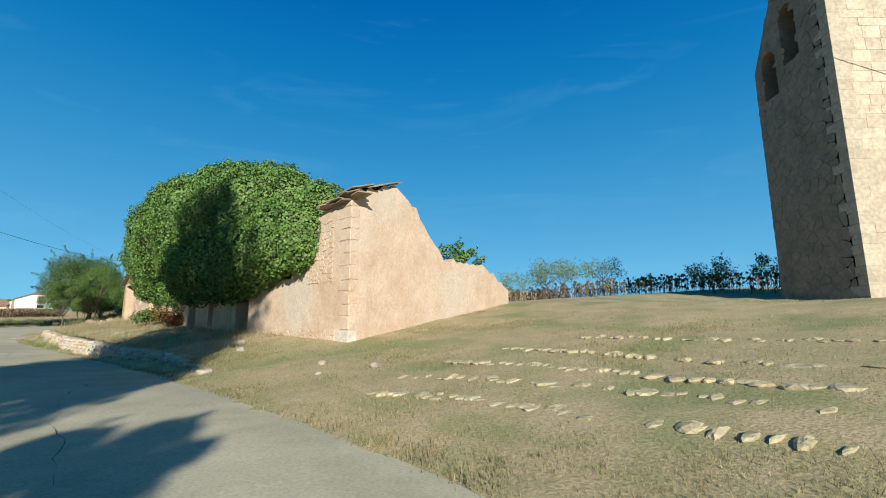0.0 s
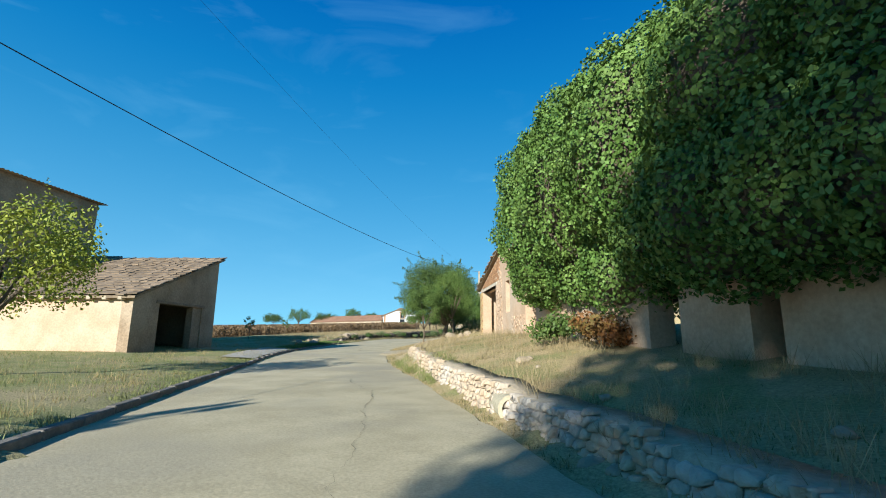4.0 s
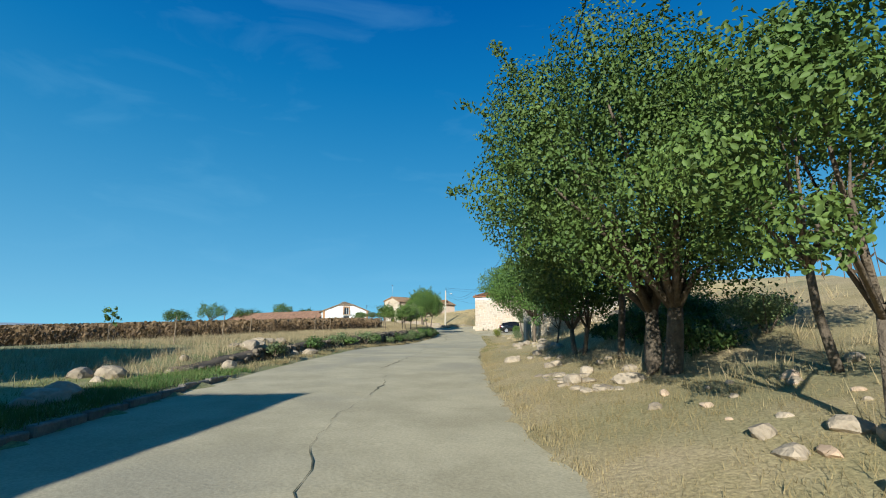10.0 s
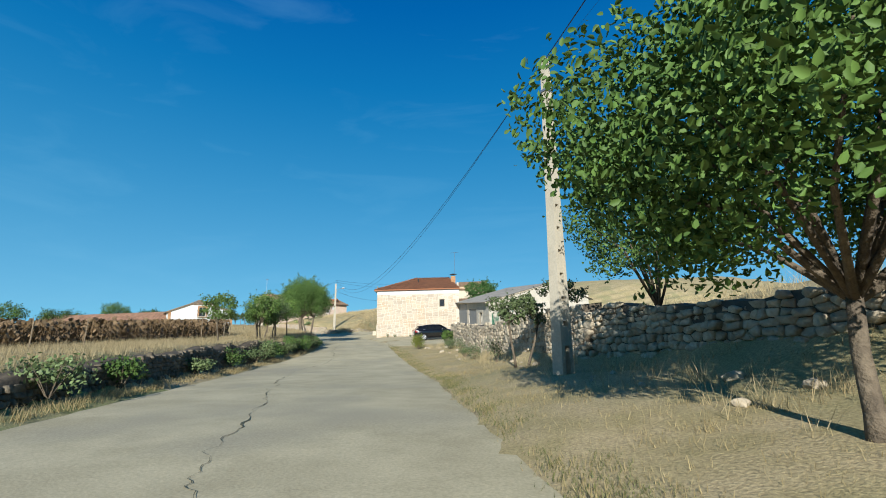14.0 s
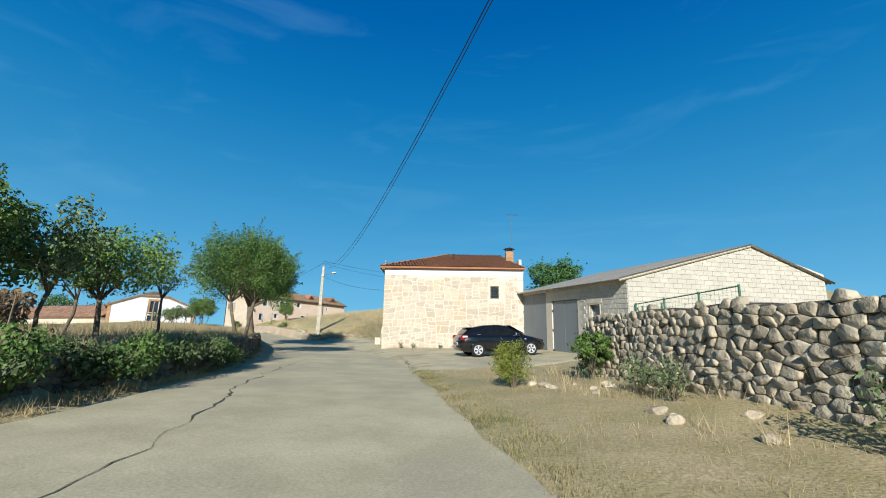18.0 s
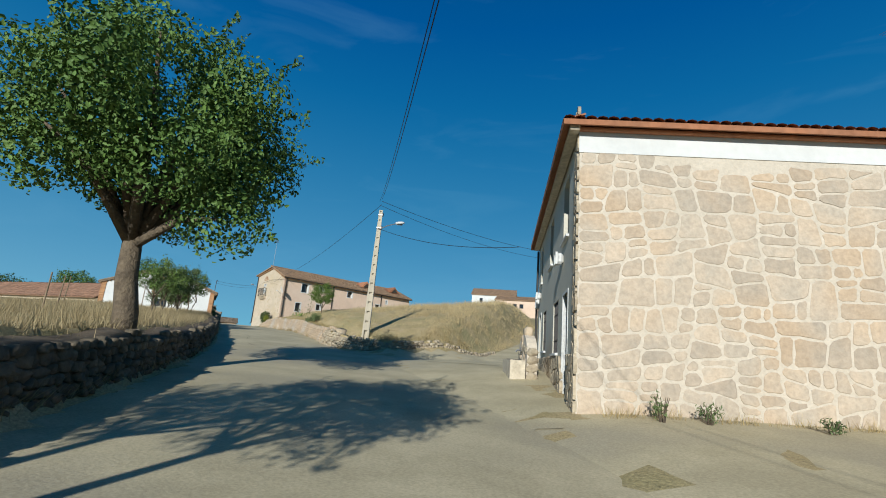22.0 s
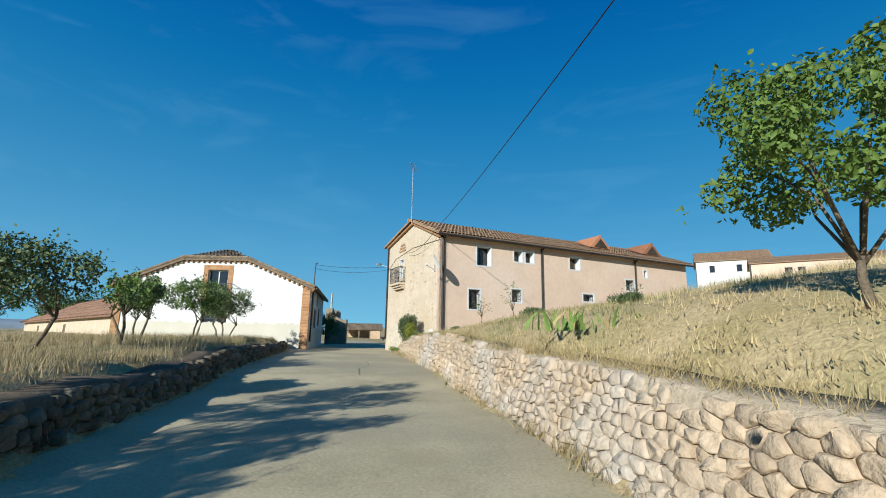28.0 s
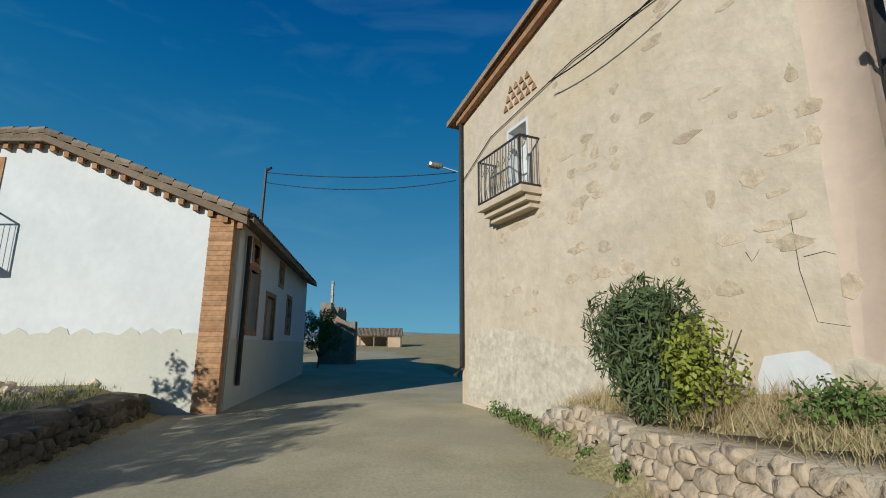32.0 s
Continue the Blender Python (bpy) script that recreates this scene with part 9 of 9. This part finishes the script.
def culvert():
    x, y = -13.35, 18.25
    t = thing("culvert_pipe", (x, y, ground(x, y) - 0.12), 40.0, "short concrete culvert pipe opening at the verge", "pipe")
    bm = bmesh.new()
    n = 20
    rr = [[bm.verts.new((q * math.cos(a), p, 0.22 + q * math.sin(a))) for q, p in ((0.15, 0.5), (0.15, -0.35), (0.22, -0.35), (0.22, 0.5))] for a in (2 * math.pi * k / n for k in range(n))]
    for i in range(n):
        a, b = rr[i], rr[(i + 1) % n]
        for k in range(3):
            bm.faces.new((a[k], b[k], b[k + 1], a[k + 1]))
    bmesh.ops.recalc_face_normals(bm, faces=bm.faces[:])
    part("collar", bm, APRON, t)
    # dark disc, coloured as the shade down the pipe
    part("bore_shade_disc", tubed([(0, 0.3, 0.22), (0, 0.32, 0.22)], 0.15, 16), DIM, t)


culvert()


# ---- the terrace up the side street ----
def vine_terrace():
    zg = ground(-62.6, 129.0)
    w = thing("terrace_garden_wall", (-64.5, 127.2, zg), 0, "low rubble garden wall round the terrace beside the climbing street", "wall")
    foot = lambda x, y: ground(x, y) - 0.15
    lay(w, lambda u: ((-64.5 - 0.19 * u, 127.2 + 0.98 * u, foot(-64.8 - 0.19 * u, 127.2 + 0.98 * u)), np.array([-0.19, 0.98, 0.12]), np.array([0.98, 0.19, 0.0])), 6.8, lambda u: 1.35 - 0.06 * u, 0.42, 0.26, STONE, 91, near=(0, 9), bulge=0.05)
    lay(w, lambda u: ((-64.5 + u, 127.2, foot(-64.5 + u, 126.4)), np.array([1.0, 0.0, 0.0]), np.array([0.0, 1.0, 0.0])), 8.0, lambda u: zg + 0.85 - foot(-64.5 + u, 126.4), 0.42, 0.26, STONE, 92, near=(0, 9), bulge=0.05)
    bm = boxed(0.12, 8.2, 0.12, 7.4, -1.6, 0.35)
    part("terrace_fill", bm, APRON, w, "pale cement floor of the terrace")
    bm = bmesh.new()
    prism(bm, [(0.1, -1.5), (0.5, -1.5), (0.5, 0.75), (0.1, 0.75)], 0.1, 6.6)
    bm.transform(Matrix.Rotation(radians(10.9), 4, "Z"))
    # cores coloured as the shade in the gaps of the rubble
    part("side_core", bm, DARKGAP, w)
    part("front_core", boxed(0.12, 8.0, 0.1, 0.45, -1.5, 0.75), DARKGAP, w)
    p = thing("vine_pergola", (-62.6, 127.4, zg + 0.2), 0, "rustic post pergola covered with yellow-green vines", "pergola")
    for x, y in ((0.2, 0.0), (0.2, 2.6), (0.2, 5.2), (3.2, 0.0), (3.2, 2.6), (3.2, 5.2)):
        part("post", tubed([(x, y, -0.7), (x + 0.03, y, 2.45)], 0.07, 7), LIME, p, "whitewashed post")
    for x in (0.2, 3.2):
        part("beam", tubed([(x, -0.5, 2.48), (x, 5.8, 2.5)], 0.06, 6), WOOD, p)
    for k in range(7):
        part("cross_beam", tubed([(-0.2, -0.2 + 0.95 * k, 2.58), (3.6, -0.2 + 0.95 * k, 2.6)], 0.04, 5), WOOD, p)
    rng = np.random.default_rng(12)
    pts = np.c_[rng.uniform(-0.4, 3.9, 4200), rng.uniform(-0.7, 6.0, 4200), 2.7 + 0.22 * rng.normal(0, 1, 4200)]
    hang = rng.random(4200) < 0.25
    pts[hang, 2] -= rng.random(hang.sum()) * 0.9
    v, f = cards(pts, np.tile([0.0, -0.4, 0.8], (4200, 1)), 0.17, rng, 0.2, 0.9)
    put("vine_leaves", raw("vine_leaves", v, f), LEAF_C, p)
    for k in range(3):
        part("vine_stem", tubed([(0.25 + 1.4 * k, 0.1, -0.5), (0.3 + 1.4 * k, 0.2, 1.2), (0.2 + 1.4 * k, 0.1, 2.6)], 0.04, 5), BARK, p)
    s = thing("terrace_steps", (-61.4, 128.3, zg), 0, "worn concrete steps up to the terrace", "steps")
    for k in range(4):
        part("step", boxed(0.0, 1.4, 0.35 * k, 2.0, -0.3 + 0.18 * k, -0.12 + 0.18 * (k + 1), 0.01), APRON, s)
    part("handrail", tubed([(0.0, 0.0, 0.0), (0.0, 0.0, 1.0), (0.0, 1.5, 1.6)], 0.03, 6), WOOD, s, "rustic pole handrail")
    for k, (x, y) in enumerate(((-63.25, 128.25), (-60.6, 129.9), (-61.2, 130.4))):
        t = thing("flower_pot", (x, y, zg + (1.05 if k == 0 else 0.9)), 0, "terracotta flower pot on the terrace wall", "pot", "terrace flower pots")
        part("pot", tubed([(0, 0, -0.02), (0, 0, 0.3)], 0.14, 12, 0.19), TILE, t, "", True)
        part("rim", tubed([(0, 0, 0.27), (0, 0, 0.33)], 0.205, 12), TILE, t)
        if k:
            q = rng.normal(0, 0.13, (160, 3)) + np.array([0, 0, 0.5])
            v, f = cards(q, rng.normal(0, 1, (160, 3)), 0.1, rng)
            put("foliage", raw("foliage", v, f), LEAF_IVY, t)


vine_terrace()
shrub((-64.0, 131.4), 2.1, 1.35, LEAF_B, "big round green bush behind the terrace wall", 5200, 0.12, 180, 0.6, lift=0.5)


# ---- stakes along the field ----
for k in range(16):
    s = 62 + 5.5 * k
    x, y = on_road(s, -float(np.interp(s, *LWALL_D)) - 4.2 - 1.2 * (k % 3))
    o = part("field_stake", tubed([(0, 0, -0.2), (0.05 * (k % 3 - 1), 0.04, 1.05 + 0.12 * (k % 4))], 0.03, 6, 0.022), WOOD, None)
    o.matrix_world = Matrix.Translation((x, y, ground(x, y)))
    tagged(o, "weathered wooden stake at the sunflower field's edge", "stake", "field stakes")


# ---- dry grass, sunflowers, distance ----
def side_road_gap(x, y):
    sx, _ = side_road_at(y)
    return np.abs(x - sx)


def blades(name, x, y, tall, blade, width, rng, material, label, category="grass", spread=0.09, lean_=0.45, lift=0.0):
    """Tufts of narrow pointed blades standing on the ground at x, y."""
    n = len(x)
    z = land(x, y) + lift
    k = blade
    bx = np.repeat(x, k) + rng.normal(0, spread, n * k)
    by = np.repeat(y, k) + rng.normal(0, spread, n * k)
    bz = np.repeat(z, k) - 0.03
    h = np.repeat(tall, k) * rng.uniform(0.5, 1.25, n * k)
    a = rng.uniform(0, 2 * np.pi, n * k)
    bend = rng.uniform(0.1, lean_ * 1.6, n * k) * h
    w = width * rng.uniform(0.6, 1.4, n * k)
    b = rng.uniform(0, 2 * np.pi, n * k)
    base = np.stack([bx, by, bz], 1)
    side = np.stack([np.cos(b) * w / 2, np.sin(b) * w / 2, np.zeros(n * k)], 1)
    tip = base + np.stack([np.cos(a) * bend, np.sin(a) * bend, h], 1)
    v = np.stack([base - side, base + side, tip], 1).reshape(-1, 3)
    ob = put(name, raw(name, v, np.arange(len(v)).reshape(-1, 3)), material, None, kind="stuff")
    return tagged(ob, label, category, "", "stuff")


def scatter(n, s0, s1, d0, d1, rng, near=1.0, patch=0.0, seed=0):
    """Places at random along the road between two distances from it (functions of s or numbers), crowding towards d0."""
    s = rng.uniform(s0, s1, n)
    a = d0(s) if callable(d0) else d0
    b = d1(s) if callable(d1) else d1
    d = a + (b - a) * rng.random(n) ** near
    p = np.array([on_road(q, e) for q, e in zip(s, d)])
    x, y = p[:, 0], p[:, 1]
    keep = side_road_gap(x, y) > np.where(y > 110, 2.4, -1)
    keep &= ~paved(x, y) & ~on_drive(x, y)
    if patch:
        nz = np.array([noise.noise(Vector((u * 0.55, w * 0.55, seed))) for u, w in zip(x, y)])
        keep &= nz > patch - 0.5 - 0.35 * rng.random(n)
    return x[keep], y[keep]


def grow():
    rng = np.random.default_rng(5)
    redge = lambda s: np.interp(s, *RIGHT_EDGE) + 0.1
    ledge = lambda s: -np.interp(s, *LEFT_EDGE) - 0.2
    wall = lambda s: -np.interp(s, *LWALL_D) - 0.3
    u = lambda n, a, b: rng.uniform(a, b, n)
    # first bend: churchyard slope and terrace
    x, y = scatter(13000, -4, 30, redge, 17.0, rng, 1.3, 0.35, 1)
    blades("short_dry_grass", x, y, u(len(x), 0.03, 0.09), 8, 0.011, rng, STRAW, "short dry grass on the churchyard slope")
    x, y = scatter(9000, -4, 40, redge, 13.0, rng, 1.3, 0.55, 2)
    blades("short_green_grass", x, y, u(len(x), 0.03, 0.08), 8, 0.011, rng, GRASS_G, "thin greenish grass among the dry stalks")
    x, y = scatter(12000, -4, 17, redge, 12.0, rng, 1.4, 0.58, 21)
    blades("lawn_green_grass", x, y, u(len(x), 0.03, 0.085), 8, 0.008, rng, GRASS_G, "thin green patches of grass on the churchyard lawn")
    x, y = scatter(13000, -4, 17, redge, 13.0, rng, 1.2, 0.3, 25)
    blades("lawn_dry_grass", x, y, u(len(x), 0.03, 0.08), 8, 0.009, rng, STRAW, "short bleached grass on the churchyard lawn")
    x, y = scatter(1500, 14, 46, lambda s: redge(s) + 0.5, 9.0, rng, 1.2, 0.5, 3)
    blades("tall_dry_grass", x, y, u(len(x), 0.2, 0.45), 12, 0.01, rng, STRAW_B, "tufts of tall bleached grass on the bank", lean_=0.5)
    x, y = scatter(260, 27, 36, lambda s: redge(s) + 0.05, lambda s: redge(s) + 0.9, rng)
    blades("green_tuft_grass", x, y, u(len(x), 0.15, 0.3), 16, 0.012, rng, GRASS_G, "fresh green grass tuft at the road's edge")
    # the banks on the right
    x, y = scatter(12000, 30, 104, redge, lambda s: redge(s) + 6.5, rng, 1.4, 0.25, 4)
    blades("bank_dry_grass", x, y, u(len(x), 0.04, 0.12), 8, 0.009, rng, STRAW, "short straw-coloured grass on the roadside bank")
    x, y = scatter(2400, 66, 106, redge, lambda s: redge(s) + 0.7, rng)
    blades("verge_green_grass", x, y, u(len(x), 0.03, 0.075), 10, 0.009, rng, GRASS_G, "green strip of grass at the verge")
    x, y = scatter(1600, 45, 103, lambda s: redge(s) + 2.2, lambda s: redge(s) + 9, rng, 1.0, 0.5, 5)
    blades("bank_tall_grass", x, y, u(len(x), 0.2, 0.5), 11, 0.01, rng, STRAW_B, "tall dead grass stalks on the bank", lean_=0.5)
    # the left verge before the wall
    x, y = scatter(8000, -4, 57, ledge, lambda s: ledge(s) - 9, rng, 1.5, 0.3, 6)
    blades("verge_grass", x, y, u(len(x), 0.05, 0.15), 8, 0.012, rng, GRASS_G, "patchy green grass on the shaded verge")
    x, y = scatter(6000, -4, 60, lambda s: ledge(s) - 0.6, lambda s: ledge(s) - 14, rng, 1.3, 0.4, 7)
    blades("verge_dry_grass", x, y, u(len(x), 0.06, 0.2), 8, 0.012, rng, STRAW, "dry grass at the field's edge")
    x, y = scatter(2600, 45, 58, ledge, lambda s: ledge(s) - 1.1, rng)
    blades("lush_verge_grass", x, y, u(len(x), 0.06, 0.16), 10, 0.012, rng, LUSH, "bright green grass strip at the road's edge")
    # behind and before the left wall
    x, y = scatter(15000, 55, 172, wall, lambda s: wall(s) - 8, rng, 1.25, 0.15, 8)
    blades("field_edge_grass", x, y, u(len(x), 0.12, 0.34), 9, 0.012, rng, STRAW_B, "golden knee-high grass behind the low wall", lean_=0.4)
    x, y = scatter(1500, 57, 118, ledge, lambda s: np.minimum(wall(s) + 0.6, ledge(s) - 0.1), rng)
    blades("wall_foot_grass", x, y, u(len(x), 0.06, 0.25), 9, 0.011, rng, STRAW, "dry weeds at the foot of the wall")
    # the grass island and the slope before the ochre house
    x, y = scatter(26000, 130, 176, lambda s: redge(s) + 0.75, 30.0, rng, 1.25, 0.38, 9)
    hd = np.clip((along_road(x, y)[1] - 4) / 7, 0.25, 1)
    blades("island_grass", x, y, u(len(x), 0.16, 0.52) * hd, 10, 0.012, rng, STRAW_B, "tall golden dry grass on the island slope", lean_=0.4)
    x, y = scatter(1800, 150, 172, lambda s: redge(s) + 0.8, 9.0, rng, 1.0, 0.55, 10)
    blades("slope_green_grass", x, y, u(len(x), 0.08, 0.2), 8, 0.012, rng, GRASS_G, "green patches in the slope's dry grass")
    x, y = scatter(900, 128.5, 150, redge, lambda s: redge(s) + 0.25, rng)
    blades("kerb_grass", x, y, u(len(x), 0.06, 0.2), 8, 0.01, rng, STRAW, "dry tufts along the wall's foot")
    x, y = scatter(5200, 44, 63, redge, lambda s: redge(s) + 3.4, rng, 1.0, 0.2, 12)
    blades("rough_bank_grass", x, y, u(len(x), 0.03, 0.1), 9, 0.007, rng, STRAW, "rough bleached grass on the steep bank", lean_=0.7)
    x, y = scatter(900, 163, 171, lambda s: redge(s) + 0.35, lambda s: redge(s) + 1.7, rng)
    blades("ledge_grass", x, y, u(len(x), 0.06, 0.28), 9, 0.008, rng, STRAW_B, "dead grass on the ledge beside the oleander", lean_=0.7)
    x, y = scatter(1500, 136, 170.4, lambda s: redge(s) + 0.28, lambda s: redge(s) + 0.75, rng, 1.0, 0.2, 17)
    s, _ = along_road(x, y)
    top = road_z(s) + np.interp(s, [135, 142, 147, 158, 164, 167, 170, 172], [0.87, 0.8, 0.97, 1.03, 0.92, 0.66, 0.5, 0.3]) - 0.08
    blades("garden_wall_grass", x, y, u(len(x), 0.06, 0.2), 10, 0.008, rng, STRAW, "dry grass on top of the garden wall", lean_=0.8, lift=np.maximum(0, top - land(x, y)))
    x, y = scatter(420, 136, 171, lambda s: redge(s) - 0.12, lambda s: redge(s) + 0.02, rng, 1.0, 0.45, 14)
    blades("wall_base_grass", x, y, u(len(x), 0.1, 0.34), 12, 0.008, rng, STRAW, "brown dry tufts at the foot of the garden wall", lean_=0.6)
    x, y = scatter(1500, 108, 176, lambda s: wall(s) + 0.28, lambda s: wall(s) - 0.1, rng, 1.0, 0.1, 15)
    blades("wall_top_grass", x, y, u(len(x), 0.12, 0.3), 12, 0.009, rng, STRAW, "dry grass hanging over the top of the field wall", lean_=0.9, lift=0.02)
    x, y = scatter(2200, 160, 178, wall, lambda s: wall(s) - 5, rng, 1.0, 0.5, 16)
    blades("yard_green_grass", x, y, u(len(x), 0.06, 0.16), 9, 0.011, rng, LUSH, "green grass before the white house")
    q = rng.integers(0, len(ISLE) - 8, 420)
    gone = rng.uniform(0.25, 1.6, 420)
    way = np.roll(ISLE, -1, 0)[q] - ISLE[q]
    way /= np.linalg.norm(way, axis=1, keepdims=True)
    x, y = ISLE[q, 0] - way[:, 1] * gone, ISLE[q, 1] + way[:, 0] * gone
    blades("island_tip_grass", x, y, u(420, 0.12, 0.34), 14, 0.01, rng, STRAW, "dry grass hanging over the island's wall", lean_=0.9, spread=0.14)
    # weeds at the stone house's foot
    p = np.array([SH.matrix_world @ Vector((q, -0.12 - 0.2 * rng.random(), 0)) for q in rng.uniform(0.5, 9.3, 130)])
    blades("house_foot_weeds", p[:, 0], p[:, 1], u(130, 0.08, 0.28), 10, 0.012, rng, STRAW, "dry weeds along the stone house's foot")


grow()


def sunflowers(name, n, s0, s1, d0, d1, label, seed):
    """Withered sunflower stalks with hanging heads and dry leaves."""
    rng = np.random.default_rng(seed)
    x, y = scatter(n, s0, s1, d0, d1, rng, 1.3)
    z = land(x, y)
    n = len(x)
    h = rng.uniform(0.85, 1.35, n)
    lx, ly = rng.normal(0, 0.06, n), rng.normal(0, 0.06, n)
    base = np.stack([x, y, z - 0.05], 1)
    top = np.stack([x + lx, y + ly, z + h], 1)
    vs, fs, off = [], [], 0
    for a in (0.0, 1.57):
        side = np.array([math.cos(a), math.sin(a), 0]) * 0.013
        vs.append(np.stack([base - side, base + side, top + side, top - side], 1).reshape(-1, 3))
        fs.append(np.arange(4 * n).reshape(n, 4) + off)
        off += 4 * n
    way = rng.uniform(0, 2 * np.pi, n)
    out = np.stack([np.cos(way), np.sin(way), np.zeros(n)], 1)
    head = top + out * 0.12 - np.array([0, 0, 0.05])
    crossv = np.stack([-np.sin(way), np.cos(way), np.zeros(n)], 1)
    r = rng.uniform(0.09, 0.15, n)[:, None]
    down = np.array([0, 0, 1.0])
    for tilt, thick in ((out * 0.5, 0.0), (out * 0.35, -0.05)):
        c = head + np.array([0, 0, thick])
        vs.append(np.stack([c - crossv * r, c - down * r * 0.8 + tilt * r, c + crossv * r, c + down * r * 0.55 - tilt * r], 1).reshape(-1, 3))
        fs.append(np.arange(4 * n).reshape(n, 4) + off)
        off += 4 * n
    for k in range(3):
        w2 = rng.uniform(0, 2 * np.pi, n)
        o2 = np.stack([np.cos(w2), np.sin(w2), np.full(n, -1.1)], 1)
        c2 = np.stack([-np.sin(w2), np.cos(w2), np.zeros(n)], 1)
        at_ = base + (top - base) * rng.uniform(0.35, 0.9, n)[:, None]
        ln = rng.uniform(0.12, 0.22, n)[:, None]
        vs.append(np.stack([at_, at_ + o2 * ln * 0.6 + c2 * ln * 0.4, at_ + o2 * ln * 1.2, at_ + o2 * ln * 0.6 - c2 * ln * 0.4], 1).reshape(-1, 3))
        fs.append(np.arange(4 * n).reshape(n, 4) + off)
        off += 4 * n
    ob = put(name, raw(name, np.concatenate(vs), np.concatenate(fs)), SEED, None, kind="stuff")
    tagged(ob, label, "sunflowers", "", "stuff")


sunflowers("sunflower_field", 11000, 66, 116, lambda s: -np.interp(s, *LWALL_D) - np.interp(s, [66, 80, 92, 108, 116], [20.0, 12.0, 7.0, 7.0, 12.0]), lambda s: -np.interp(s, *LWALL_D) - 55, "withered brown sunflower field behind the wall", 31)
sunflowers("hilltop_sunflowers", 55, 46, 62, 12.0, 20.0, "withered sunflowers on the hilltop", 32)
sunflowers("churchyard_sunflowers", 900, -4, 30, 31.0, 46.0, "withered sunflowers beyond the churchyard", 33)


def far_ridge():
    """The ridge on the horizon, about three kilometres off, pale with painted haze."""
    v, f = [], []
    n = 160
    for i in range(n + 1):
        a = radians(20 + 250 * i / n)
        x, y = -60 + 3200 * math.cos(a), 70 + 3200 * math.sin(a)
        top = 95 + 38 * noise.noise(Vector((i * 0.07, 0, 0))) + 12 * noise.noise(Vector((i * 0.25, 3, 0)))
        v += [(x, y, -40), (x, y, top * 0.6), (x * 1.1, y * 1.1, top)]
    for i in range(n):
        for k in range(2):
            f.append((3 * i + k, 3 * i + 3 + k, 3 * i + 4 + k, 3 * i + 1 + k))
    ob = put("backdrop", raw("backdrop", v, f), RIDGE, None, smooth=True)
    tagged(ob, "ridge of hills on the horizon, pale blue-grey haze in its colour", "backdrop", "", "structure")


far_ridge()
